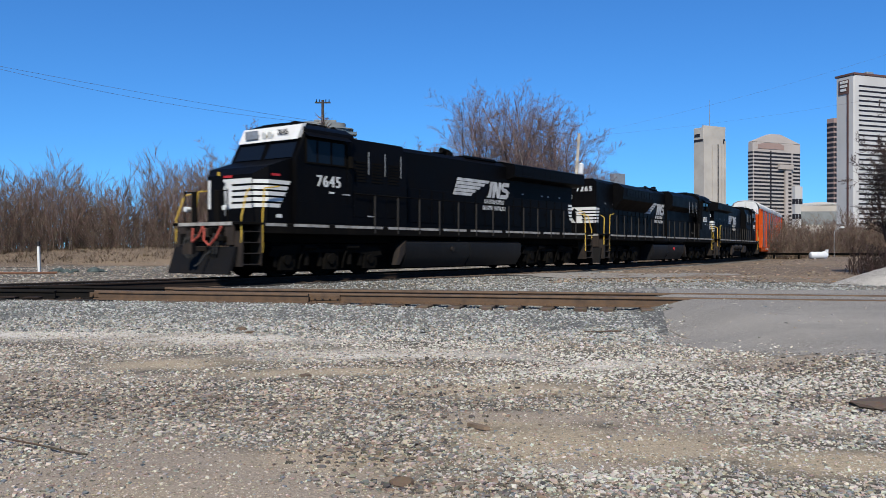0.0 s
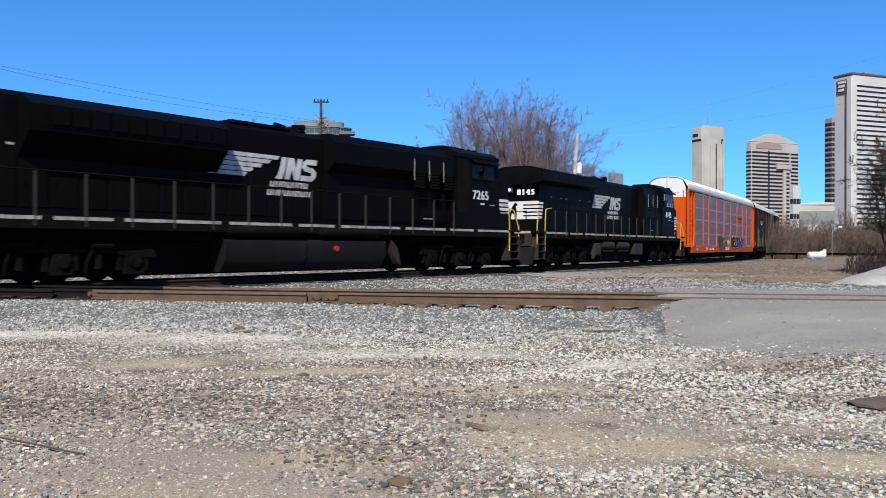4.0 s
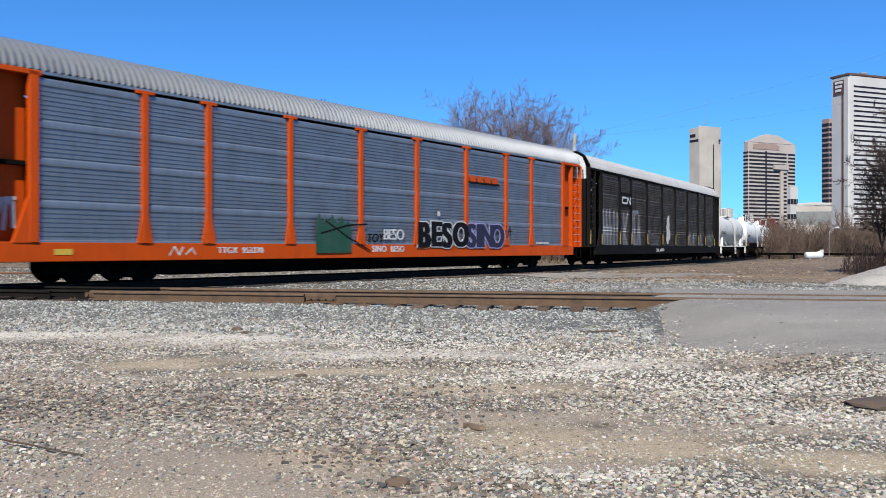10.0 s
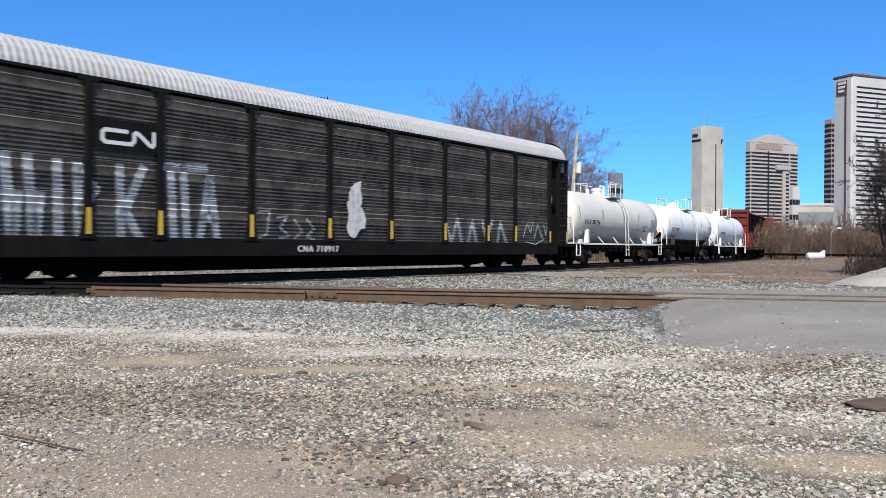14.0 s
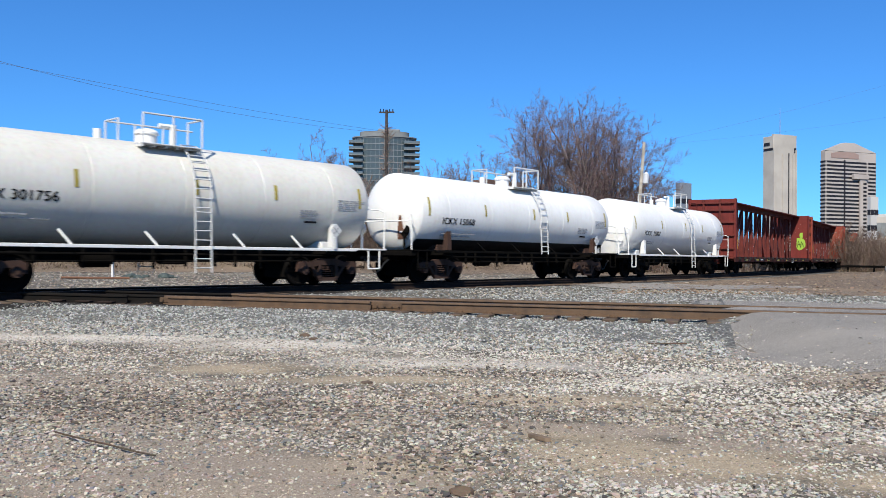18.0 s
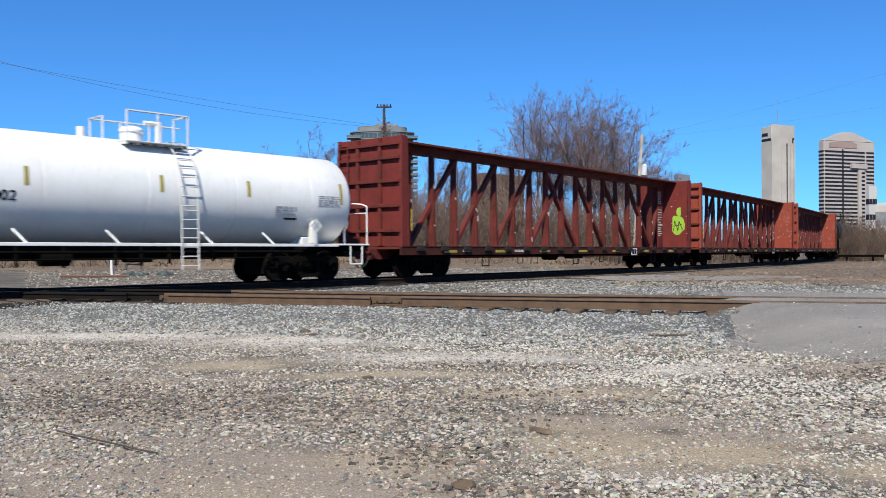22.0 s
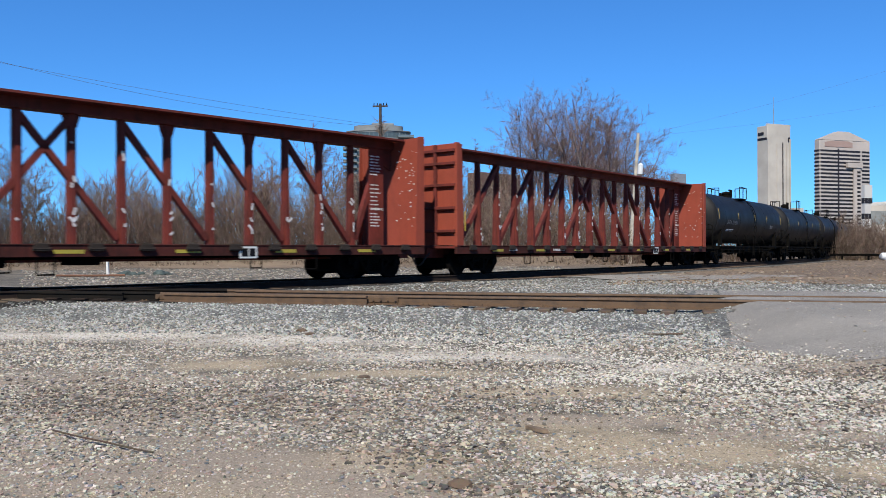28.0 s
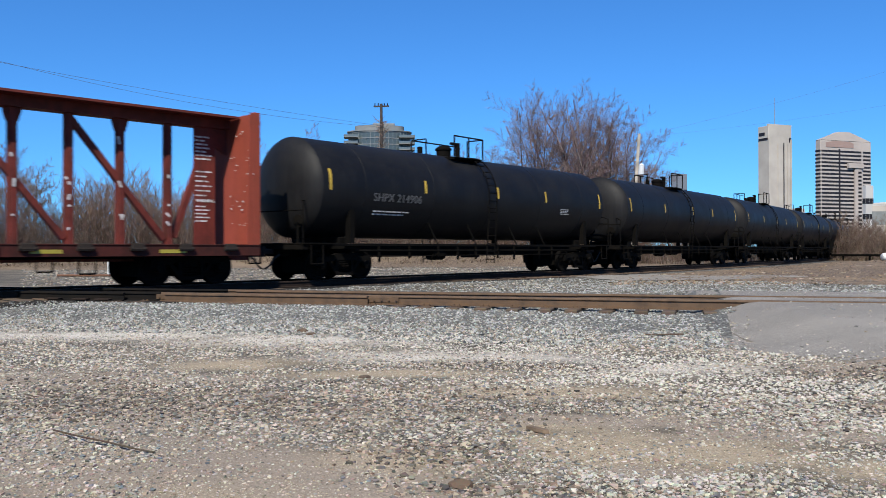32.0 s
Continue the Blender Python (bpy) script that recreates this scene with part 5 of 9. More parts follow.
# ---- centre-beam flat cars ----
def centerbeam(s0, s1, label, seed):
    L = s1 - s0
    h = L / 2 - 0.72
    car = rolling("centerbeam_flat_car", label, "flat car", s0, s1, L - 4.6)
    hw = 1.45
    end_red = "cb_deep" if seed == 1 else "cb_end"
    zd = 1.05
    dk = Bld().box(-h, h, -hw + 0.1, hw - 0.1, zd - 0.10, zd - 0.02).box(-h - 0.3, h + 0.3, -0.35, 0.35, 0.62, zd - 0.1)
    part("deck", dk, "cb_red", car)
    for sg in (1, -1):
        e = Bld().box(-h, h, sg * (hw - 0.10), sg * hw, zd - 0.30, zd - 0.02, 0.01).box(-h, h, sg * (hw - 0.14), sg * (hw + 0.02), zd - 0.03, zd + 0.0, 0.006)
        part("side_sill", e, "cb_sill", car, "grimy dark red side sill")
        w = Bld().box(-0.16, 0.16, sg * (hw - 0.02), sg * (hw + 0.08), zd - 0.17, zd + 0.02, 0.02).tube((-0.19, sg * (hw + 0.04), zd - 0.11), (0.19, sg * (hw + 0.04), zd - 0.11), 0.05, n=8).mesh("strap_winch", M["truck_brown"], 35)
        for k in range(18):
            part("strap_winch", w, "truck_brown", car).location.x = h - 0.9 - k * (2 * h - 1.8) / 17
        rf = Bld().box(-0.35, 0.35, sg * (hw + 0.002), sg * (hw + 0.008), zd - 0.22, zd - 0.13).mesh("reflective_strip", M["reflector"])
        for k in range(7):
            part("reflective_strip", rf, "reflector", car).location.x = h - 2.5 - k * (2 * h - 5) / 6
        for x in (h - 4.6, 0.5, -h + 4.6):
            st = Bld().pipe([(x - 0.2, sg * (hw - 0.05), zd - 0.25), (x - 0.2, sg * (hw - 0.05), 0.35), (x + 0.2, sg * (hw - 0.05), 0.35), (x + 0.2, sg * (hw - 0.05), zd - 0.25)], 0.02)
            part("step", st, "under", car)
    zt = 4.57
    # top chord, posts in pairs of tapering plates, and diagonals that rise to the middle
    chord = [(-0.73, zt), (0.73, zt), (0.73, zt - 0.06), (0.65, zt - 0.06), (0.65, zt - 0.05), (0.2, zt - 0.05), (0.2, zt - 0.3), (-0.2, zt - 0.3), (-0.2, zt - 0.05), (-0.65, zt - 0.05), (-0.65, zt - 0.06), (-0.73, zt - 0.06)]
    part("top_chord", Bld().prism(chord, -h + 0.2, h - 0.2), "cb_red", car, "wide top chord")
    n = 16
    xs = [h - 1.95 - k * (2 * h - 3.9) / (n - 1) for k in range(n)]
    for k, x in enumerate(xs):
        p = Bld().prism([(-0.17, zd - 0.02), (0.17, zd - 0.02), (0.08, zt - 0.25), (-0.08, zt - 0.25)], x - 0.06, x + 0.06)
        p.box(x - 0.105, x + 0.105, -0.07, 0.07, zd, zt - 0.05, 0.01)
        p.prism([(x - 0.30, zt - 0.05), (x + 0.30, zt - 0.05), (x + 0.14, zt - 0.62), (x - 0.14, zt - 0.62)] if k % 2 == 0 else [(x - 0.1, zt - 0.05), (x + 0.1, zt - 0.05), (x + 0.1, zt - 0.3), (x - 0.1, zt - 0.3)], -0.03, 0.03, "y")
        part("post", p, "cb_red", car)
    half = n // 2
    for k in range(0, half, 2):
        for d in (1, -1):
            i0, i1 = (k, min(k + 2, half)) if d > 0 else (n - 1 - k, max(n - 1 - k - 2, half - 1))
            a, b_ = Vector((xs[i0] - d * 0.12, 0, zd + 0.15)), Vector((xs[i1] + d * 0.05, 0, zt - 0.42))
            w = (b_ - a).normalized()
            q = Vector((-w.z, 0, w.x)) * 0.075
            p = Bld()
            p.prism([((a + q).x, (a + q).z), ((b_ + q).x, (b_ + q).z), ((b_ - q).x, (b_ - q).z), ((a - q).x, (a - q).z)], -0.09, 0.09, "y")
            part("diagonal_brace", p, "cb_red", car)
    for d in (1, -1):
        # end diagonal falling from the bulkhead's head, and the deep bulkhead itself
        a, b_ = Vector((d * (h - 0.75), 0, zt - 0.5)), Vector((xs[0] * d + d * 0.15, 0, zd + 0.2))
        w = (b_ - a).normalized()
        q = Vector((-w.z, 0, w.x)) * 0.075
        part("diagonal_brace", Bld().prism([((a + q).x, (a + q).z), ((b_ + q).x, (b_ + q).z), ((b_ - q).x, (b_ - q).z), ((a - q).x, (a - q).z)], -0.09, 0.09, "y"), "cb_red", car)
        bulk = part("bulkhead", Bld().box(d * (h - 0.16), d * (h - 0.06), -hw, hw, zd, zt + 0.02, 0.01), end_red, car, "faded red end bulkhead")
        for sg in (1, -1):
            part("side_plate", Bld().prism([(d * (h - 0.06), zd - 0.02), (d * (h - 0.40), zd - 0.02), (d * (h - 0.30), zt), (d * (h - 0.06), zt)], sg * (hw - 0.03), sg * (hw + 0.004), "y"), end_red, bulk)
            part("corner_post", Bld().box(d * (h - 0.2), d * (h + 0.004), sg * (hw - 0.12), sg * (hw + 0.008), zd - 0.05, zt + 0.04, 0.012), end_red, bulk)
        for z in (1.55, 2.35, 3.15, 3.9, 4.35):
            rib = Bld().box(d * (h - 0.07), d * (h + 0.06), -hw + 0.06, hw - 0.06, z - 0.05, z + 0.05, 0.008)
            part("rib", rib, end_red if d < 0 else "cb_red", bulk)
        for y in (-0.5, 0.5):
            rib = Bld().box(d * (h - 0.07), d * (h + 0.04), y - 0.06, y + 0.06, zd, zt, 0.008)
            part("rib", rib, end_red if d < 0 else "cb_red", bulk)
        ld = ladder(Bld(), (d * (h + 0.08), -1.1, zd), (d * (h + 0.08), -1.1, zt), 0.40, (0, 1, 0), 10)
        part("ladder", ld, end_red, bulk)
        gs = Bld().prism([(d * (h - 0.2), zt - 0.06), (d * (h - 1.15), zt - 0.06), (d * (h - 0.95), zt - 0.6), (d * (h - 0.2), zt - 1.0)], -0.05, 0.05, "y")
        part("gusset", gs, "cb_red", car)
        dp = Bld().box(d * (h - 1.25), d * (h - 0.62), 0.10, 0.13, zd, zt - 0.2)
        plate = part("end_plate", dp, "cb_red", car, "end plate with white warning stencils")
        if d < 0:
            bars("stencil", plate, d * (h - 1.2), zt - 0.55, 0.132, 7, "graf_white", wide=0.46, high=0.045, gap=0.10, seed=seed + 9)
            bars("stencil", plate, d * (h - 1.2), zt - 1.5, 0.132, 6, "graf_white", wide=0.46, high=0.04, gap=0.13, seed=seed + 19)
            lettering("stencil", plate, "WARNING", 0.115, d * (h - 1.2), zt - 2.35, 0.132, "graf_white", bold=0.006)
            bars("stencil", plate, d * (h - 1.2), zt - 2.45, 0.132, 5, "graf_white", wide=0.46, high=0.04, gap=0.10, seed=seed + 29)
        freight_truck(car, d * (h - 1.85))
        coupler(car, d * L / 2)
    part("yellow_sign", Bld().box(h - 0.50, h - 0.45, hw + 0.002, hw + 0.012, 1.55, 2.25), "yellow", car, "yellow strip on the bulkhead edge")
    part("brake_gear", Bld().pipe([(-h + 2, 0.6, 0.72), (h - 2, 0.6, 0.72)], 0.03).box(-1.0, -0.2, 0.4, 0.9, 0.55, 0.85, 0.03).tube((1.2, 0.8, 0.68), (2.0, 0.8, 0.68), 0.18, n=12), "under", car)
    return car


# ---- locomotives ----
def loco_truck(parent, x, d):
    """A three-axle truck."""
    if "loco" not in FRAME_MESH:
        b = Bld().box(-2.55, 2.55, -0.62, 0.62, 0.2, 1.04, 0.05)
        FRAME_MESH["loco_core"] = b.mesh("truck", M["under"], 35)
        f = Bld()
        f.prism([(-2.5, 0.66), (-2.35, 0.92), (-1.3, 0.98), (-0.9, 0.84), (0.9, 0.84), (1.3, 0.98), (2.35, 0.92), (2.5, 0.66), (2.2, 0.62), (1.2, 0.74), (-1.2, 0.74), (-2.2, 0.62)], 1.02, 1.18, "y")
        for k in (-1.85, 0, 1.85):
            f.prism([(k - 0.28, 0.22), (k + 0.28, 0.22), (k + 0.2, 0.72), (k - 0.2, 0.72)], 1.05, 1.22, "y")
            f.tube((k, 1.2, 0.53), (k, 1.28, 0.53), 0.15, n=14)
            f.box(k - 0.42, k - 0.30, 1.02, 1.16, 0.3, 0.85, 0.01).box(k + 0.30, k + 0.42, 1.02, 1.16, 0.3, 0.85, 0.01)
        for k in (-0.95, 0.95):
            f.tube((k, 1.1, 0.35), (k, 1.1, 0.8), 0.1, n=10)
            f.tube((k - 0.3, 1.22, 0.92), (k + 0.25, 1.22, 0.92), 0.085, n=10)
            f.pipe([(k + 0.2, 1.22, 0.85), (k + 0.35, 1.2, 0.5), (k + 0.35, 1.15, 0.25)], 0.03)
        FRAME_MESH["loco"] = f.mesh("side_frame", M["under"], 35)
    t = part("truck", FRAME_MESH["loco_core"], "under", parent)
    t.location = (x, 0, 0)
    part("side_frame", FRAME_MESH["loco"], "truck_brown", t)
    o = part("side_frame", FRAME_MESH["loco"], "truck_brown", t)
    o.matrix_basis = Matrix.Rotation(math.pi, 4, "Z")
    for k in (-1.85, 0, 1.85):
        wheelset(t, k, 0.533)
    return t


def locomotive(s0, s1, label, number, forward, ge, white_brow, seed, emblem_x):
    """A six-axle diesel. Built with its cab towards +x, mirrored when the long hood leads. ge: the make with flat radiator wings."""
    L = s1 - s0
    h = L / 2
    d = 1 if forward else -1
    car = rolling("locomotive", label, "locomotive", s0, s1, L - 9.2)
    new_b = lambda: Bld(d)

    def row(name, b, material, xs, parent=car, label_=""):
        """The same small part at several places along the body."""
        me = b.mesh(name, M[material], 35)
        for x in xs:
            o = part(name, me, material, parent, label_)
            o.location.x = d * x

    Y = 1.50
    zf = 1.62
    xf = h - 0.65                      # outer edge of the end platforms
    if ge:
        xc0, xc1, xn = h - 5.33, h - 2.85, h - 1.55
    else:
        xc0, xc1, xn = h - 5.1, h - 2.25, h - 0.98
    tail = 1.85 if seed == 1 else 2.06
    xr0 = -(h - tail) if ge else -(h - 1.1)   # end of the long hood
    xr1 = -3.9 if ge else -3.3                # inner end of the radiators
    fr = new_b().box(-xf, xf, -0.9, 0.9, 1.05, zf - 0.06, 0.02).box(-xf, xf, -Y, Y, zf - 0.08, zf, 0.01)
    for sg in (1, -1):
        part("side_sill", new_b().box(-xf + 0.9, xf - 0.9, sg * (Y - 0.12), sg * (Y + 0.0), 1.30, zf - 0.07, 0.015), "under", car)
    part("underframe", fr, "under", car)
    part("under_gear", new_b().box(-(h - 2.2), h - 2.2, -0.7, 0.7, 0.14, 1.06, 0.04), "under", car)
    x, k = -xf + 0.95, 0
    while x < xf - 1.0:
        x1 = min(x + (2.3, 1.5, 2.9)[k % 3], xf - 0.95)
        part("sill_stripe", new_b().box(x, x1, Y + 0.004, Y + 0.010, zf - 0.105, zf - 0.02), "sill_white", car, "worn white stripe on the walkway edge")
        x, k = x1 + 0.3, k + 1
    # fuel tank and reservoirs
    if seed == 3:
        tk = new_b().box(-3.4, 1.2, -1.2, 1.2, 0.22, 1.3, 0.05)
        part("fuel_tank", tk, "under", car)
        part("equipment_box", new_b().box(1.5, 2.9, 1.0, 1.46, 0.50, 1.14, 0.05).box(2.0, 2.2, 1.1, 1.3, 1.14, 1.22), "truck_brown", car)
        part("equipment_box", new_b().box(-4.35, -3.55, 1.0, 1.46, 0.50, 1.14, 0.05).prism([(-4.35, 1.1), (-4.5, 0.35), (-4.4, 0.35), (-4.2, 0.6)], 1.3, 1.44, "y"), "truck_brown", car)
        for a in (-2.45, -0.2):
            part("air_reservoir", new_b().lathe([(-0.9, 0.05), (-0.85, 0.17), (-0.72, 0.22), (0.72, 0.22), (0.85, 0.17), (0.9, 0.05)], 18, "x", (a, 1.3, 1.02)), "truck_brown", car)
            part("reservoir_bracket", new_b().pipe([(a - 0.75, 1.42, 0.72), (a + 0.75, 1.42, 0.72)], 0.03).pipe([(a - 0.6, 1.4, 0.72), (a - 0.7, 1.4, 1.0)], 0.03).pipe([(a + 0.6, 1.4, 0.72), (a + 0.68, 1.4, 0.95)], 0.03), "truck_brown", car)
    else:
        prof = [(-1.46, 0.62), (-1.46, 1.08), (-1.3, 1.16), (1.3, 1.16), (1.46, 1.08), (1.46, 0.62), (1.2, 0.20), (-1.2, 0.20)]
        part("fuel_tank", new_b().prism(prof, -4.2 if ge else -3.4, -0.35), "tank_black", car)
        part("fuel_tank", new_b().prism(prof, -0.28, 3.65 if ge else 3.3), "tank_black", car)
        if not ge:
            for a in (-1.9, 1.6):
                part("air_reservoir", new_b().lathe([(-1.5, 0.05), (-1.45, 0.12), (-1.35, 0.16), (1.35, 0.16), (1.45, 0.12), (1.5, 0.05)], 18, "x", (a, 1.40, 1.36)), "under", car)
        part("filler_cap", new_b().tube((0.9, 1.465, 0.85), (0.9, 1.53, 0.85), 0.09, n=14), "red" if seed == 2 else "truck_brown", car)
        part("vent_pipe", new_b().tube((0.4, 1.40, 1.15), (0.4, 1.40, 1.30), 0.06, n=10), "under", car)
        part("tank_end", new_b().prism([(3.62, 1.16), (3.95, 0.9), (4.15, 0.3), (4.0, 0.3), (3.7, 0.7)], 1.2, 1.42, "y"), "truck_brown", car)
    for x in (-(L - 9.2) / 2, (L - 9.2) / 2):
        loco_truck(car, x, d)
    # long hood
    hw, zh = 0.92, 4.50
    hood_ob = part("long_hood", new_b().prism([(-hw, zf), (hw, zf), (hw, zh - 0.16), (hw - 0.2, zh), (-hw + 0.2, zh), (-hw, zh - 0.16)], xr0, xc0 + 0.02), "black", car)
    n_doors = int((xc0 - 2.9 - xr0 - 0.5) / 0.74)
    row("hood_door", new_b().box(0, 0.64, hw + 0.002, hw + 0.022, zf + 0.2, 3.05, 0.008).box(0.05, 0.09, hw + 0.02, hw + 0.045, 2.3, 2.46), "black", [xr0 + 0.4 + 0.74 * k for k in range(n_doors)], hood_ob)
    row("latch", new_b().box(0, 0.16, hw + 0.004, hw + 0.012, 3.22, 3.28), "grey_ink", [xr0 + 1.2, xr0 + 2.3, xr0 + 2.9, xr0 + 4.6, xr0 + 5.8], hood_ob)
    # full-width cabinets behind the cab
    xe = xc0 - (2.9 if ge else 6.5)
    eqo = part("equipment_cabinet", new_b().prism([(-1.40, zf), (1.40, zf), (1.40, 3.75), (1.22, zh - 0.05), (0.9, zh + 0.02), (-0.9, zh + 0.02), (-1.22, zh - 0.05), (-1.40, 3.75)] if ge else [(-1.05, zf), (1.05, zf), (1.05, 3.3), (1.40, 3.6), (1.40, 4.25), (1.1, zh + 0.04), (-1.1, zh + 0.04), (-1.40, 4.25), (-1.40, 3.6), (-1.05, 3.3)], xe, xc0 + 0.02), "black", car)
    for x in [xc0 - 0.75 - 0.85 * k for k in range(3)]:
        lv = new_b()
        for k in range(7):
            lv.box(x, x + 0.55, 1.402, 1.418, 3.05 + k * 0.10, 3.11 + k * 0.10)
        part("louvre", lv, "under", eqo)
        part("access_panel", new_b().box(x, x + 0.62, 1.402 if ge else 1.052, 1.414 if ge else 1.064, 1.9, 2.75, 0.006), "black", eqo)
        part("grab_iron", new_b().pipe([(x - 0.08, 1.44, 3.3), (x - 0.08, 1.44, 4.05)], 0.014), "steel_grey", eqo)
    # roof: hatches, exhaust, fans
    part("roof_hatch", new_b().box(xr1 + 0.6, xr1 + 2.9, -0.8, 0.8, zh - 0.03, zh + 0.1, 0.04), "black", car)
    part("exhaust_stack", new_b().box(xr1 + 3.3, xr1 + 4.1, -0.22, 0.22, zh - 0.02, zh + 0.16, 0.03), "under", car)
    if not ge:
        for x in (xr1 - 1.4, xr1 - 3.0, xr1 - 4.6):
            part("fan", new_b().tube((x, 0, 4.34), (x, 0, 4.52), 0.62, n=22), "under", car)
    # radiators: a flat slab over the hood, or flared sides
    if ge:
        wing = new_b().prism([(-hw, 3.80), (hw, 3.80), (1.32, 3.90), (1.35, 3.93), (1.35, 4.41), (1.32, 4.44), (0.58, 4.60), (-0.58, 4.60), (-1.32, 4.44), (-1.35, 4.41), (-1.35, 3.93), (-1.32, 3.90)], -(h - tail + 0.50), xr1)
    else:
        wing = new_b().prism([(-hw, 2.95), (hw, 2.95), (1.46, 3.55), (1.52, 4.15), (1.15, 4.40), (-1.15, 4.40), (-1.52, 4.15), (-1.46, 3.55)], -(h - 3.65), xr1)
    wing_ob = part("radiator", wing, "black", car, "overhanging black radiator housing")
    row("radiator_grille", new_b().box(0, 0.42, 1.515 if not ge else 1.345, 1.53 if not ge else 1.355, 4.0 if ge else 3.72, 4.36 if ge else 4.12), "black", [xr1 - 0.55 - 0.5 * k for k in range(9 if ge else 10)], wing_ob)
    # nose and cab
    zn0, zn1 = (3.14, 3.62) if ge else (3.60, 3.64)
    nose = new_b()
    c = 0.34
    for (a, b_, w) in ((xc1 - 0.1, xn - c, 1.30),):
        nose.prism([(a, zf), (b_, zf), (b_, zn0 + (zn1 - zn0) * 0.3), (a, zn1)], -w, w, "y")
    zq = zn0 + (zn1 - zn0) * 0.3
    vs = [(xn - c, -1.30, zf), (xn, -1.0, zf), (xn, 1.0, zf), (xn - c, 1.30, zf), (xn - c, -1.30, zq), (xn, -1.0, zn0 - 0.1), (xn, 1.0, zn0 - 0.1), (xn - c, 1.30, zq)]
    nose.add(vs, [(3, 2, 1, 0), (4, 5, 6, 7), (0, 1, 5, 4), (1, 2, 6, 5), (2, 3, 7, 6), (3, 0, 4, 7)])
    nose_ob = part("nose", nose, "black", car, smooth=20)
    part("nose_door", new_b().box(xn - 0.02, xn + 0.018, -0.85, -0.28, zf + 0.05, zn0 - 0.14, 0.006), "black", nose_ob)
    part("nose_light", new_b().box(xn - 0.01, xn + 0.02, -0.52, -0.44, zn0 - 0.10, zn0 + 0.02) if forward else new_b().box(xn - 0.01, xn + 0.01, -0.5, -0.45, 2.96, 3.0), "yellow", nose_ob)
    part("nose_grab", new_b().pipe([(xn + 0.04, -0.15, zf + 0.2), (xn + 0.04, -0.15, zn0 - 0.3)], 0.014), "steel_grey", nose_ob)
    zr = 4.52
    if ge:
        side = [(xc0, zf), (xc1, zf), (xc1, 3.60), (xc1 - 0.36, 4.30), (xc1 - 0.55, zr - 0.12), (xc0, zr - 0.12)]
    else:
        side = [(xc0, zf), (xc1, zf), (xc1, 3.62), (xc1 - 0.06, 4.25), (xc1 - 0.12, zr - 0.12), (xc0, zr - 0.12)]
    cab = part("cab", new_b().prism(side, -1.47, 1.47, "y"), "black", car)
    xro = xc1 - (0.42 if ge else 0.02)
    part("cab_roof", new_b().prism([(-1.5, zr - 0.15), (1.5, zr - 0.15), (1.46, zr - 0.02), (1.15, zr + 0.16), (0.4, zr + 0.24), (-0.4, zr + 0.24), (-1.15, zr + 0.16), (-1.46, zr - 0.02)], xc0 - 0.05, xro), "black", cab)
    if ge:
        bp = [(xc1 - 0.33, 4.22), (xc1 - 0.16, 4.18), (xc1 - 0.40, 4.66), (xc1 - 0.56, 4.70)]
    else:
        bp = [(xc1 - 0.10, 4.18), (xc1 + 0.05, 4.18), (xc1 + 0.02, 4.52), (xc1 - 0.12, 4.55)]
    brow = part("number_board", new_b().prism(bp, -1.32, 1.32, "y"), "white" if white_brow else "black", cab, "white brow with number boards and headlights" if white_brow else "black brow over the windshield")
    for sg in (1, -1):
        part("headlight", new_b().tube((bp[1][0] + 0.0, sg * 0.13, bp[1][1] + 0.2), (bp[1][0] - 0.24, sg * 0.13, bp[1][1] + 0.26), 0.105, n=14), "lamp_glass", brow)
        dz, dx = (0.62, -0.29) if ge else (0.48, -0.04)
        part("windshield", new_b().prism([(xc1 - 0.02, 3.62), (xc1 + 0.02, 3.62), (xc1 + dx + 0.02, 3.62 + dz - 0.06), (xc1 + dx - 0.02, 3.62 + dz - 0.06)], sg * 0.10, sg * 1.28, "y"), "glass", cab)
        for y in (0.07, 1.30):
            part("window_frame", new_b().prism([(xc1 - 0.02, 3.58), (xc1 + 0.035, 3.58), (xc1 + dx + 0.035, 3.62 + dz), (xc1 + dx - 0.02, 3.62 + dz)], sg * (y - 0.025), sg * (y + 0.025), "y"), "black", cab)
    wz0, wz1 = (3.50, 4.18) if ge else (3.60, 4.12)
    wx = [xc0 + 0.35, xc0 + 1.0, xc0 + 1.62, xc0 + 2.1] if ge else [xc0 + 0.95, xc0 + 1.72, xc0 + 2.5]
    for a, b_ in zip(wx, wx[1:]):
        part("side_window", new_b().box(a + 0.03, b_ - 0.03, 1.472, 1.482, wz0, wz1), "glass", cab)
    sf = new_b().box(wx[0] - 0.03, wx[-1] + 0.03, 1.475, 1.50, wz1, wz1 + 0.05).box(wx[0] - 0.03, wx[-1] + 0.03, 1.475, 1.50, wz0 - 0.05, wz0)
    for x in wx:
        sf.box(x - 0.028, x + 0.028, 1.475, 1.50, wz0 - 0.02, wz1 + 0.02)
    part("window_frame", sf, "steel_grey" if seed == 3 else "under", cab)
    part("mirror", new_b().box(wx[1] - 0.1 if not ge else wx[0] - 0.22, wx[1] + 0.02 if not ge else wx[0] - 0.1, 1.50, 1.66, wz0 - 0.08, wz0 + 0.3, 0.02), "under", cab)
    part("visor", new_b().prism([(1.47, wz1 + 0.22), (1.49, wz1 + 0.22), (1.72, wz1 + 0.06), (1.70, wz1 + 0.05)], wx[0] - 0.1, wx[-1] + 0.1), "black", cab)
    part("cab_door", new_b().box(xc0 + 0.02, xc0 + (0.26 if ge else 0.72), 1.472, 1.488, zf + 0.6, 4.2, 0.004), "black" if ge else "under", cab)
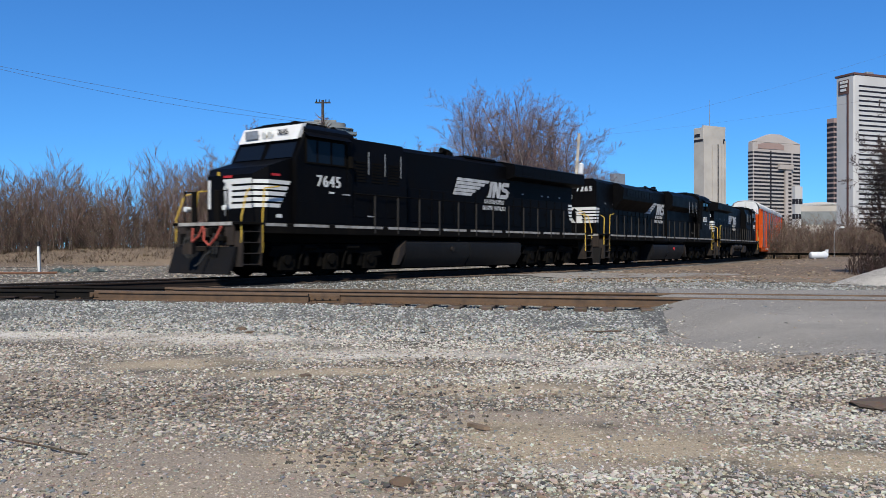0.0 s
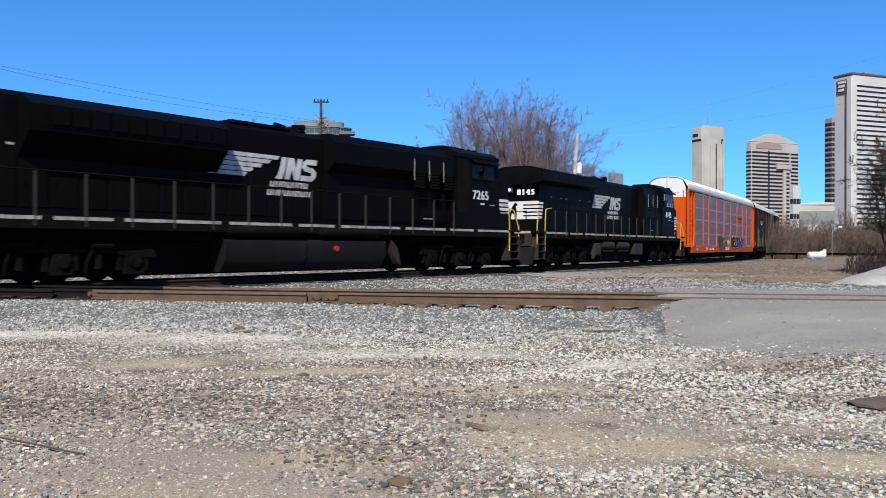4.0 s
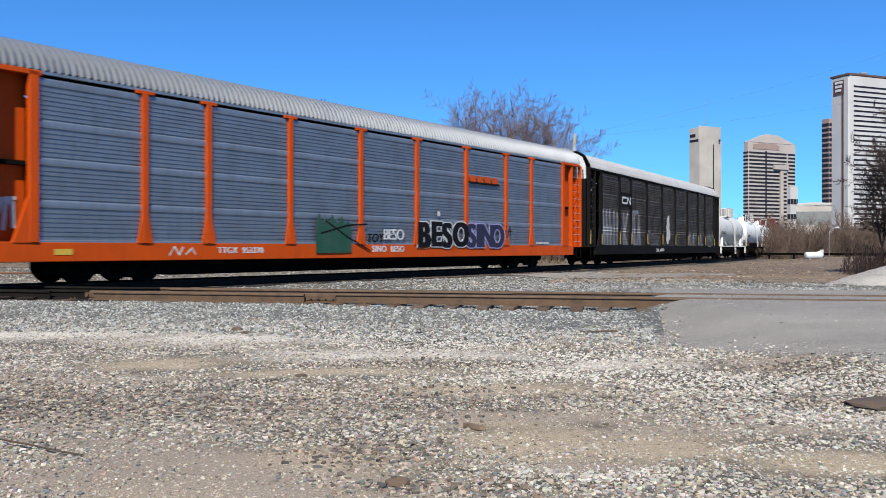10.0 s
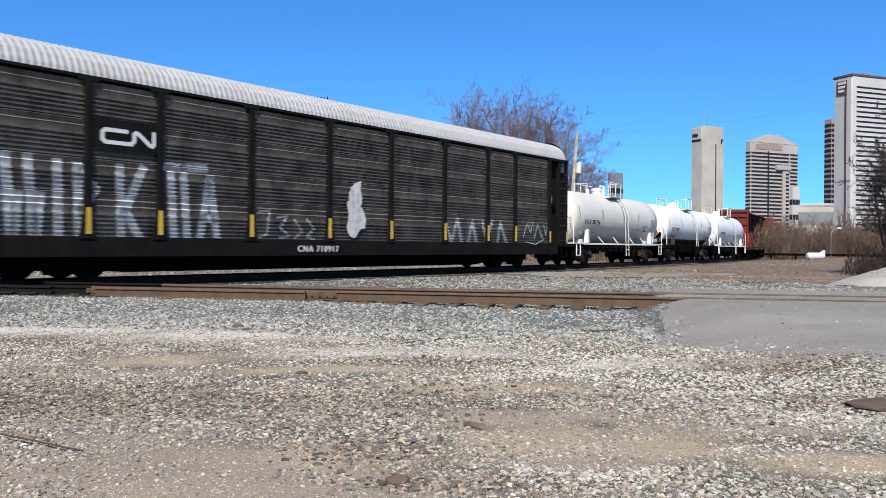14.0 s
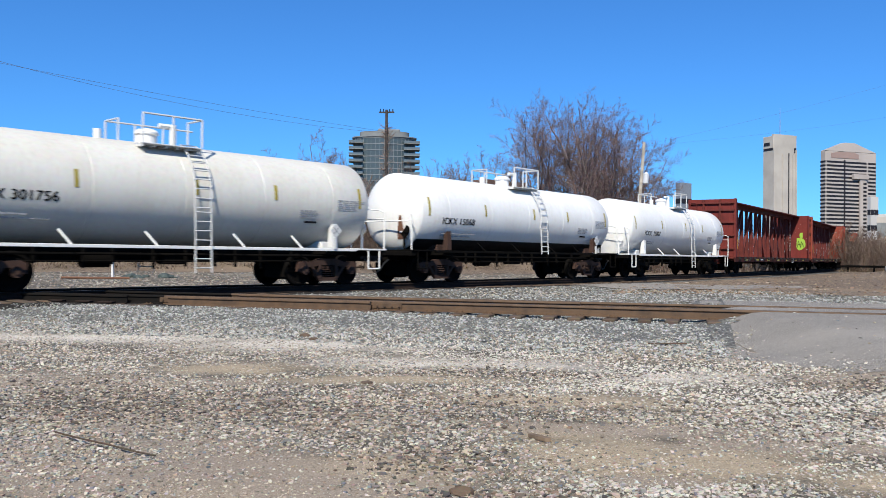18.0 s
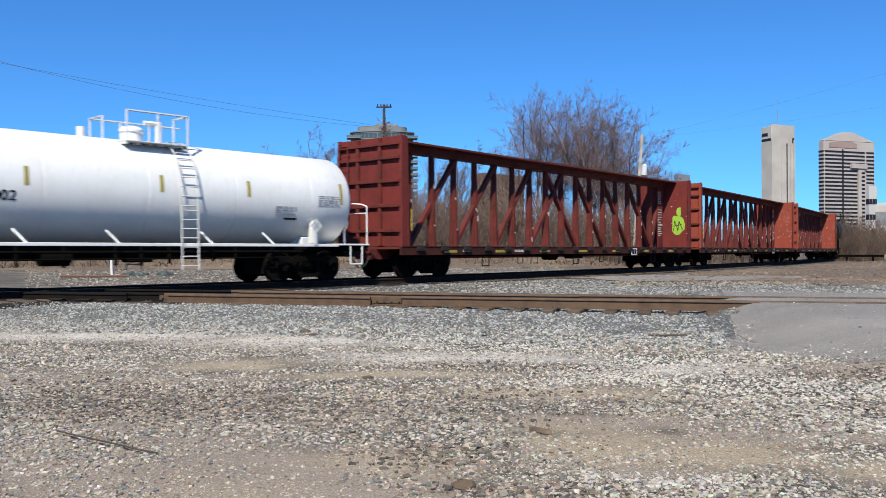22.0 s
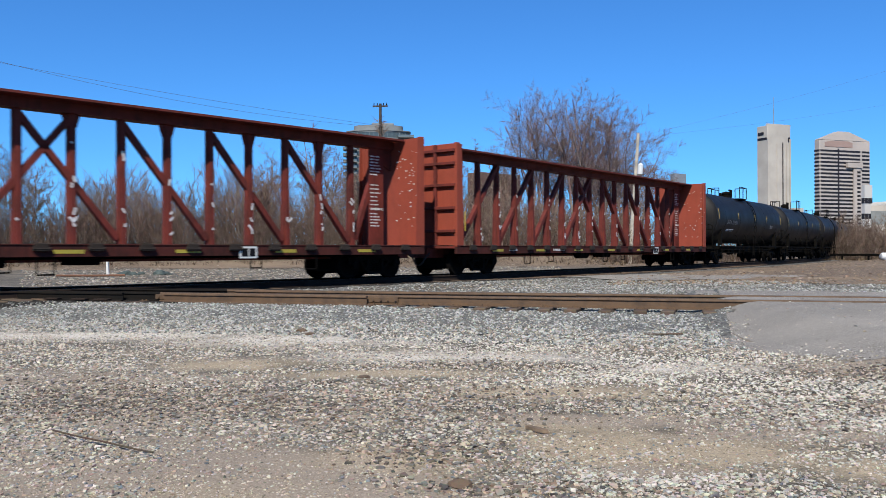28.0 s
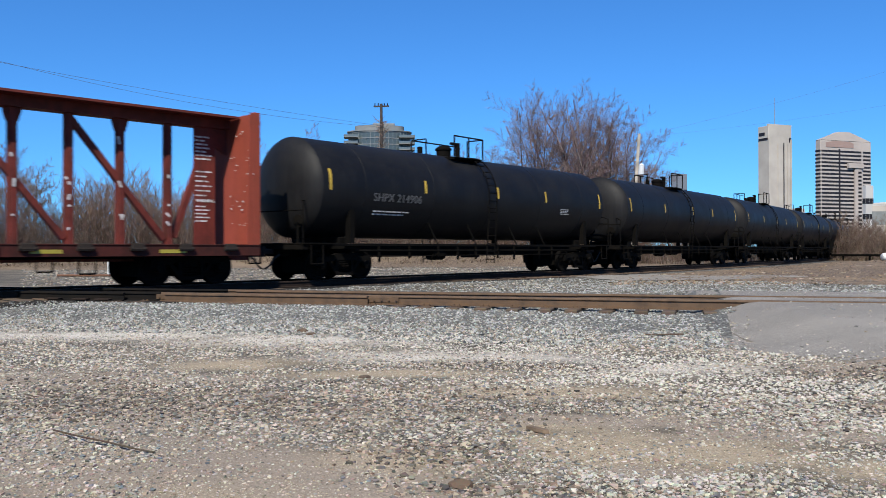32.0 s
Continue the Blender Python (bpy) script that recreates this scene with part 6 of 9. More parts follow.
    part("cab_panel", new_b().box(xc0 + 0.1, xn - 0.4 if not ge else xc1 - 0.1, 1.472, 1.480, zf + 0.04, 2.28, 0.003), "black", cab)
    part("horn", new_b().tube((xr1 + 3.4, 0.3, zh + 0.24), (xr1 + 3.9, 0.3, zh + 0.24), 0.05, 0.11, n=10).tube((xr1 + 3.4, 0.0, zh + 0.24), (xr1 + 2.95, 0.0, zh + 0.24), 0.05, 0.11, n=10).box(xr1 + 3.2, xr1 + 3.6, -0.1, 0.4, zh, zh + 0.2, 0.02), "under", car)
    part("roof_unit", new_b().box(xc0 + 0.25, xc0 + 1.5, -0.55, 0.55, zr + 0.15, zr + 0.36, 0.06), "black", cab)
    row("aerial", new_b().box(0, 0.14, 0.75, 0.95, zr + 0.1, zr + 0.27, 0.02), "under", [xc0 + 0.2 + k * 0.42 for k in range(5)], cab)
    # white panels with stripes on the nose and on the hood's end
    for (xa, yw, z0, z1, fac) in ((xn, 0.99, 2.05, 2.92, 1), (xr0, hw, 2.20, 3.02, -1)):
        xx = xa + fac * 0.004
        pn = part("white_panel", new_b().box(xx, xx + fac * 0.006, -yw * 0.98, yw * 0.98, z0, z1), "white", car, "white end panel with black stripes")
        for k in range(4):
            z = z0 + (k + 0.75) * (z1 - z0) / 5
            part("stripe", new_b().box(xx + fac * 0.007, xx + fac * 0.011, yw * 0.12, yw * 0.985, z, z + 0.06), "black", pn)
        em = new_b()
        em.prism([(-0.62, z0 + 0.04), (-0.54, z0 + 0.04), (-0.46, z0 + 0.3), (-0.34, z0 + 0.2), (-0.28, z0 + 0.04), (-0.2, z0 + 0.04), (-0.22, z0 + 0.34), (-0.26, z1 - 0.22), (-0.14, z1 - 0.16), (-0.3, z1 - 0.04), (-0.44, z1 - 0.22), (-0.56, z0 + 0.34)], xx + fac * 0.007, xx + fac * 0.011)
        part("emblem", em, "black", pn)
        for k in range(5):
            z = z0 + k * (z1 - z0) / 5 + 0.02
            hb = (z1 - z0) / 5 - 0.06
            if fac > 0:
                a = 0.42 + k * 0.10
                part("side_stripe", new_b().prism([(xn - c, z), (xn - c - a, z), (xn - c - a - 0.06, z + hb), (xn - c, z + hb)], 1.303, 1.309, "y"), "white", car)
                q = Bld(d)
                q.add([(xn - c + 0.005, 1.305, z), (xn + 0.005, 1.005, z), (xn + 0.005, 1.005, z + hb), (xn - c + 0.005, 1.305, z + hb)], [(0, 1, 2, 3)])
                part("side_stripe", q, "white", car)
            else:
                a = 0.22 + k * 0.05
                part("side_stripe", new_b().prism([(xr0, z), (xr0 + a, z), (xr0 + a + 0.05, z + hb), (xr0, z + hb)], hw + 0.003, hw + 0.009, "y"), "white", car)
    if forward:
        part("marker_light", new_b().box(xn - 0.01, xn + 0.02, -0.25, 0.12, 2.96, 3.03), "red", nose_ob)
        part("marker_light", new_b().box(xn - c - 0.45, xn - c - 0.12, 1.302, 1.312, 3.0, 3.07), "red", nose_ob)
    else:
        lettering("end_number", car, number, 0.36, h - (tail if ge else 1.1) + 0.012, 3.32 if ge else 3.85, -0.20, "lit_board" if ge else "white", end=True, spread=1.32, bold=0.018)
        bxl = part("end_light", Bld().box(h - (tail if ge else 1.1), h - (tail - 0.10 if ge else 1.0), -0.84, -0.40, 3.44, 3.68, 0.02), "steel_grey", car)
        for y in (-0.75, -0.55):
            part("lens", Bld().tube((h - (tail - 0.09 if ge else 1.01), y, 3.56), (h - (tail - 0.115 if ge else 0.985), y, 3.56), 0.075, n=14), "lit_board" if ge else "lamp_glass", bxl)
    # platforms, steps, handrails, plow
    step_me = Bld().box(-0.3, 0.3, -0.21, 0.21, 0, 0.035, 0.004).mesh("step", M["truck_brown"])
    for fac in (1, -1):
        for sg in (1, -1):
            for k in range(4):
                o = part("step", step_me, "truck_brown", car)
                o.location = (d * fac * (xf - 0.45), sg * (Y - 0.21), 0.40 + k * 0.31)
            part("step_side", new_b().box(fac * (xf - 0.82), fac * (xf - 0.78), sg * (Y - 0.45), sg * (Y + 0.0), 0.36, zf), "truck_brown", car)
            part("step_side", new_b().prism([(fac * (xf - 0.15), zf - 0.3), (fac * (xf - 0.11), zf - 0.3), (fac * (xf - 0.02), 0.36), (fac * (xf - 0.12), 0.36)], sg * (Y - 0.45), sg * Y, "y"), "truck_brown", car)
            part("grab_rail", new_b().pipe([(fac * (xf - 0.1), sg * (Y - 0.05), 0.75), (fac * (xf - 0.1), sg * (Y - 0.05), 1.75), (fac * (xf - 0.35), sg * (Y - 0.12), 2.45), (fac * (xf - 0.75), sg * (Y - 0.45), 2.6)], 0.021), "yellow", car, "yellow step handrail")
            part("grab_rail", new_b().pipe([(fac * (xf - 0.85), sg * (Y - 0.02), 0.75), (fac * (xf - 0.85), sg * (Y - 0.02), 1.8), (fac * (xf - 0.92), sg * (Y - 0.02), 2.6), (fac * (xf - 1.5), sg * (Y - 0.02), 2.68)], 0.021), "yellow", car, "yellow step handrail")
        part("end_sill", new_b().box(fac * (xf - 0.12), fac * xf, -Y + 0.3, Y - 0.3, 0.95, zf - 0.02, 0.02), "truck_brown", car)
        part("platform_edge", new_b().box(fac * (xf - 0.02), fac * (xf + 0.03), -Y + 0.32, Y - 0.32, zf - 0.1, zf), "sill_white", car)
        for sg in (1, -1):
            er = new_b()
            for y in (sg * 0.4, sg * 0.95):
                er.tube((fac * (xf - 0.03), y, zf - 0.3), (fac * (xf - 0.03), y, 2.55), 0.022)
            er.pipe([(fac * (xf - 0.03), sg * 0.95, 2.5), (fac * (xf - 0.03), sg * 0.4, 2.5)], 0.02)
            er.box(fac * (xf - 0.05), fac * (xf - 0.01), sg * 0.42, sg * 0.62, zf, 2.5) if forward and fac > 0 else None
            part("end_railing", er, "under", car)
        part("plow", new_b().prism([(fac * (xf - 0.1), 0.92), (fac * (xf + 0.02), 0.92), (fac * (xf + 0.28), 0.16), (fac * (xf + 0.18), 0.14)], -1.35, 1.35, "y"), "steel_dark", car, "dark steel pilot plow")
        for y in (-0.75, -0.6, -0.45, 0.45, 0.6, 0.75):
            part("mu_hose", new_b().pipe([(fac * (xf + 0.02), y, 1.25), (fac * (xf + 0.14), y, 1.1), (fac * (xf + 0.18), y * 0.95, 0.72), (fac * (xf + 0.1), y * 0.8, 0.55)], 0.024, 5), "rubber", car)
        if fac > 0:
            for sg in (1, -1):
                part("ditch_light", new_b().tube((xf - 0.12, sg * 0.86, 2.02), (xf + 0.03, sg * 0.86, 2.02), 0.075, n=14), "lamp_glass", car)
        coupler(car, fac * d * h, 0.86)
    if seed == 1:
        gp = random.Random(17)
        for k in range(9):
            y, z = -0.9 + 0.22 * k, gp.uniform(0.95, 1.4)
            w, t_ = gp.uniform(0.05, 0.12), gp.uniform(0.08, 0.2)
            part("pilot_fitting", Bld().box(xf, xf + gp.uniform(0.06, 0.2), y - w, y + w, z - t_, z + t_ * 0.6, 0.02), ("under", "truck_brown")[k % 2], car)
        part("red_hose", Bld().pipe([(h - 0.55, 0.1, 1.45), (h - 0.42, 0.25, 1.1), (h - 0.4, 0.5, 0.95), (h - 0.42, 0.75, 1.15), (h - 0.55, 0.85, 1.5)], 0.03), "hose", car, "red jumper cable across the pilot")
        part("red_hose", Bld().pipe([(h - 0.55, -0.4, 1.45), (h - 0.4, -0.25, 1.05), (h - 0.42, 0.0, 1.2), (h - 0.52, 0.08, 1.5)], 0.03), "hose", car, "red jumper cable across the pilot")
        lettering("board_number", car, number, 0.24, xc1 - 0.20, 4.36, 0.42, "ink", end=True)
        part("board_lamp", new_b().box(xc1 - 0.19, xc1 - 0.15, -0.98, -0.42, 4.30, 4.56), "steel_grey", brow)
    xs, x = [], -xf + 1.9
    while x < xc0 + 0.05:
        xs.append(x)
        x += 1.22
    for sg in (1, -1):
        row("handrail_post", new_b().box(-0.022, 0.022, sg * (Y - 0.02), sg * (Y + 0.02), zf - 0.25, 2.62), "post_grey", xs)
        part("handrail", new_b().pipe([(-xf + 1.6, sg * Y, 2.64), (xc0 - 0.1, sg * Y, 2.64)], 0.02), "under", car)
    # marks on the side: number under the cab window, speed lines and a block emblem
    n0 = xc0 + 1.65 if d > 0 else -(xc0 + (0.70 if ge else 0.98))
    lettering("road_number", car, number, 0.50, n0, 2.78, 1.484, "white", spread=1.12, bold=0.014)
    part("small_mark", Bld().box(n0 - 0.78, n0 - 0.55, 1.486, 1.49, 2.58, 2.64), "white", car)
    part("small_mark", Bld().box(n0 - 1.5, n0 - 1.15, 1.486, 1.49, 2.56, 2.60), "grey_ink", car)
    ex = emblem_x
    ye = hw + 0.026
    for k in range(5):
        # speed lines that end at the curve of a dark mane
        z, tip = 2.97 + k * 0.142, (0.30, 0.36, 0.44, 0.52, 0.60)[k]
        x0, x1 = ex + 2.2 - k * 0.07, ex + 2.2 - 4.2 * tip
        part("speed_line", Bld().prism([(x0, z), (x1, z), (x1 - 0.10, z + 0.118), (x0 - 0.05, z + 0.118)], ye, ye + 0.006, "y"), "dusty_white", car)
    em = Bld().prism([(ex - 0.22, 2.97), (ex - 0.52, 2.97), (ex - 0.60, 3.20), (ex - 0.72, 3.64), (ex - 0.50, 3.64), (ex - 0.44, 3.34), (ex - 0.34, 3.10)], ye, ye + 0.006, "y")
    part("emblem", em, "dusty_white", car, "white block emblem")
    em = Bld().prism([(ex - 0.60, 2.97), (ex - 0.80, 2.97), (ex - 0.92, 3.30), (ex - 1.0, 2.97), (ex - 1.2, 2.97), (ex - 1.36, 3.64), (ex - 1.16, 3.64), (ex - 1.08, 3.34), (ex - 1.0, 3.64), (ex - 0.76, 3.64)], ye, ye + 0.006, "y")
    part("emblem", em, "dusty_white", car)
    em = Bld().prism([(ex - 1.24, 2.96), (ex - 1.74, 2.96), (ex - 1.90, 3.08), (ex - 1.93, 3.26), (ex - 1.80, 3.38), (ex - 1.54, 3.41), (ex - 1.53, 3.48), (ex - 1.94, 3.48), (ex - 1.99, 3.65), (ex - 1.54, 3.65), (ex - 1.38, 3.55), (ex - 1.33, 3.38), (ex - 1.44, 3.26), (ex - 1.71, 3.23), (ex - 1.72, 3.13), (ex - 1.28, 3.13)], ye, ye + 0.006, "y")
    part("emblem", em, "dusty_white", car)
    for z, wds in ((2.72, 7), (2.46, 8)):
        # the owner's name as slanted blocks, one for each character
        wd = Bld()
        for k in range(wds):
            a = ex - 0.02 + (0.12 if wds == 8 else 0) - k * 0.225
            wd.prism([(a, z), (a - 0.05, z), (a - 0.09, z + 0.17), (a - 0.04, z + 0.17)], ye, ye + 0.005, "y")
            wd.prism([(a - 0.12, z), (a - 0.17, z), (a - 0.21, z + 0.17), (a - 0.16, z + 0.17)], ye, ye + 0.005, "y")
            if k % 3 != 1:
                zz = z + (0.0, 0.06, 0.13)[k % 3]
                wd.prism([(a - 0.02, zz), (a - 0.15, zz), (a - 0.16, zz + 0.045), (a - 0.03, zz + 0.045)], ye, ye + 0.0055, "y")
        part("owner_lettering", wd, "dusty_white", car, "line of white slanted block lettering")
    bars("stencil", car, d * (xc0 - 1.4) + 0.6, 1.95, 1.42, 1, "grey_ink", wide=0.5, high=0.04, seed=seed)
    part("data_plate", Bld().box(d * (xn - 0.75) - 0.11, d * (xn - 0.75) + 0.11, 1.304, 1.31, 1.78, 1.88), "white", car)
    return car


# ---- the train, from the front ----
locomotive(1.0, 24.6, "black diesel locomotive with white-striped nose leading the train", "7645", True, True, True, 1, -2.1)
locomotive(24.6, 49.6, "black diesel locomotive coupled back to front behind the leader", "7265", False, False, False, 2, 1.4)
locomotive(49.6, 73.2, "black diesel locomotive with flared radiator wings, cab trailing", "8145", False, True, False, 3, 1.35)
ra1 = autorack(73.2, 102.8, "orange autorack with silver corrugated side screens and graffiti", "orange", "galv", "orange", "white", "roof_metal", 1)
ra2 = autorack(102.8, 132.0, "soot-stained dark grey autorack covered with faded graffiti", "cn_frame", "cn_panel", "cn_frame", "white", "roof_grey", 2)
tank_car(132.0, 146.65, "tank_cream", "white tank car with yellow strips, ladder and black lettering", 1.33, 2.44, "UTLX 301756", 5.15, None, True, "truck_red", 0.2, "white", True, False, seed=1)
tk2 = tank_car(146.65, 161.45, "tank_white", "white tank car with black belly and rust streaks", 1.34, 2.38, "ICKX 15068", 5.2, "tank_black", True, "truck_red", -0.2, "white", seed=2, frame_paint="under")
tank_car(161.45, 176.6, "tank_white", "white tank car with top platform and ladder", 1.34, 2.40, "ICKX  15002", 4.95, None, True, "under", -0.4, "white", seed=3)
cb1 = centerbeam(176.6, 201.1, "empty oxide-red centre-beam flat car with a lime graffito", 1)
cb2 = centerbeam(201.1, 225.6, "empty oxide-red centre-beam flat car with scuffed posts", 2)
cb3 = centerbeam(225.6, 250.2, "empty oxide-red centre-beam flat car with white stencils", 3)
for k in range(6):
    tank_car(250.2 + 18.6 * k, 268.8 + 18.6 * k, "tank_black", "black tank car with yellow reflective strips and top railing", 1.52, 2.80, "SHPX 214906" if k == 0 else "", 6.0, None, False, "under", 0.7, "under", mark_ink="grey_ink", mark_size=0.36, seed=10 + k)


def motions():
    """The train rolls by: each car on its two trucks along the line, the trucks turning with the curve, the wheels with the way."""
    times = [0.5 * k for k in range(65)]
    for car, s_mid, centres in STOCK:
        trucks = [c for c in car.children if c.name.split(".")[0] == "truck"]
        rows, turns = [], {t: [] for t in trucks}
        for t in times:
            s = s_mid - travelled(t)
            x0, y0, a0 = on_line(s - centres / 2)
            x1, y1, a1 = on_line(s + centres / 2)
            head = math.atan2(y0 - y1, x0 - x1)
            rows.append((t, pose((x0 + x1) / 2, (y0 + y1) / 2, 0, 0, 0, math.degrees(head))))
            for tr in trucks:
                a = (a0 if tr.location.x > 0 else a1) + math.pi
                da = (a - head + math.pi) % (2 * math.pi) - math.pi
                turns[tr].append((t, da))
        for tr in trucks:
            x = tr.location.x
            walk(tr, [(t, pose(x, 0, 0, 0, 0, math.degrees(da))) for t, da in turns[tr][::2]])
            for ws in tr.children:
                if ws.name.split(".")[0] != "wheelset":
                    continue
                x, r = ws.location.x, ws["radius"]
                walk(ws, [(k / 15, pose(x, 0, r, 0, math.degrees(travelled(k / 15) / r), 0)) for k in range(481)])
        walk(car, rows)


# ---- paint and marks on the cars ----
def strokes(name, parent, lines, width, y, material, label="", lift=0.004):
    """Flat painted strokes on the +y side: each line a list of (x, z)."""
    first, n = None, 0
    for pts in lines:
        b = Bld()
        for (x0, z0), (x1, z1) in zip(pts, pts[1:]):
            L = math.hypot(x1 - x0, z1 - z0) or 1e-6
            ux, uz = (x1 - x0) / L, (z1 - z0) / L
            px, pz = -uz * width / 2, ux * width / 2
            e = width * 0.3
            q = [(x0 - ux * e + px, z0 - uz * e + pz), (x1 + ux * e + px, z1 + uz * e + pz), (x1 + ux * e - px, z1 + uz * e - pz), (x0 - ux * e - px, z0 - uz * e - pz)]
            b.prism(q, y, y + lift + 0.0004 * (n % 5), "y")
            n += 1
        deep = parent.parent is not None
        ob = part("stroke" if first and not deep else name, b, material, first if first and not deep else parent, "" if first else label)
        first = first or ob
    return first


def cut(poly, z, above):
    """The part of a convex outline of (x, z) above or below a level."""
    out = []
    for (x0, z0), (x1, z1) in zip(poly, poly[1:] + poly[:1]):
        in0, in1 = (z0 >= z) == above, (z1 >= z) == above
        if in0:
            out.append((x0, z0))
        if in0 != in1 and z1 != z0:
            t = (z - z0) / (z1 - z0)
            out.append((x0 + (x1 - x0) * t, z))
    return out


def sprayed(name, parent, lines, width, screen, material, label=""):
    """Sprayed strokes that follow the ridges and grooves of a side screen."""
    first = None
    for pts in lines:
        vs, fs, seen = [], [], {}
        for (x0, z0), (x1, z1) in zip(pts, pts[1:]):
            L = math.hypot(x1 - x0, z1 - z0) or 1e-6
            ux, uz = (x1 - x0) / L, (z1 - z0) / L
            px, pz, e = -uz * width / 2, ux * width / 2, width * 0.3
            q = [(x0 - ux * e + px, z0 - uz * e + pz), (x1 + ux * e + px, z1 + uz * e + pz), (x1 + ux * e - px, z1 + uz * e - pz), (x0 - ux * e - px, z0 - uz * e - pz)]
            for (ya, za), (yb, zb) in zip(screen, screen[1:]):
                if zb <= za:
                    continue
                c = cut(cut(q, za, True), zb, False)
                if len(c) < 3:
                    continue
                f = []
                for x, z in c:
                    key = (round(x, 4), round(z, 4))
                    if key not in seen:
                        seen[key] = len(vs)
                        vs.append((x, ya + (yb - ya) * (z - za) / (zb - za) + 0.004, z))
                    if seen[key] not in f:
                        f.append(seen[key])
                if len(f) > 2:
                    n = sum(vs[f[i - 1]][0] * vs[f[i]][2] - vs[f[i]][0] * vs[f[i - 1]][2] for i in range(len(f)))
                    fs.append(tuple(f) if n < 0 else tuple(f[::-1]))
        if fs:
            ob = part("stroke" if first else name, Bld().add(vs, fs), material, first or parent, "" if first else label, smooth=20)
            first = first or ob
    return first


def blob(x0, x1, z0, z1, g, n=22, rough=0.10, square=0.75):
    """A rounded, uneven closed outline."""
    cx, cz, rx, rz = (x0 + x1) / 2, (z0 + z1) / 2, (x1 - x0) / 2, (z1 - z0) / 2
    out = []
    ph = g.uniform(0, 6)
    for i in range(n):
        a = 2 * math.pi * i / n
        k = 1 + rough * math.sin(3 * a + ph) + rough * 0.6 * math.sin(5 * a + 2 * ph)
        c, s = math.cos(a), math.sin(a)
        out.append((cx + rx * k * abs(c) ** square * (1 if c > 0 else -1), cz + rz * k * abs(s) ** square * (1 if s > 0 else -1)))
    return out


# the orange autorack: throw-up letters, a green patch with a cross, tags and stencils
gg = random.Random(77)
YS = 1.53
for k, ch in enumerate("BESO"):
    at, up = (-1.5, -2.3, -2.98, -3.66)[k], 0.94 + 0.04 * (k % 2)
    lettering("graffiti", ra1, ch, 1.26, at, up, YS - 0.012 + 0.0006 * k, "graf_white", "white outline of a bubble letter", bold=0.085, grow=0.07)
    lettering("graffiti", ra1, ch, 1.26, at, up, YS - 0.006 + 0.0003 * k, "ink", "black sprayed bubble letter", bold=0.07, grow=0.03)
for k, ch in enumerate("SINO"):
    at = (-4.60, -5.24, -5.52, -6.24)[k]
    lettering("graffiti", ra1, ch, 1.26, at, 0.95, YS - 0.011 + 0.0006 * k, "graf_lilac", "lilac outline of a bubble letter", bold=0.075, grow=0.07)
    lettering("graffiti", ra1, ch, 1.26, at, 0.95, YS - 0.005 + 0.0003 * k, "graf_purple", "dark purple sprayed bubble letter", bold=0.065, grow=0.028)
part("graffiti", Bld().lathe([(0, 0.10), (0.004, 0.10)], 16, "y", (-2.75, YS - 0.01, 2.16)), "graf_white", ra1, "small white sprayed ring")
strokes("graffiti", ra1, [[(-6.95, 1.9), (-7.05, 1.4)], [(-7.1, 1.9), (-7.35, 1.35), (-7.2, 1.6)], [(-7.45, 1.85), (-7.5, 1.3), (-7.75, 1.8), (-7.8, 1.3)], [(-6.9, 1.6), (-7.9, 1.6)]], 0.04, YS - 0.01, "ink", "thin black tag")
ragged = [(3.62, 0.72), (2.0, 0.74)] + [(2.02 + 0.145 * i, 1.62 + (0.0, 0.16, 0.05, 0.30, 0.02, 0.12, 0.34, 0.08, 0.22, 0.0, 0.38, 0.05)[i]) for i in range(12)]
part("graffiti", Bld().prism(ragged, YS - 0.012, YS - 0.008, "y"), "graf_green", ra1, "dark green painted-out patch")
strokes("graffiti", ra1, [[(3.4, 1.35), (2.2, 1.62), (1.25, 1.68)], [(3.2, 1.75), (2.2, 1.25), (1.1, 0.80)]], 0.05, YS - 0.004, "ink", "black crossed-out lines")
lettering("graffiti", ra1, "TOY", 0.42, 1.28, 1.08, YS - 0.006, "ink", "black sprayed word", slant=0.2)
lettering("graffiti", ra1, "BESO", 0.52, 0.42, 1.18, YS - 0.006, "graf_white", "white sprayed tag", spread=0.9)
lettering("graffiti", ra1, "SINO  BESO", 0.30, 0.95, 0.76, 1.495, "graf_white", "white tag on the side sill", spread=1.1)
strokes("graffiti", ra1, [[(13.35, 1.35), (13.3, 1.9), (13.15, 1.6), (13.05, 1.92)], [(13.0, 1.3), (12.95, 1.9), (12.8, 1.9), (12.78, 1.35)], [(13.3, 1.95), (12.75, 2.0)]], 0.09, 1.18, "graf_white", "faded white tag in the end recess")
lettering("car_mark", ra1, "TTGX  953270", 0.24, 7.35, 0.74, 1.493, "graf_white", spread=1.1)
strokes("graffiti", ra1, [[(8.9, 0.7), (8.75, 0.92), (8.6, 0.7), (8.5, 0.9)], [(8.4, 0.72), (8.2, 0.88), (8.1, 0.72)]], 0.04, 1.493, "graf_fade", "faded white scrawl on the side sill")
part("label", Bld().box(12.0, 11.55, 1.493, 1.498, 0.72, 0.86), "yellow", ra1, "yellow label plate on the sill")
bars("stencil", ra1, -9.9, 1.16, YS - 0.01, 1, "graf_white", wide=1.2, high=0.09, seed=6)
bars("stencil", ra1, -12.6, 3.0, 1.155, 6, "ink", wide=0.4, high=0.04, gap=0.1, seed=8)
part("label", Bld().box(-12.95, -12.7, 1.152, 1.158, 2.75, 2.83), "white", ra1)
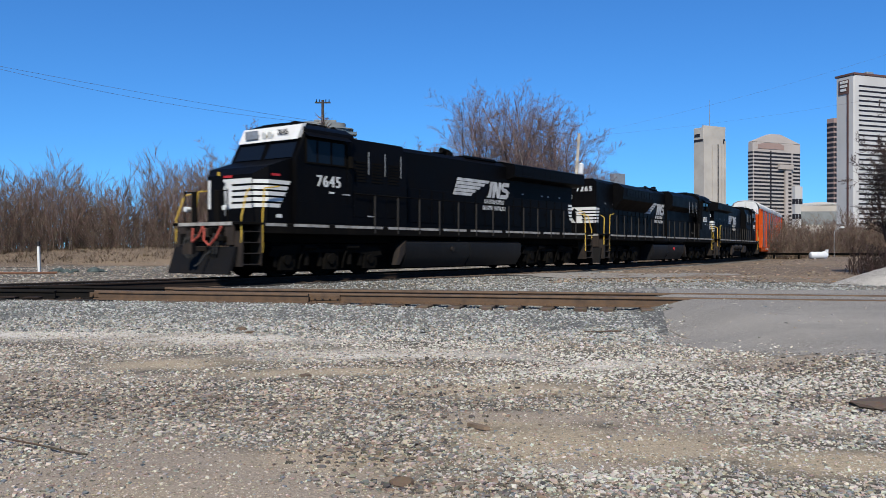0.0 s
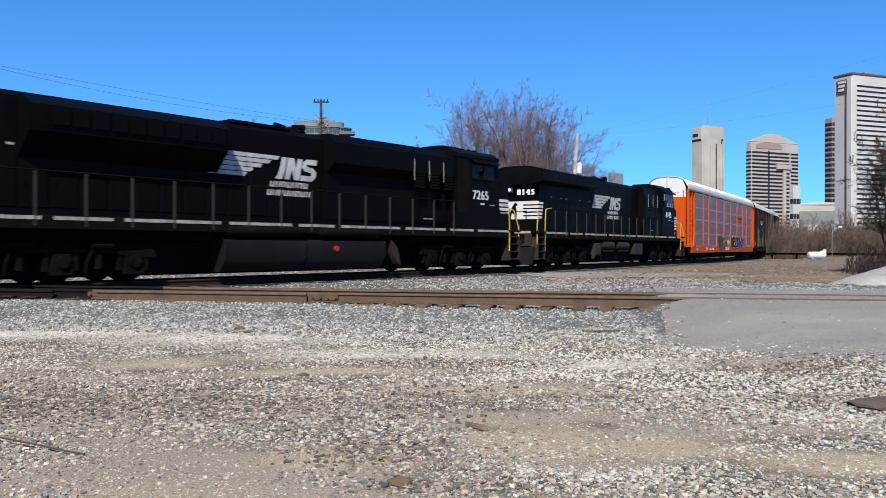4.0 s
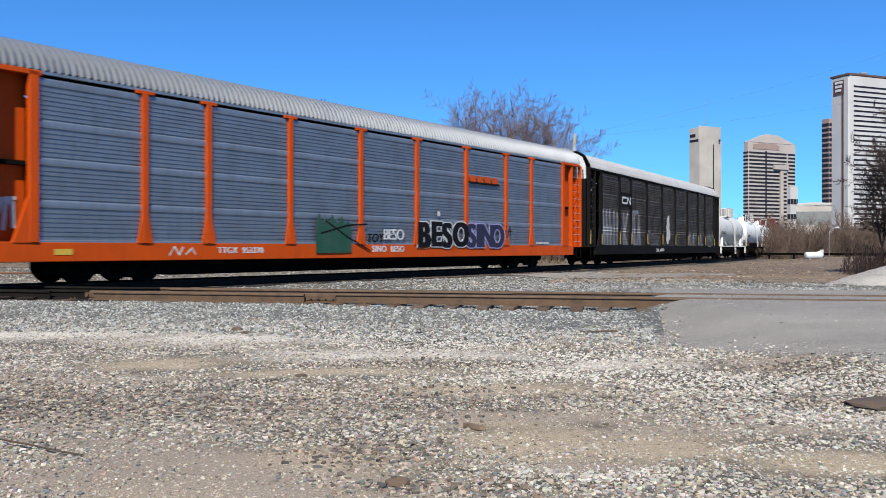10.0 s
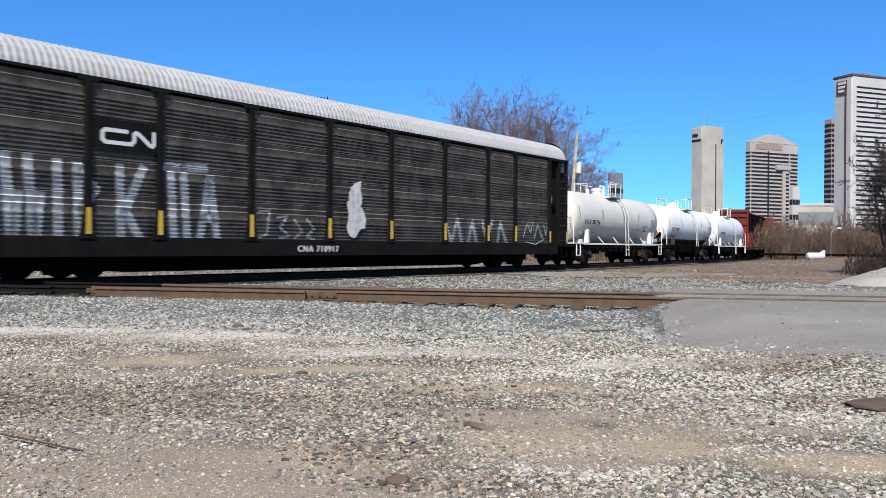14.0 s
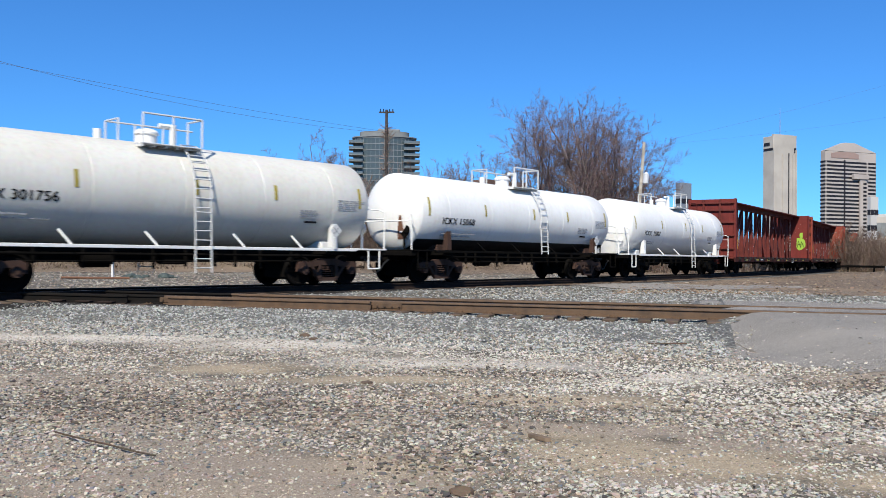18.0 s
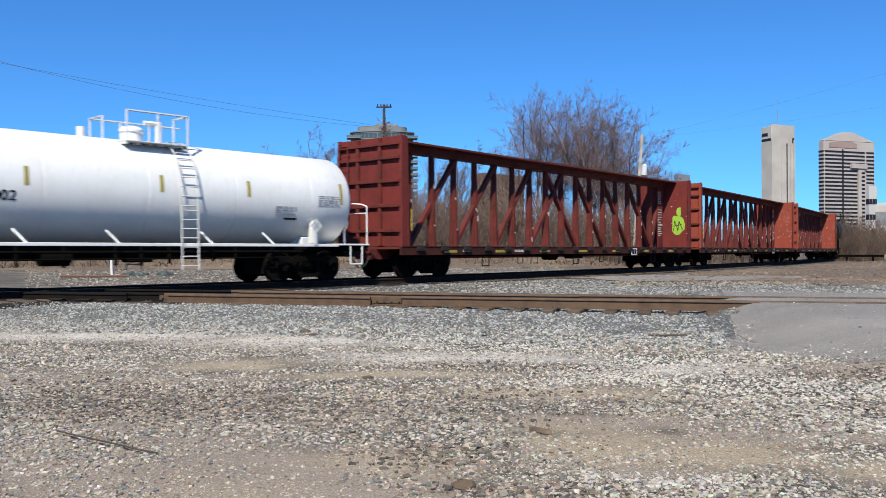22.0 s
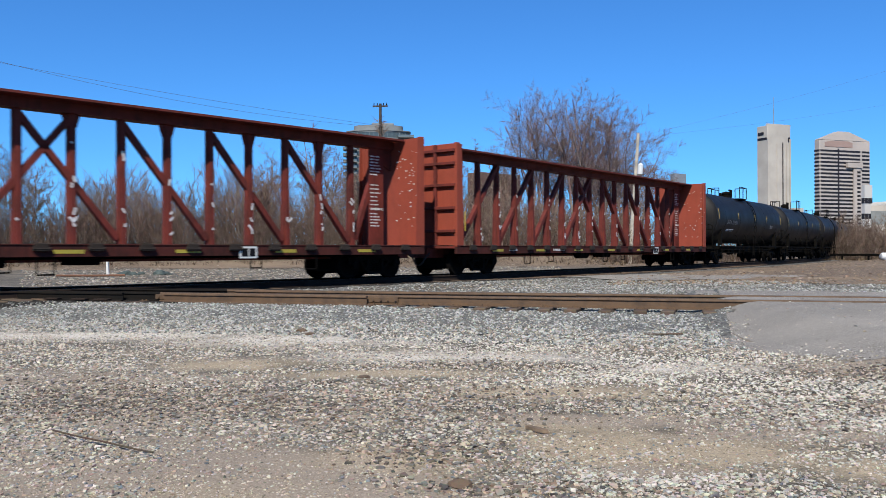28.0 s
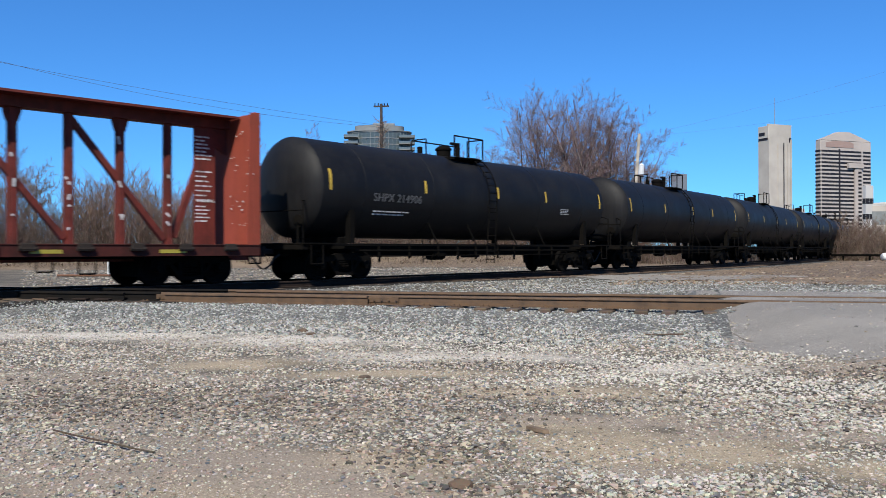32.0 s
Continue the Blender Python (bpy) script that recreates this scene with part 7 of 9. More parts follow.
sg_ = part("emblem", Bld().prism([(-4.75, 3.42), (-7.0, 3.42), (-6.85, 3.52), (-4.6, 3.52)], YS - 0.012, YS - 0.006, "y"), "ink", ra1, "orange block emblem over a dark wedge")
for k in range(4):
    a = -4.8 - k * 0.53
    part("emblem_bar", Bld().prism([(a, 3.5), (a - 0.42, 3.5), (a - 0.34, 3.74), (a + 0.08, 3.74)], YS - 0.008, YS - 0.003, "y"), "orange", sg_)
for d_ in (1,):
    b = Bld()
    for k, y in enumerate((-0.95, -0.75, -0.55, 0.35, 0.55, 0.75)):
        b.box(14.27 + 0.068, 14.27 + 0.072, y - 0.08, y + 0.06, 4.62, 4.68)
    part("stencil", b, "grey_ink", ra1)

# the sooty autorack: white emblem on a black board, tall faded letters, tags, yellow post feet
YB = 1.53
board = part("emblem_board", Bld().prism([(9.5, 3.18), (7.75, 3.18), (7.75, 3.92), (9.5, 3.92)], YB - 0.012, YB - 0.008, "y"), "cn_frame", ra2, "black board with a white rounded emblem")
strokes("emblem", board, [[(8.62, 3.66), (9.2, 3.66), (9.28, 3.6), (9.28, 3.42), (9.2, 3.36), (8.5, 3.36), (8.42, 3.44), (8.42, 3.62), (8.36, 3.66), (8.28, 3.62), (7.98, 3.38), (7.9, 3.36), (7.86, 3.42), (7.86, 3.7)]], 0.10, YB - 0.008, "white")
letters = []
for a in (12.05, 11.55, 11.05):
    letters += [[(a, 2.85), (a - 0.18, 0.75)], [(a - 0.18, 0.75), (a - 0.3, 2.0)]]
letters += [[(10.35, 2.8), (10.3, 0.72)], [(9.85, 2.75), (9.8, 0.75)], [(9.8, 2.6), (9.4, 2.2), (9.75, 1.7), (9.3, 0.75)], [(8.75, 2.8), (8.7, 0.75)], [(8.65, 1.6), (8.1, 2.8)], [(8.6, 1.7), (8.0, 0.75)], [(7.3, 2.9), (7.15, 0.8)], [(6.9, 2.95), (6.75, 0.8)], [(7.5, 2.9), (6.2, 2.95)], [(6.4, 0.8), (6.05, 2.7), (5.75, 0.8)], [(6.3, 1.6), (5.8, 1.6)]]
sprayed("graffiti", ra2, letters, 0.24, SCREEN[2], "graf_fade", "tall faded white block-letter graffiti")
sprayed("graffiti", ra2, [[(4.3, 1.85), (3.9, 1.9), (4.0, 1.2), (4.3, 1.1)], [(3.6, 1.7), (3.2, 1.75), (3.5, 1.4), (3.1, 1.15), (3.5, 1.1)], [(2.9, 1.65), (2.6, 1.3), (2.9, 1.1)], [(2.4, 1.7), (2.1, 1.4), (2.4, 1.15), (2.1, 1.05)]], 0.07, SCREEN[2], "graf_fade", "faded outline tag")
part("graffiti", Bld().prism(blob(-0.1, 0.75, 1.2, 2.3, gg, 16, 0.2), YB - 0.014, YB - 0.011, "y").prism(blob(0.0, 0.6, 2.15, 2.95, gg, 12, 0.2), YB - 0.014, YB - 0.0105, "y"), "graf_fade", ra2, "faded pale sprayed blotch")
sprayed("graffiti", ra2, [[(-4.5, 1.0), (-4.7, 1.95), (-5.1, 1.0), (-5.5, 1.95), (-5.8, 0.95)], [(-6.2, 1.0), (-6.5, 1.9), (-6.8, 1.0)], [(-7.2, 1.9), (-7.5, 1.0), (-7.9, 1.9)], [(-8.3, 1.0), (-8.5, 1.9), (-9.0, 1.0)]], 0.16, SCREEN[2], "graf_fade", "faded white zigzag graffiti")
strokes("graffiti", ra2, [[(13.1, 4.4), (12.9, 4.1), (13.15, 3.8), (12.85, 3.75)], [(12.75, 4.3), (12.65, 3.9)], [(13.1, 3.0), (12.8, 3.3), (12.7, 2.7), (13.0, 2.5), (12.75, 2.0), (13.1, 1.6), (12.8, 1.2)], [(13.0, 3.6), (12.7, 3.5), (12.95, 3.2)]], 0.035, 1.17, "graf_fade", "thin white scrawl in the end recess", 0.003)
for x in POSTS:
    part("post_foot", Bld().prism([(x - 0.075, 1.12), (x + 0.075, 1.12), (x + 0.06, 1.75), (x - 0.06, 1.75)], 1.526, 1.532, "y"), "yellow", ra2, "yellow painted foot of a post")
for x in (12.47, -12.47, 14.05, -14.05):
    part("post_foot", Bld().box(x - 0.06, x + 0.06, 1.526 if abs(x) < 13 else 1.50, 1.532 if abs(x) < 13 else 1.506, 1.1, 1.6), "yellow", ra2, "yellow painted foot of a post")
part("label", Bld().box(12.72, 13.28, 1.156, 1.162, 1.62, 1.82), "yellow", ra2, "yellow label plate")
part("label", Bld().box(-13.2, -12.7, 1.156, 1.162, 1.45, 1.62), "yellow", ra2, "yellow label plate")
fr_ = Bld()
for x0, x1, z0, z1 in ((-12.64, -13.22, 3.30, 3.32), (-12.64, -13.22, 2.92, 2.94), (-12.64, -12.66, 2.92, 3.32), (-13.20, -13.22, 2.92, 3.32)):
    fr_.box(x0, x1, 1.156, 1.160, z0, z1)
part("label_frame", fr_, "graf_white", ra2, "thin white frame round a stencil")
strokes("graffiti", ra2, [[(-10.2, 1.3), (-10.5, 1.9), (-10.8, 1.5), (-11.0, 1.95)], [(-11.1, 1.2), (-11.4, 1.9), (-11.7, 1.3)], [(-10.4, 1.1), (-11.2, 1.0), (-11.9, 1.2), (-11.6, 1.6)], [(-11.9, 1.9), (-12.1, 1.4), (-12.25, 1.8)]], 0.028, YB - 0.035, "graf_mint", "thin pale green scrawled tag")
bars("stencil", ra2, -12.62, 2.55, 1.155, 5, "graf_white", wide=0.6, high=0.05, gap=0.1, seed=12)
bars("stencil", ra2, -12.70, 3.25, 1.155, 3, "graf_white", wide=0.55, high=0.06, gap=0.11, seed=13)
lettering("car_mark", ra2, "CNA 710917", 0.27, 2.85, 0.69, 1.493, "graf_white", spread=1.25)
bars("stencil", ra2, 13.0, 3.35, 1.155, 2, "graf_white", wide=0.4, high=0.07, gap=0.12, seed=15)

# centre-beam cars: a lime graffito on the first, scuffs and white scraps on the posts
for k, car in enumerate((cb1, cb2, cb3)):
    hb = 24.5 / 2 - 0.72
    if k == 0:
        lime = part("graffiti", Bld().prism(blob(0.45, 1.15, 1.75, 2.75, gg, 18, 0.10), -hb + 0.162, -hb + 0.168), "graf_lime", car, "lime green sprayed blob with black lines")
        part("graffiti_cap", Bld().prism(blob(0.72, 0.98, 2.7, 3.2, gg, 12, 0.1), -hb + 0.162, -hb + 0.1675), "graf_lime", lime)
        ln = Bld()
        for (y0, z0), (y1, z1) in (((0.55, 1.95), (0.62, 2.5)), ((0.62, 2.5), (0.8, 1.95)), ((0.8, 1.95), (0.86, 2.45)), ((0.86, 2.45), (1.05, 2.0)), ((0.6, 2.2), (1.0, 2.28))):
            ln.tube((-hb + 0.17, y0, z0), (-hb + 0.17, y1, z1), 0.02, n=4)
        part("graffiti_line", ln, "ink", lime)
    gk = random.Random(40 + k)
    sc = Bld()
    for _ in range((10, 46, 34)[k]):
        y, z = gk.uniform(0.25, 1.40), gk.uniform(1.5, 4.2)
        w, hh = gk.uniform(0.02, 0.09), gk.uniform(0.015, 0.045)
        sc.box(-hb + 0.162, -hb + 0.166, y, y + w, z, z + hh)
    part("scuffs", sc, "graf_white", car, "chipped pale scuffs on the bulkhead")
    for j in range((26, 64, 60)[k]):
        i = gk.randrange(16)
        x = hb - 1.95 - i * (2 * hb - 3.9) / 15 + gk.uniform(-0.04, 0.04)
        z = gk.triangular(1.2, 3.9, 1.6)
        y = 0.17 - 0.09 * (z - 1.05) / 3.2
        m = Matrix.Translation((x, y + 0.012, z)) @ Matrix.Rotation(gk.uniform(-0.9, 0.9), 4, "Y")
        part("scrap", Bld().box(-0.03, 0.03, -0.003, 0.004, -0.02, 0.10 * gk.uniform(0.3, 1.9), 0, m), "graf_white", car)
    tag = part("tag_plate", Bld().box(-5.05, -4.5, 1.47, 1.485, 0.68, 1.0), "white", car, "white framed tag plate on the sill")
    part("tag_field", Bld().box(-4.99, -4.8, 1.486, 1.489, 0.73, 0.95).box(-4.76, -4.56, 1.486, 1.489, 0.73, 0.95), "ink", tag)
    bars("stencil", car, hb - 3.2, 0.93, 1.452, 1, "graf_white", wide=0.5, high=0.08, seed=50 + k)
    bars("stencil", car, hb - 6.4, 0.93, 1.452, 1, "graf_white", wide=0.9, high=0.08, seed=60 + k)

# rust streaks on the white tank with the black belly
vs = Bld()
ends = ((0.0, 0.02), (0.04, 0.40), (0.13, 0.68), (0.27, 0.88), (0.40, 0.972), (0.47, 1.0))
q = []
for i in range(9):
    z = 2.25 - 0.10 * i
    for y in (0.60 - 0.02 * i, 0.68 + 0.012 * i):
        r_ = math.hypot(y, z - 2.38) / 1.34
        q.append((6.65 - float(np.interp(r_, [b_ for a, b_ in ends], [a for a, b_ in ends])) + 0.012, y, z))
vs.add(q, [(2 * i, 2 * i + 2, 2 * i + 3, 2 * i + 1) for i in range(8)])
part("rust_streak", vs, "rust", tk2, "rust streak on the tank's head")


# ---- plants ----
class Twigs:
    """Gathers many thin tapered three-sided sticks into one mesh."""

    def __init__(self):
        self.v, self.f = [], []

    def stick(self, p, q, r0, r1, n=3):
        w = q - p
        u = w.orthogonal()
        if u.length < 1e-9:
            return
        u.normalize()
        t = w.normalized().cross(u)
        k = len(self.v)
        for o, r in ((p, r0), (q, r1)):
            for i in range(n):
                a = 2 * math.pi * i / n
                self.v.append(o + (u * math.cos(a) + t * math.sin(a)) * r)
        for i in range(n):
            j = (i + 1) % n
            self.f.append((k + i, k + j, k + n + j, k + n + i))

    def mesh(self, name, material):
        me = bpy.data.meshes.new(name)
        me.from_pydata([tuple(p) for p in self.v], [], self.f)
        me.materials.append(M[material])
        me.shade_smooth()
        return me


def limb(tw, g, p, way, length, r, level, up=0.10):
    """A limb that wanders and sends off side shoots, ever thinner: limbs, boughs, branchlets, twigs."""
    steps = (7, 5, 4, 2)[level]
    q = p
    for i in range(steps):
        bend = (0.30, 0.34, 0.36, 0.3)[level]
        way = (way + Vector((g.uniform(-1, 1), g.uniform(-1, 1), g.uniform(-0.7, 0.7) + up * 4)) * bend * 0.6).normalized()
        q2 = q + way * (length / steps)
        k0, k1 = 1 - 0.75 * i / steps, 1 - 0.75 * (i + 1) / steps
        tw.stick(q, q2, r * k0, r * k1, 5 if level == 0 else 3)
        if level < 3 and (i > 0 or level > 0):
            for _ in range((1, 2, 3)[level] + (g.random() < 0.5)):
                side = way.orthogonal().normalized()
                side.rotate(Matrix.Rotation(g.uniform(0, 2 * math.pi), 3, way))
                w2 = (way * 0.7 + side * g.uniform(0.6, 1.05) + Vector((0, 0, up))).normalized()
                reach = length * (1 - 0.45 * i / steps) * (0.46, 0.42, 0.40)[level] * g.uniform(0.65, 1.2)
                limb(tw, g, q.lerp(q2, g.random()), w2, reach, max(r * k0 * 0.52, 0.0095), level + 1, up)
        q = q2


def bare_tree(x, y, height, seed, label, material="red_twig", stems=1, spread=0.65, boughs=5, group="bare trees", fork=0.2, lean=0.0):
    """A leafless tree: trunk, ascending limbs in a vase, and a haze of twigs. lean: towards +x."""
    g = random.Random(seed)
    z = float(ground_height(x, y)) - 0.1
    tree = thing("tree", label, "tree", group, Matrix.Translation((x, y, z)))
    crown = Twigs()
    for s in range(stems):
        trunk = Twigs()
        way = Vector((g.uniform(-0.12, 0.12) + lean, g.uniform(-0.15, 0.15), 1)).normalized()
        q = Vector((g.uniform(-0.4, 0.4) * (stems > 1), g.uniform(-0.3, 0.3) * (stems > 1), 0))
        r = height * 0.0115 / stems ** 0.4
        for i in range(4):
            way = (way + Vector((g.uniform(-1, 1), g.uniform(-1, 1), 0)) * 0.05).normalized()
            q2 = q + way * height * fork / 4
            trunk.stick(q, q2, r * (1.3 - 0.12 * i), r * (1.18 - 0.12 * i), 8)
            q = q2
        part("trunk", trunk.mesh("trunk", "bark"), "bark", tree)
        turn = g.uniform(0, 6.28)
        for k in range(boughs):
            a = turn + 2 * math.pi * k / boughs + g.uniform(-0.4, 0.4)
            out = spread * g.uniform(0.5, 1.1) * (0.35 if k == 0 else 1)
            w2 = (way + Vector((math.cos(a), math.sin(a), 0)) * out).normalized()
            limb(crown, g, q, w2, height * (1 - fork) * g.uniform(0.78, 1.0) * (1.05 if k == 0 else 0.95), r * (0.8 if k == 0 else 0.62), 0, 0.05)
    part("crown", crown.mesh("crown", material), material, tree)
    return tree


def polar(az, r):
    return r * math.sin(radians(az)), r * math.cos(radians(az))


for k, (az, r, hgt, sd, lean) in enumerate(((2.5, 86, 16.2, 3, -0.07), (3.4, 90, 16.0, 11, 0.03), (4.6, 84, 16.2, 5, 0.0), (5.7, 88, 17.0, 33, -0.04), (6.8, 86, 15.2, 7, 0.05), (7.9, 90, 15.0, 21, 0.12), (8.6, 86, 12.6, 27, 0.06), (5.2, 92, 15.6, 61, 0.0), (6.3, 94, 15.0, 62, 0.04))):
    bare_tree(*polar(az, r), hgt, sd, "tall bare tree with reddish budding twigs behind the railway", stems=1 if k % 3 else 2, spread=0.37, boughs=4 if k % 3 == 0 else 5, fork=0.22, lean=lean)
bare_tree(*polar(-29.9, 78), 8.6, 31, "slender bare tree among the brush", "twig", 1, 0.6, 5, fork=0.25)
for az, r, hgt, sd in ((-13.1, 96, 13.6, 51), (-12.2, 97, 11.0, 52), (-3.6, 98, 12.4, 53), (-4.9, 99, 10.8, 54), (0.2, 95, 12.2, 55), (-16.4, 94, 10.2, 56)):
    bare_tree(*polar(az, r), hgt, sd, "thin pale sapling rising over the brush", "twig", 1, 0.35, 4, fork=0.3)
bare_tree(*polar(27.6, 44), 5.4, 41, "dark vine-hung bare sapling beside a gravel heap", "dark_red", 1, 0.30, 4, fork=0.25)
bare_tree(*polar(28.7, 43), 7.4, 42, "dark vine-hung bare sapling beside a gravel heap", "dark_red", 2, 0.32, 4, fork=0.2, lean=0.0)
bare_tree(*polar(30.2, 43.5), 7.0, 43, "dark vine-hung bare sapling beside a gravel heap", "dark_red", 2, 0.34, 4, fork=0.2)


def brush(name, label, places, seed, material="twig"):
    """Dense leafless shrubs, too many to count: stems that fan out from a stool, forking into fine twigs."""
    g = random.Random(seed)
    tw = Twigs()
    for x, y, hgt, stems in places:
        z = float(ground_height(x, y)) - 0.1
        for _ in range(stems):
            a, out = g.uniform(0, 6.28), abs(g.gauss(0, 0.34))
            p = Vector((x + g.gauss(0, 0.45), y + g.gauss(0, 0.45), z))
            way = Vector((math.cos(a) * out, math.sin(a) * out, 1)).normalized()
            L = hgt * g.uniform(0.55, 1.0) * (1 - 0.25 * out)
            r = 0.018 + L * 0.0035
            q = p
            for i in range(5):
                way = (way + Vector((g.uniform(-1, 1), g.uniform(-1, 1), g.uniform(-0.2, 0.5))) * 0.16).normalized()
                q2 = q + way * L / 5
                tw.stick(q, q2, r * (1 - i * 0.17), r * (1 - (i + 1) * 0.17))
                for _ in range(2 if i < 2 else 3):
                    w2 = (way * 0.7 + Vector((g.uniform(-1, 1), g.uniform(-1, 1), g.uniform(0.0, 0.6))) * 0.8).normalized()
                    e = q2 + w2 * L * g.uniform(0.12, 0.26)
                    tw.stick(q2, e, r * 0.45, r * 0.22)
                    for _ in range(3):
                        w3 = (w2 + Vector((g.uniform(-1, 1), g.uniform(-1, 1), g.uniform(-0.1, 0.8))) * 0.65).normalized()
                        o = q2.lerp(e, g.uniform(0.3, 1))
                        tw.stick(o, o + w3 * L * g.uniform(0.06, 0.15), r * 0.34, r * 0.2)
                q = q2
    return solid(name, tw.mesh(name, material), material, label, "brush", kind="stuff")


g5 = random.Random(8)
left_rows = []
for k in range(175):
    az = -39 + 48 * k / 174 + g5.uniform(-0.35, 0.35)
    r = g5.uniform(74, 88)
    tall = 6.4 + 0.9 * math.sin(az * 0.75 + 2.0) + 0.7 * math.sin(az * 2.3 + 0.5) + g5.uniform(-1.7, 0.9)
    if -31.8 < az < -28.0 or -20.6 < az < -19.4:
        tall *= 0.62
    if az > -4:
        tall *= 0.85
    left_rows.append((*polar(az, r), max(2.2, tall), 15))
brush("brushwood_left", "leafless grey-brown brushwood on a low bank behind the tracks", left_rows, 21)
low_rows = [(*polar(-39 + 49 * k / 259 + g5.uniform(-0.3, 0.3), g5.uniform(71.0, 82)), g5.uniform(1.0, 4.2), 10) for k in range(300)]
brush("undergrowth", "low tangled dry undergrowth at the foot of the brushwood", low_rows, 22, "thicket")
right_rows = [(*polar(19.5 + 13 * k / 239 + g5.uniform(-0.3, 0.3), g5.uniform(98, 128)), g5.uniform(1.8, 5.2), 13) for k in range(240)]
brush("brushwood_right", "brown leafless scrub before the far towers", right_rows, 23, "thicket")
base_rows = [(*polar(26.4 + 5.5 * k / 29, 43.5 + g5.uniform(-1.2, 1.2)), g5.uniform(0.5, 1.5), 16) for k in range(30)]
brush("bramble", "dark low bramble at the foot of the saplings", base_rows, 24, "dark_red")


def grass_tufts(name, label, spots, seed, tall):
    """Flattened dry grass and leaf litter."""
    g = random.Random(seed)
    vs, fs = [], []
    for x, y in spots:
        z = float(ground_height(x, y))
        for _ in range(6):
            a, l = g.uniform(0, 6.28), tall * g.uniform(0.4, 1.2)
            w = 0.03
            ex, ey = math.cos(a), math.sin(a)
            k = len(vs)
            o = (x + g.gauss(0, 0.25), y + g.gauss(0, 0.25))
            vs += [(o[0] - ey * w, o[1] + ex * w, z), (o[0] + ey * w, o[1] - ex * w, z), (o[0] + ex * l * 0.7, o[1] + ey * l * 0.7, z + l * g.uniform(0.3, 0.9))]
            fs.append((k, k + 1, k + 2))
    b = Bld()
    b.v, b.f = vs, fs
    return solid(name, b, "litter", label, "dry grass", kind="stuff", smooth=None)


spots = []
for _ in range(2600):
    az, r = g5.uniform(-40, 8), g5.uniform(66, 78)
    spots.append(polar(az, r))
for _ in range(900):
    spots.append(polar(g5.uniform(19, 31), g5.uniform(94, 112)))
grass_tufts("dry_grass", "matted dry grass and leaf litter on the banks", spots, 5, 0.45)


# ---- far buildings ----
def tower(az0, az1, el, dist, label, wall, bands=0, side=0.35, band_top=0.9, band_low=0.05, band_high=0.5, crown=0.0, mast=0.0, glassy=None, columns=(), name="office_tower", flank=True, phi=46.0):
    """A far high-rise between two bearings, up to an elevation. side: share of the width that its left flank shows."""
    w_px = 2 * dist * math.tan(radians((az1 - az0) / 2))
    hgt = 0.866 + dist * math.tan(radians(el))
    mid = (az0 + az1) / 2
    a, b = w_px * side, w_px * (1 - side)
    turn = radians(phi)
    wx, wy = b / math.cos(turn), a / math.sin(turn)
    x, y = polar(mid, dist)
    hgt += 1.0
    t = thing(name, label, "building", "far towers", Matrix.Translation((x, y, -1.0)) @ Matrix.Rotation(-radians(mid) + turn, 4, "Z"))
    hx, hy = wx / 2, wy / 2
    body = Bld().box(-hx, hx, -hy, hy, 0, hgt * (1 - crown), wx * 0.01)
    part("wall", body, wall, t)
    if crown:
        cr = Bld()
        z0, z1 = hgt * (1 - crown), hgt
        vs = [(-hx, -hy, z0), (hx, -hy, z0), (hx, hy, z0), (-hx, hy, z0), (-hx * .25, -hy * .9, z1), (hx * .15, -hy * .9, z1), (hx * .15, hy * .9, z1), (-hx * .25, hy * .9, z1)]
        cr.add(vs, [(0, 1, 5, 4), (1, 2, 6, 5), (2, 3, 7, 6), (3, 0, 4, 7), (4, 5, 6, 7)])
        part("roof", cr, wall, t)
    for k in range(bands):
        z = hgt * (band_low + (band_top - band_low) * (k + 0.25) / bands)
        dz = hgt * (band_top - band_low) / bands * band_high
        wb = Bld()
        ins = 0.03
        segs = [(-0.97, -0.18), (-0.10, 0.60), (0.66, 0.97)] if columns == () else columns
        for u, v in segs:
            wb.box(u * hx, v * hx, -hy - 0.12, -hy + 0.1, z, z + dz)
        if flank:
            wb.box(-hx - 0.12, -hx + 0.1, -hy * 0.95, hy * 0.95, z, z + dz)
        part("window", wb, glassy or "window_band", t)
    t["half_x"], t["half_y"] = hx, hy
    if mast:
        part("mast", Bld().tube((0, 0, hgt), (0, 0, hgt + mast * 0.6), 0.5, n=6).tube((0, 0, hgt + mast * 0.6), (0, 0, hgt + mast), 0.25, n=6), "steel_grey", t)
    return t


tA = tower(16.38, 18.36, 7.75, 1150, "tall pale concrete tower with a roof mast and blank shafts", "concrete", 0, 0.31, mast=38)
wA, dA = tA["half_x"], tA["half_y"]
hA = 1.866 + 1150 * math.tan(radians(7.75))
part("recess", Bld().box(0.28 * wA, 0.36 * wA, -dA - 0.25, -dA + 0.3, 4, hA * 0.87), "window_band", tA, "dark slot up the shaft")
for u, w in ((-0.93, 0.07), (-0.2, 0.012), (0.62, 0.012), (0.93, 0.06)):
    part("rib", Bld().box((u - w) * wA, (u + w) * wA, -dA - 0.9, -dA + 0.3, 4, hA * (0.9 if w > 0.05 else 0.86)), "concrete", tA)
part("window", Bld().box(-wA - 0.2, -wA + 0.2, -dA * 0.9, dA * 0.9, hA * 0.885, hA * 0.905), "window_band", tA)
part("sign", Bld().box(-wA - 0.4, -wA + 0.2, -dA * 0.3, dA * 0.8, hA * 0.925, hA * 0.95), "window_band", tA, "dark sign bar near the roof")
part("window", Bld().box(wA * 0.78, wA * 0.96, -dA - 0.2, -dA + 0.3, hA * 0.875, hA * 0.915), "window_band", tA)
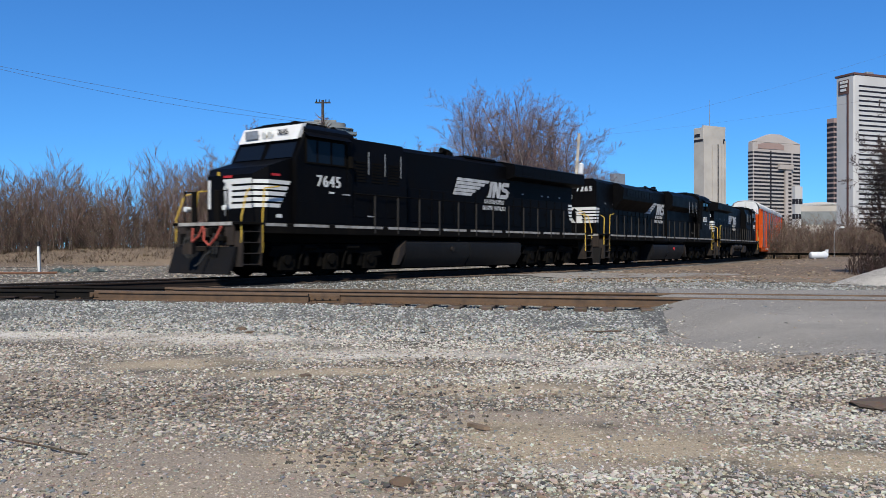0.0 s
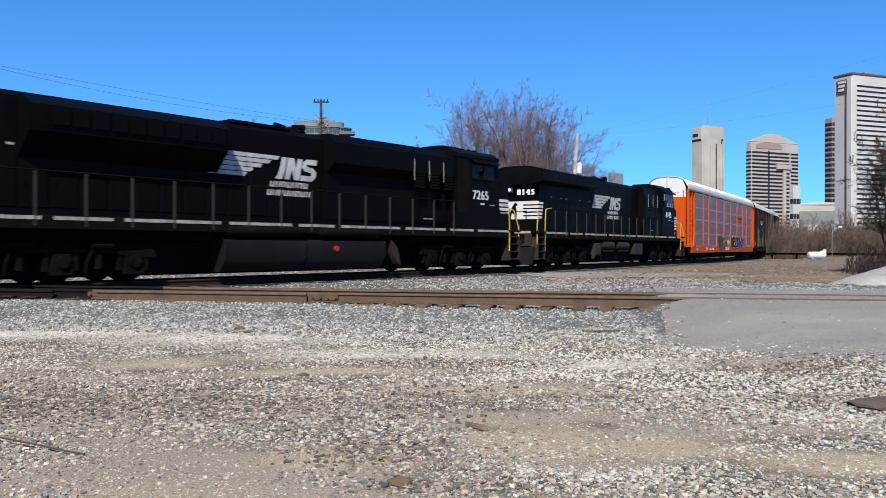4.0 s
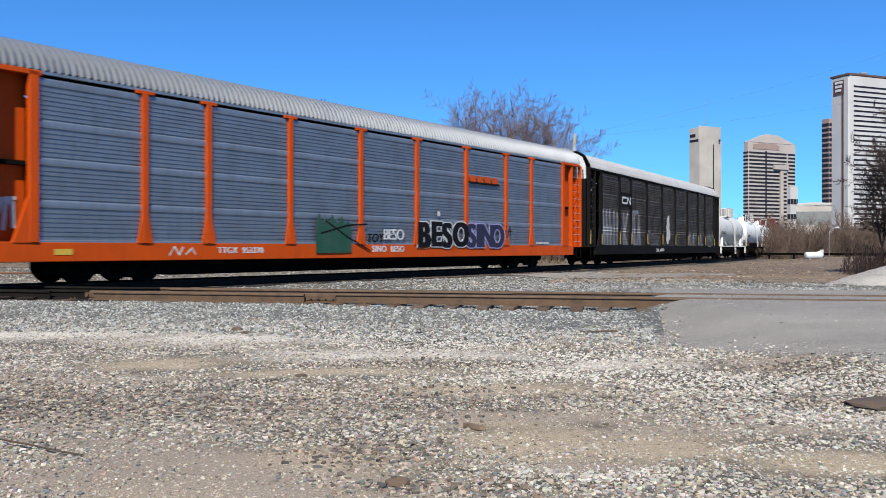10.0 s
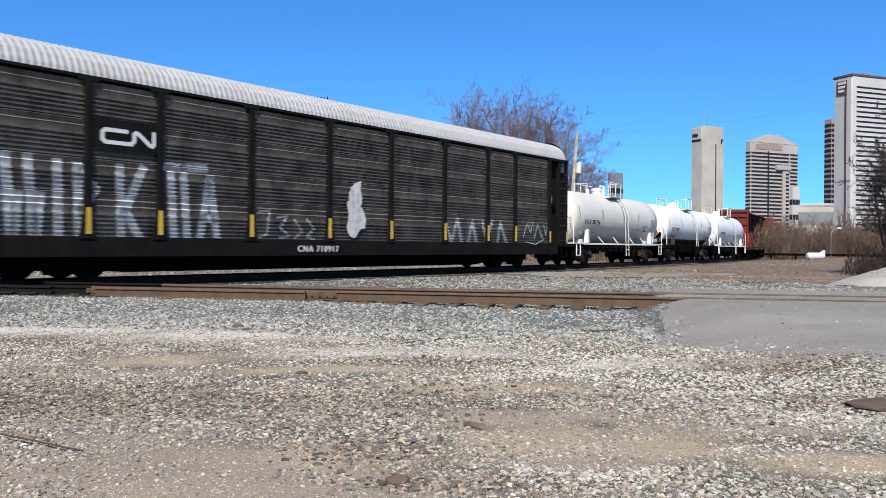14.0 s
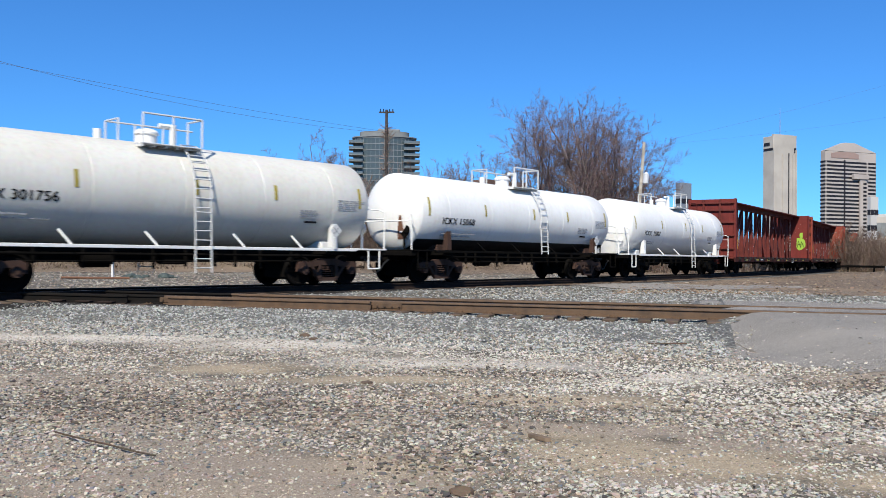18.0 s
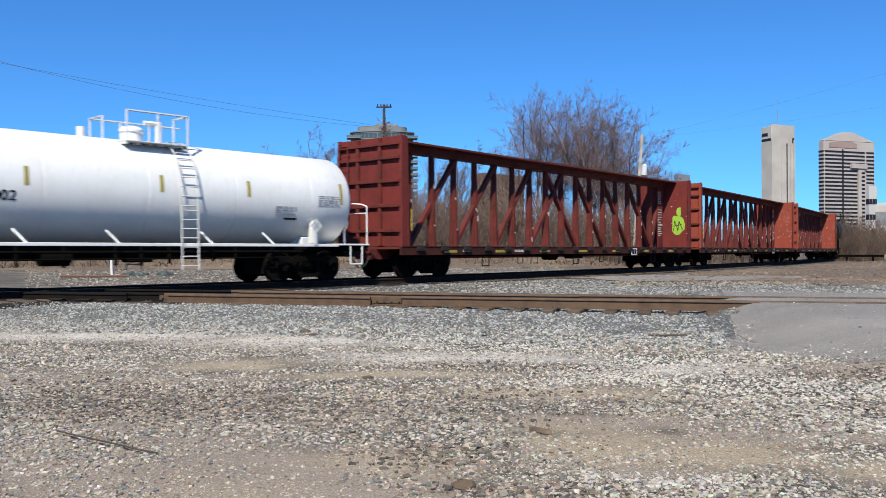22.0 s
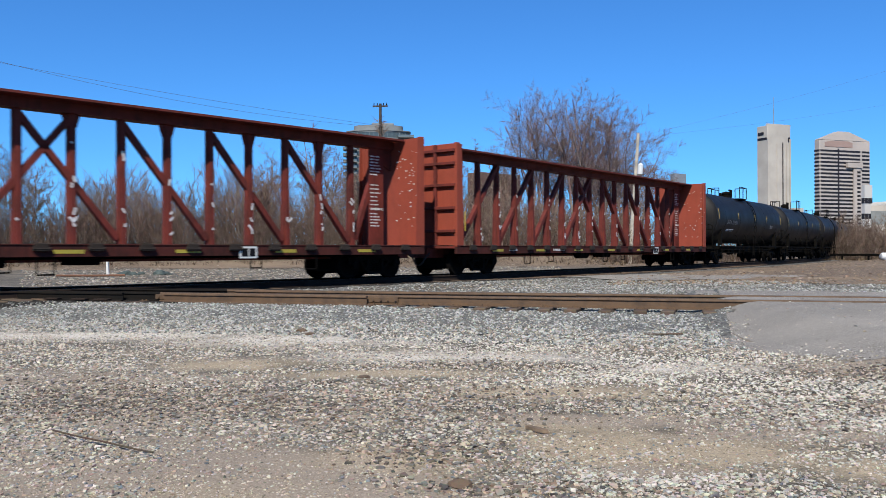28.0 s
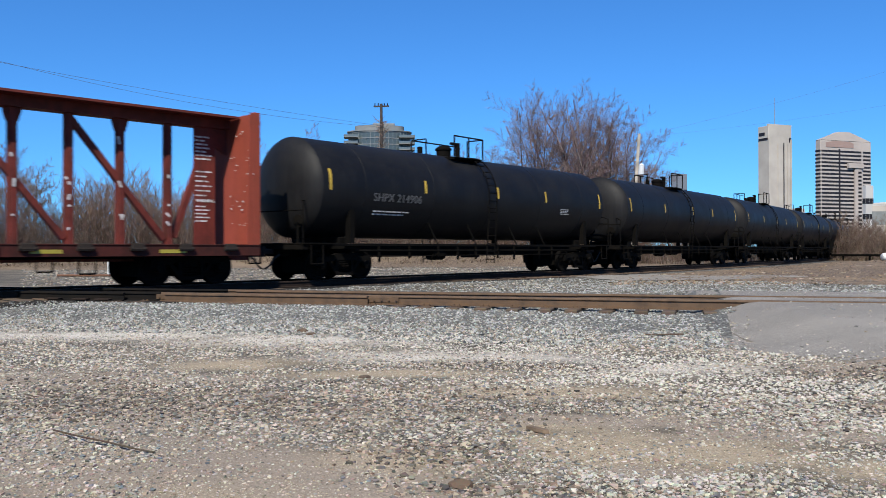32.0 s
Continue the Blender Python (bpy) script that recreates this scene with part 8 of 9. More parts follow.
part("parapet", Bld().box(-wA * 0.98, wA * 1.0, -dA, -dA + 3, hA - 0.5, hA + 2.4), "concrete", tA)
tB = tower(19.75, 22.87, 7.2, 900, "broad stone tower with brown window bands and a chamfered top", "concrete_warm", 26, 0.10, 0.85, 0.03, 0.52, crown=0.075, columns=((-0.97, -0.30), (-0.24, 0.60), (0.66, 0.97)))
wB, dB = tB["half_x"], tB["half_y"]
hB = 1.866 + 900 * math.tan(radians(7.2))
part("facade_panel", Bld().prism([(-wB * 0.8, hB * 0.868), (wB * 0.28, hB * 0.868), (wB * 0.28, hB * 0.905), (wB * 0.1, hB * 0.92), (-wB * 0.5, hB * 0.92), (-wB * 0.8, hB * 0.905)], -dB - 0.4, -dB + 0.2, "y"), "rose_stone", tB, "rose granite panel under the gable")
part("recess", Bld().box(-wB * 0.30, -wB * 0.24, -dB - 0.15, -dB + 0.2, 4, hB * 0.855), "window_band", tB, "dark slot up the facade")
part("bay", Bld().box(wB * 0.30, wB * 0.56, -dB - 1.6, -dB + 0.2, 4, hB * 0.70).box(wB * 0.02, wB * 0.62, -dB - 2.6, -dB + 0.2, hB * 0.70, hB * 0.74), "concrete_warm", tB, "pale projecting bay")
for k in range(19):
    z = hB * (0.06 + 0.033 * k)
    part("window", Bld().box(wB * 0.42, wB * 0.55, -dB - 1.75, -dB - 1.5, z, z + hB * 0.017), "window_band", tB)
tower(24.33, 25.7, 7.95, 820, "dark-banded tower behind a white one", "rose_stone", 24, 0.3, 0.97, 0.05, 0.62)
tC = tower(25.0, 31.6, 9.95, 560, "white high tower with a slotted shaft and window dashes", "facade_white", 30, 0.155, 0.95, 0.12, 0.36, columns=((-0.92, -0.28), (0.02, 0.62), (0.75, 0.95)), flank=False, phi=50.0)
wC, dC = tC["half_x"], tC["half_y"]
hC = 1.866 + 560 * math.tan(radians(9.95))
part("recess", Bld().box(-wC - 0.15, -wC + 0.2, -dC * 0.42, -dC * 0.22, 4, hC * 0.90), "brown_slot", tC, "brown slot up the blank side")
part("sign_board", Bld().box(-wC - 0.35, -wC + 0.2, -dC * 0.46, dC * 0.62, hC * 0.895, hC * 0.975), "brown_slot", tC, "red-brown board under the roof")
for z0, y0, y1 in ((0.955, -0.35, 0.5), (0.933, -0.3, 0.45), (0.911, -0.2, 0.4)):
    sg = Bld()
    for k in range(6):
        y = y0 + (y1 - y0) * k / 6
        sg.box(-wC - 0.6, -wC - 0.3, dC * y, dC * (y + 0.1), hC * z0, hC * (z0 + 0.014))
    part("sign", sg, "white", tC, "pale sign bars near the roof")
part("parapet", Bld().box(-wC - 0.3, wC + 0.3, -dC - 0.3, dC + 0.3, hC * 0.996, hC + 0.7), "brown_slot", tC, "dark red roof edge")
for k, u in enumerate((-0.7, -0.2, 0.3, 0.6)):
    part("roof_unit", Bld().box(u * wC, (u + 0.12) * wC, -dC * 0.6, -dC * 0.2, hC + 0.6, hC + 2.6 + k % 2, 0.3), "steel_grey", tC)
hall = tower(22.5, 25.2, 2.75, 700, "low grey hall with a shallow roof", "concrete", 0, 0.1, name="low_building", phi=18.0)
wH, dH = hall["half_x"], hall["half_y"]
part("roof", Bld().prism([(-wH * 1.02, 34.0), (wH * 1.02, 34.0), (wH * 0.8, 36.2), (0, 37.2), (-wH * 0.8, 36.2)], -dH, dH, "y"), "facade_white", hall, "pale shallow roof")
part("window", Bld().box(-wH * 0.95, wH * 0.95, -dH - 0.2, -dH + 0.2, 20, 30), "slab_grey", hall, "long grey window band")
tower(22.35, 22.95, 3.9, 690, "small white office block beside a tower", "facade_white", 3, 0.3, 0.9, 0.2, 0.35, name="low_building")
tower(18.3, 19.1, 2.6, 760, "low grey block beside the towers", "concrete", 2, 0.3, 0.9, 0.2, 0.35, name="low_building")


def apartment_tower(az0, az1, el, dist, label):
    """A glass block of flats with a bowed front, floor slabs, mullions and stacks of balconies on both flanks."""
    w = dist * (math.tan(radians(az1)) - math.tan(radians(az0))) / 2
    mid = (az0 + az1) / 2
    h = 1.866 + dist * math.tan(radians(el))
    x, y = polar(mid, dist)
    t = thing("apartment_tower", label, "building", "far towers", Matrix.Translation((x, y, -1.0)) @ Matrix.Rotation(-radians(mid), 4, "Z"))

    def outline(k, out=0.0):
        front = [(w * k * math.sin(a) + out * math.sin(a), -w * 0.55 * k * math.cos(a) - out * math.cos(a)) for a in [radians(-84 + 168 * i / 20) for i in range(21)]]
        return front + [(w * k, w * 0.8), (-w * k, w * 0.8)]

    part("wall", Bld().prism(outline(0.90), 0, h - 3.4, "z"), "blue_glass", t, "bowed dark glass front", smooth=20)
    floors = int((h - 4) / 3.05)
    for k in range(floors):
        z = h - 3.6 - k * 3.05
        part("floor_slab", Bld().prism(outline(0.90, 0.22), z - 0.42, z, "z"), "slab_grey", t)
        for sg in (-1, 1):
            wide = 0.30 if sg < 0 else 0.36
            bal = part("balcony", Bld().box(sg * w * (0.92 - wide), sg * w * 1.02, -w * 0.52, -w * 0.05, z - 3.05, z - 2.75), "slab_grey", t)
            part("railing", Bld().box(sg * w * (0.92 - wide), sg * w * 1.02, -w * 0.52, -w * 0.515, z - 2.72, z - 1.75), "balcony_glass", bal)
    for i in range(1, 20):
        a = radians(-84 + 168 * i / 20)
        cx, cy = (w * 0.90 + 0.1) * math.sin(a), -(w * 0.55 * 0.90 + 0.1) * math.cos(a)
        part("mullion", Bld().box(cx - 0.09, cx + 0.09, cy - 0.09, cy + 0.09, 0, h - 3.5), "slab_grey", t)
    part("roof", Bld().prism(outline(0.93, 0.3), h - 3.4, h - 2.9, "z"), "slab_grey", t, "pale thin roof slab")
    part("roof_storey", Bld().prism(outline(0.72), h - 2.9, h - 0.3, "z").box(-w * 0.2, w * 0.45, 0, w * 0.5, h - 0.4, h + 1.6, 0.3), "slab_grey", t, "grey set-back roof storey")


apartment_tower(-10.85, -6.3, 8.45, 420, "dark glass apartment tower with balcony slabs and a curved top")
tower(-2.5, 1.15, 5.2, 330, "brown brick block behind the trees", "brick", 5, 0.25, 0.8, 0.25, 0.4, name="low_building")
tower(11.0, 12.0, 5.0, 260, "small grey roof tower behind the trees", "steel_grey", 2, 0.3, 0.9, 0.5, 0.3, name="low_building")

# ---- poles and wires ----
def utility_pole(az, r, top_el, label, lean=0.0, arms=1, wood="wood_pole"):
    x, y = polar(az, r)
    z = float(ground_height(x, y))
    top = 0.866 + r * math.tan(radians(top_el)) - z
    t = thing("utility_pole", label, "pole", "utility poles", Matrix.Translation((x, y, z)) @ Matrix.Rotation(radians(lean), 4, "Y"))
    part("pole", Bld().tube((0, 0, -0.3), (0, 0, top), 0.19, 0.13, n=10), wood, t)
    for k in range(arms):
        zz = top - 0.25 - k * 0.7
        ca = part("crossarm", Bld().box(-0.75 + 0.15 * k, 0.75 - 0.15 * k, -0.06, 0.06, zz - 0.07, zz + 0.07, 0.01), wood, t)
        for px in (-0.62, -0.3, 0.3, 0.62):
            part("insulator", Bld().lathe([(0, 0.04), (0.08, 0.06), (0.12, 0.035), (0.2, 0.05), (0.26, 0.02)], 8, "z", (px * (1 - 0.2 * k), 0, zz + 0.07)), "under", ca)
    return t, (x, y, z + top)


pole1, top1 = utility_pole(-8.45, 82, 9.95, "weathered utility pole with crossarms, overgrown with vines", 0, 1)
gv = random.Random(3)
vine = Twigs()
for k in range(260):
    a, zz = gv.uniform(0, 6.28), gv.uniform(2.0, 13.0)
    p = Vector((0.2 * math.cos(a), 0.2 * math.sin(a), zz))
    vine.stick(p, p + Vector((gv.uniform(-0.8, 0.8), gv.uniform(-0.5, 0.5), gv.uniform(-0.5, 0.9))), 0.03, 0.012)
part("vine", vine.mesh("vine", "twig"), "twig", pole1, "dry vines round the pole")
pole2, top2 = utility_pole(8.35, 74, 7.75, "pale leaning pole with a white transformer", 4.0, 0, "pale_pole")
part("transformer", Bld().lathe([(0, 0.05), (0.03, 0.24), (0.85, 0.24), (0.9, 0.15), (1.0, 0.05)], 16, "z", (0.34, -0.2, 7.7)), "plastic_white", pole2, "white transformer can")


def cable(p, q, sag, r=0.018, n=24):
    b = Bld()
    pts = []
    for i in range(n + 1):
        t = i / n
        v = Vector(p).lerp(Vector(q), t)
        v.z -= sag * 4 * t * (1 - t)
        pts.append(v)
    vs = [(v.x + r * math.cos(a), v.y + r * 0.5 * math.sin(a), v.z + r * math.sin(a)) for v in pts for a in (0.8, 2.4, 3.9, 5.5)]
    return b.add(vs, [(4 * i + j, 4 * i + (j + 1) % 4, 4 * i + 4 + (j + 1) % 4, 4 * i + 4 + j) for i in range(n) for j in range(4)])


def bearing(az, el, r):
    x, y = polar(az, r)
    return x, y, 0.866 + r * math.tan(radians(el))


T1 = Vector(top1)
for dz, e, sag in ((-2.2, 12.8, 0.6), (-2.3, 14.4, 2.0)):
    solid("overhead_wire", cable(bearing(-47, e, 78), (T1.x + 0.3, T1.y, T1.z + dz), sag, 0.015), "wire", "thin sagging overhead wire to the pole", "wire", "overhead wires")
for (a0, e0), (a1, e1) in (((10.5, 5.9), (31.0, 12.6)), ((10.5, 4.4), (31.0, 9.4))):
    solid("overhead_wire", cable((top2[0], top2[1], top2[2] - 0.3 - 0.02 * e0), bearing(a1 + 3, e1 + 0.6, 100), 0.8, 0.006), "wire", "faint overhead wire against the sky", "wire", "overhead wires")
x0_, y0_ = polar(20.6, 96)
x1_, y1_ = polar(33.0, 88)
bar_ = thing("barrier", "low dark barrier rail before the scrub", "barrier", "", Matrix.Translation((x0_, y0_, float(ground_height(x0_, y0_)))))
dxy = Vector((x1_ - x0_, y1_ - y0_, float(ground_height(x1_, y1_)) - float(ground_height(x0_, y0_))))
part("rail", Bld().box(0, dxy.length, -0.06, 0.06, 0.45, 0.68, 0.02, Matrix.Rotation(math.atan2(dxy.y, dxy.x), 4, "Z")), "under", bar_)
for k in range(8):
    q = dxy * ((k + 0.5) / 8)
    part("post", Bld().box(q.x - 0.08, q.x + 0.08, q.y + 0.07, q.y + 0.2, -0.3, 0.7), "under", bar_)
lx, ly = polar(24.75, 92)
lz = float(ground_height(lx, ly))
lamp = thing("street_lamp", "white curved street lamp before the scrub", "street lamp", "", Matrix.Translation((lx, ly, lz)) @ Matrix.Diagonal((0.62, 0.62, 0.75, 1)))
part("pole", Bld().pipe([(0, 0, 0), (0, 0, 3.2), (0.15, 0, 3.6), (0.5, 0, 3.85), (1.0, 0, 4.0)], 0.04), "steel_grey", lamp)
part("lamp_head", Bld().lathe([(0, 0.02), (0.1, 0.1), (0.5, 0.12), (0.7, 0.05)], 10, "x", (0.95, 0, 4.0)), "plastic_white", lamp)

# ---- small things on the ground ----
hx_, hy_ = 16.4, 28.6


def heap_mesh():
    g = np.random.RandomState(5)
    xs, ys = np.linspace(-3.4, 4.6, 60), np.linspace(-2.4, 2.4, 40)
    X, Y = np.meshgrid(xs, ys)
    rr = np.sqrt((X / 3.3) ** 2 + (Y / 2.3) ** 2)
    Z = 1.0 * np.clip(1 - rr, 0, 1) ** 0.9 + g.uniform(-0.012, 0.012, X.shape)
    Z = Z + ground_height(X + hx_, Y + hy_) - 0.03
    co = np.stack([X.ravel(), Y.ravel(), Z.ravel()], 1)
    n, m = 60, 40
    i = (np.arange(m - 1)[:, None] * n + np.arange(n - 1)[None, :])
    q = np.stack([i, i + 1, i + n + 1, i + n], -1).reshape(-1, 4)
    mid = rr.ravel()[q].min(1)
    q = q[mid < 1.0]
    me = bpy.data.meshes.new("gravel_heap")
    me.from_pydata(co.tolist(), [], q.tolist())
    me.materials.append(M["heap"])
    me.shade_smooth()
    return me


M["heap"] = stones("pale_gravel_heap", ((0.354, 0.333, 0.299), (0.449, 0.428, 0.394), (0.394, 0.374, 0.34), (0.299, 0.279, 0.252)), (0.381, 0.354, 0.313), 22.0, patch_scale=0.8)
solid("gravel_heap", heap_mesh(), "heap", "heap of pale crushed limestone beside the crossing", "gravel heap", at=Matrix.Translation((hx_, hy_, 0)))

px, py = polar(23.85, 72)
pz = float(ground_height(px, py))
cul = thing("white_tank", "white plastic tank lying on the bank with an upright pipe", "tank", "", Matrix.Translation((px, py, pz)) @ Matrix.Rotation(radians(8), 4, "Z") @ Matrix.Diagonal((0.75, 0.75, 0.75, 1)))
part("body", Bld().lathe([(-0.95, 0.05), (-0.9, 0.28), (-0.75, 0.38), (0.75, 0.38), (0.9, 0.3), (0.95, 0.05)], 24, "x", (0, 0, 0.38)), "plastic_white", cul)
part("pipe", Bld().tube((0.95, 0, 0.3), (0.95, 0, 1.0), 0.17, n=14).tube((0.5, 0, 0.7), (0.95, 0, 0.8), 0.12, n=12), "plastic_white", cul)
part("foot", Bld().box(-0.7, -0.5, -0.36, 0.36, -0.06, 0.1).box(0.5, 0.7, -0.36, 0.36, -0.06, 0.1), "steel_grey", cul)

px, py = polar(-26.0, 46)
pz = float(ground_height(px, py))
mk = thing("marker_post", "white marker post with a dark cap beside the track", "post", "", Matrix.Translation((px, py, pz)) @ Matrix.Rotation(radians(-2), 4, "Y"))
part("post", Bld().box(-0.06, 0.06, -0.06, 0.06, -0.1, 1.35, 0.01), "white", mk)
part("cap", Bld().box(-0.065, 0.065, -0.065, 0.065, 1.351, 1.6, 0.02), "rubber", mk)


def rock(name, x, y, size, material, label, category, seed, flat=0.6):
    bm = bmesh.new()
    bmesh.ops.create_icosphere(bm, subdivisions=2, radius=1)
    o = Vector((seed * 3.1, seed * 1.7, seed * 0.3))
    for v in bm.verts:
        v.co *= 1 + 0.35 * noise.noise(v.co * 1.3 + o) + 0.12 * noise.noise(v.co * 3.7 + o)
        v.co.z *= flat
    bm.normal_update()
    me = bpy.data.meshes.new(name)
    bm.to_mesh(me)
    bm.free()
    me.materials.append(M[material])
    ob = solid(name, me, material, label, category, at=Matrix.Translation((x, y, float(ground_height(x, y)) + size * flat * 0.25)) @ Matrix.Diagonal((size, size * 0.8, size, 1)))
    return ob


M["dark_rock"] = plain("wet_dark_stone", (0.055, 0.075, 0.07), 0.7, 0, 0.5, 4.0)
for k, (az, r, s) in enumerate(((-24.9, 47, 0.30), (-24.5, 46.6, 0.22), (-24.0, 47.2, 0.20), (-22.9, 47, 0.34), (-22.5, 47.3, 0.22), (-25.3, 47.5, 0.16), (-24.2, 46.2, 0.14), (-22.2, 46.8, 0.12))):
    rock("rubble", *polar(az, r), s, "dark_rock", "dark green-grey lump of rubble beside the track", "rubble", k + 1)
for az0, az1, r in ((-29.0, -26.6, 45.5), (-27.0, -25.0, 44.6)):
    a, b_ = Vector((*polar(az0, r), 0)), Vector((*polar(az1, r), 0))
    a.z, b_.z = float(ground_height(a.x, a.y)) + 0.07, float(ground_height(b_.x, b_.y)) + 0.07
    solid("scrap_rail", Bld().tube(a, b_, 0.055, n=6), "rust", "rusty length of scrap rail on the gravel", "scrap")

# a thin bent branch, a wooden splinter, a dark clod and lumps of wood in the foreground
def on_ground(x, y, up=0.0):
    return Vector((x, y, float(ground_height(x, y)) + up))


bpts = [on_ground(-2.95, 5.28, 0.03), on_ground(-2.72, 5.12, 0.035), on_ground(-2.45, 4.99, 0.03), on_ground(-2.22, 4.89, 0.02), on_ground(-2.09, 4.85, 0.015)]
solid("branch", Bld().pipe(bpts, 0.0065, 6), "tie", "thin dark fallen branch on the gravel", "branch")
solid("wood_splinter", Bld().prism([(-0.10, -0.022), (0.07, -0.026), (0.10, 0.0), (0.06, 0.022), (-0.09, 0.018)], 0, 0.024, "z"), "wood_chip", "short broken piece of wood on the gravel", "wood", at=Matrix.Translation(on_ground(0.22, 5.68, 0.008)) @ Matrix.Rotation(radians(-48), 4, "Z"))
solid("wood_splinter", Bld().box(-0.28, 0.28, -0.014, 0.014, 0, 0.02, 0.004), "tie", "long weathered stick on the ballast", "wood", at=Matrix.Translation(on_ground(2.25, 12.1, 0.02)) @ Matrix.Rotation(radians(10), 4, "Z"))
rock("clod", -0.24, 4.42, 0.075, "tie", "dark clod of earth on the gravel", "clod", 9, 0.4)
# dark mound over a thin soil patch: a wheel rut with its shadow coloured in
rock("mud_ridge", 3.42, 6.52, 0.30, "tie", "dark low mound standing for a wheel rut and its shadow", "mud", 12, 0.16)
rock("clod", -3.05, 12.4, 0.10, "tie", "dark clod of earth on the gravel", "clod", 13, 0.4)
rock("clod", -2.8, 11.9, 0.08, "tie", "dark clod of earth on the gravel", "clod", 14, 0.4)
rock("clod", -1.35, 8.0, 0.06, "tie", "dark clod of earth on the gravel", "clod", 10, 0.4)


# ---- loose stones: uncountable, as real geometry ----
def scatter(name, label, xs, ys, sizes, flat, material, seed, solid_kind):
    """Many small angular stones as one mesh; solid_kind: 20, 12 or 8 faces."""
    g = np.random.RandomState(seed)
    n = len(xs)
    if solid_kind == 12:
        base = np.array([(a, b, c) for a in (-1, 1) for b in (-1, 1) for c in (-1, 1)]) * 0.66
        tri = np.array([(0, 1, 3), (0, 3, 2), (4, 6, 7), (4, 7, 5), (0, 4, 5), (0, 5, 1), (2, 3, 7), (2, 7, 6), (0, 2, 6), (0, 6, 4), (1, 5, 7), (1, 7, 3)])
    elif solid_kind == 20:
        p = (1 + 5 ** 0.5) / 2
        base = np.array([(-1, p, 0), (1, p, 0), (-1, -p, 0), (1, -p, 0), (0, -1, p), (0, 1, p), (0, -1, -p), (0, 1, -p), (p, 0, -1), (p, 0, 1), (-p, 0, -1), (-p, 0, 1)]) / math.hypot(1, p)
        tri = np.array([(0, 11, 5), (0, 5, 1), (0, 1, 7), (0, 7, 10), (0, 10, 11), (1, 5, 9), (5, 11, 4), (11, 10, 2), (10, 7, 6), (7, 1, 8), (3, 9, 4), (3, 4, 2), (3, 2, 6), (3, 6, 8), (3, 8, 9), (4, 9, 5), (2, 4, 11), (6, 2, 10), (8, 6, 7), (9, 8, 1)])
    else:
        base = np.array([(1, 0, 0), (-1, 0, 0), (0, 1, 0), (0, -1, 0), (0, 0, 1), (0, 0, -1)], float)
        tri = np.array([(0, 2, 4), (2, 1, 4), (1, 3, 4), (3, 0, 4), (2, 0, 5), (1, 2, 5), (3, 1, 5), (0, 3, 5)])
    k = len(base)
    co = base[None] * (1 + g.uniform(-0.32, 0.32, (n, k, 1))) + g.uniform(-0.26, 0.26, (n, k, 3))
    co *= np.stack([g.uniform(0.7, 1.3, n), g.uniform(0.7, 1.2, n), flat * g.uniform(0.6, 1.3, n)], 1)[:, None, :]
    a, tx = g.uniform(0, 2 * np.pi, n), g.uniform(-0.5, 0.5, n)
    y1 = co[..., 1] * np.cos(tx)[:, None] - co[..., 2] * np.sin(tx)[:, None]
    z1 = co[..., 1] * np.sin(tx)[:, None] + co[..., 2] * np.cos(tx)[:, None]
    x2 = co[..., 0] * np.cos(a)[:, None] - y1 * np.sin(a)[:, None]
    y2 = co[..., 0] * np.sin(a)[:, None] + y1 * np.cos(a)[:, None]
    out = np.stack([x2, y2, z1], -1) * sizes[:, None, None]
    z = ground_height(xs, ys) + sizes * 0.12
    out += np.stack([xs, ys, z], 1)[:, None, :]
    faces = (tri[None] + (np.arange(n) * k)[:, None, None]).reshape(-1, 3)
    me = bpy.data.meshes.new(name)
    me.vertices.add(n * k)
    me.vertices.foreach_set("co", out.astype(np.float32).ravel())
    me.loops.add(len(faces) * 3)
    me.loops.foreach_set("vertex_index", faces.astype(np.int32).ravel())
    me.polygons.add(len(faces))
    me.polygons.foreach_set("loop_start", (np.arange(len(faces)) * 3).astype(np.int32))
    me.update(calc_edges=True)
    me.shade_flat()
    me.materials.append(M[material])
    return solid(name, me, material, label, "stones", kind="stuff")


gs = np.random.RandomState(12)


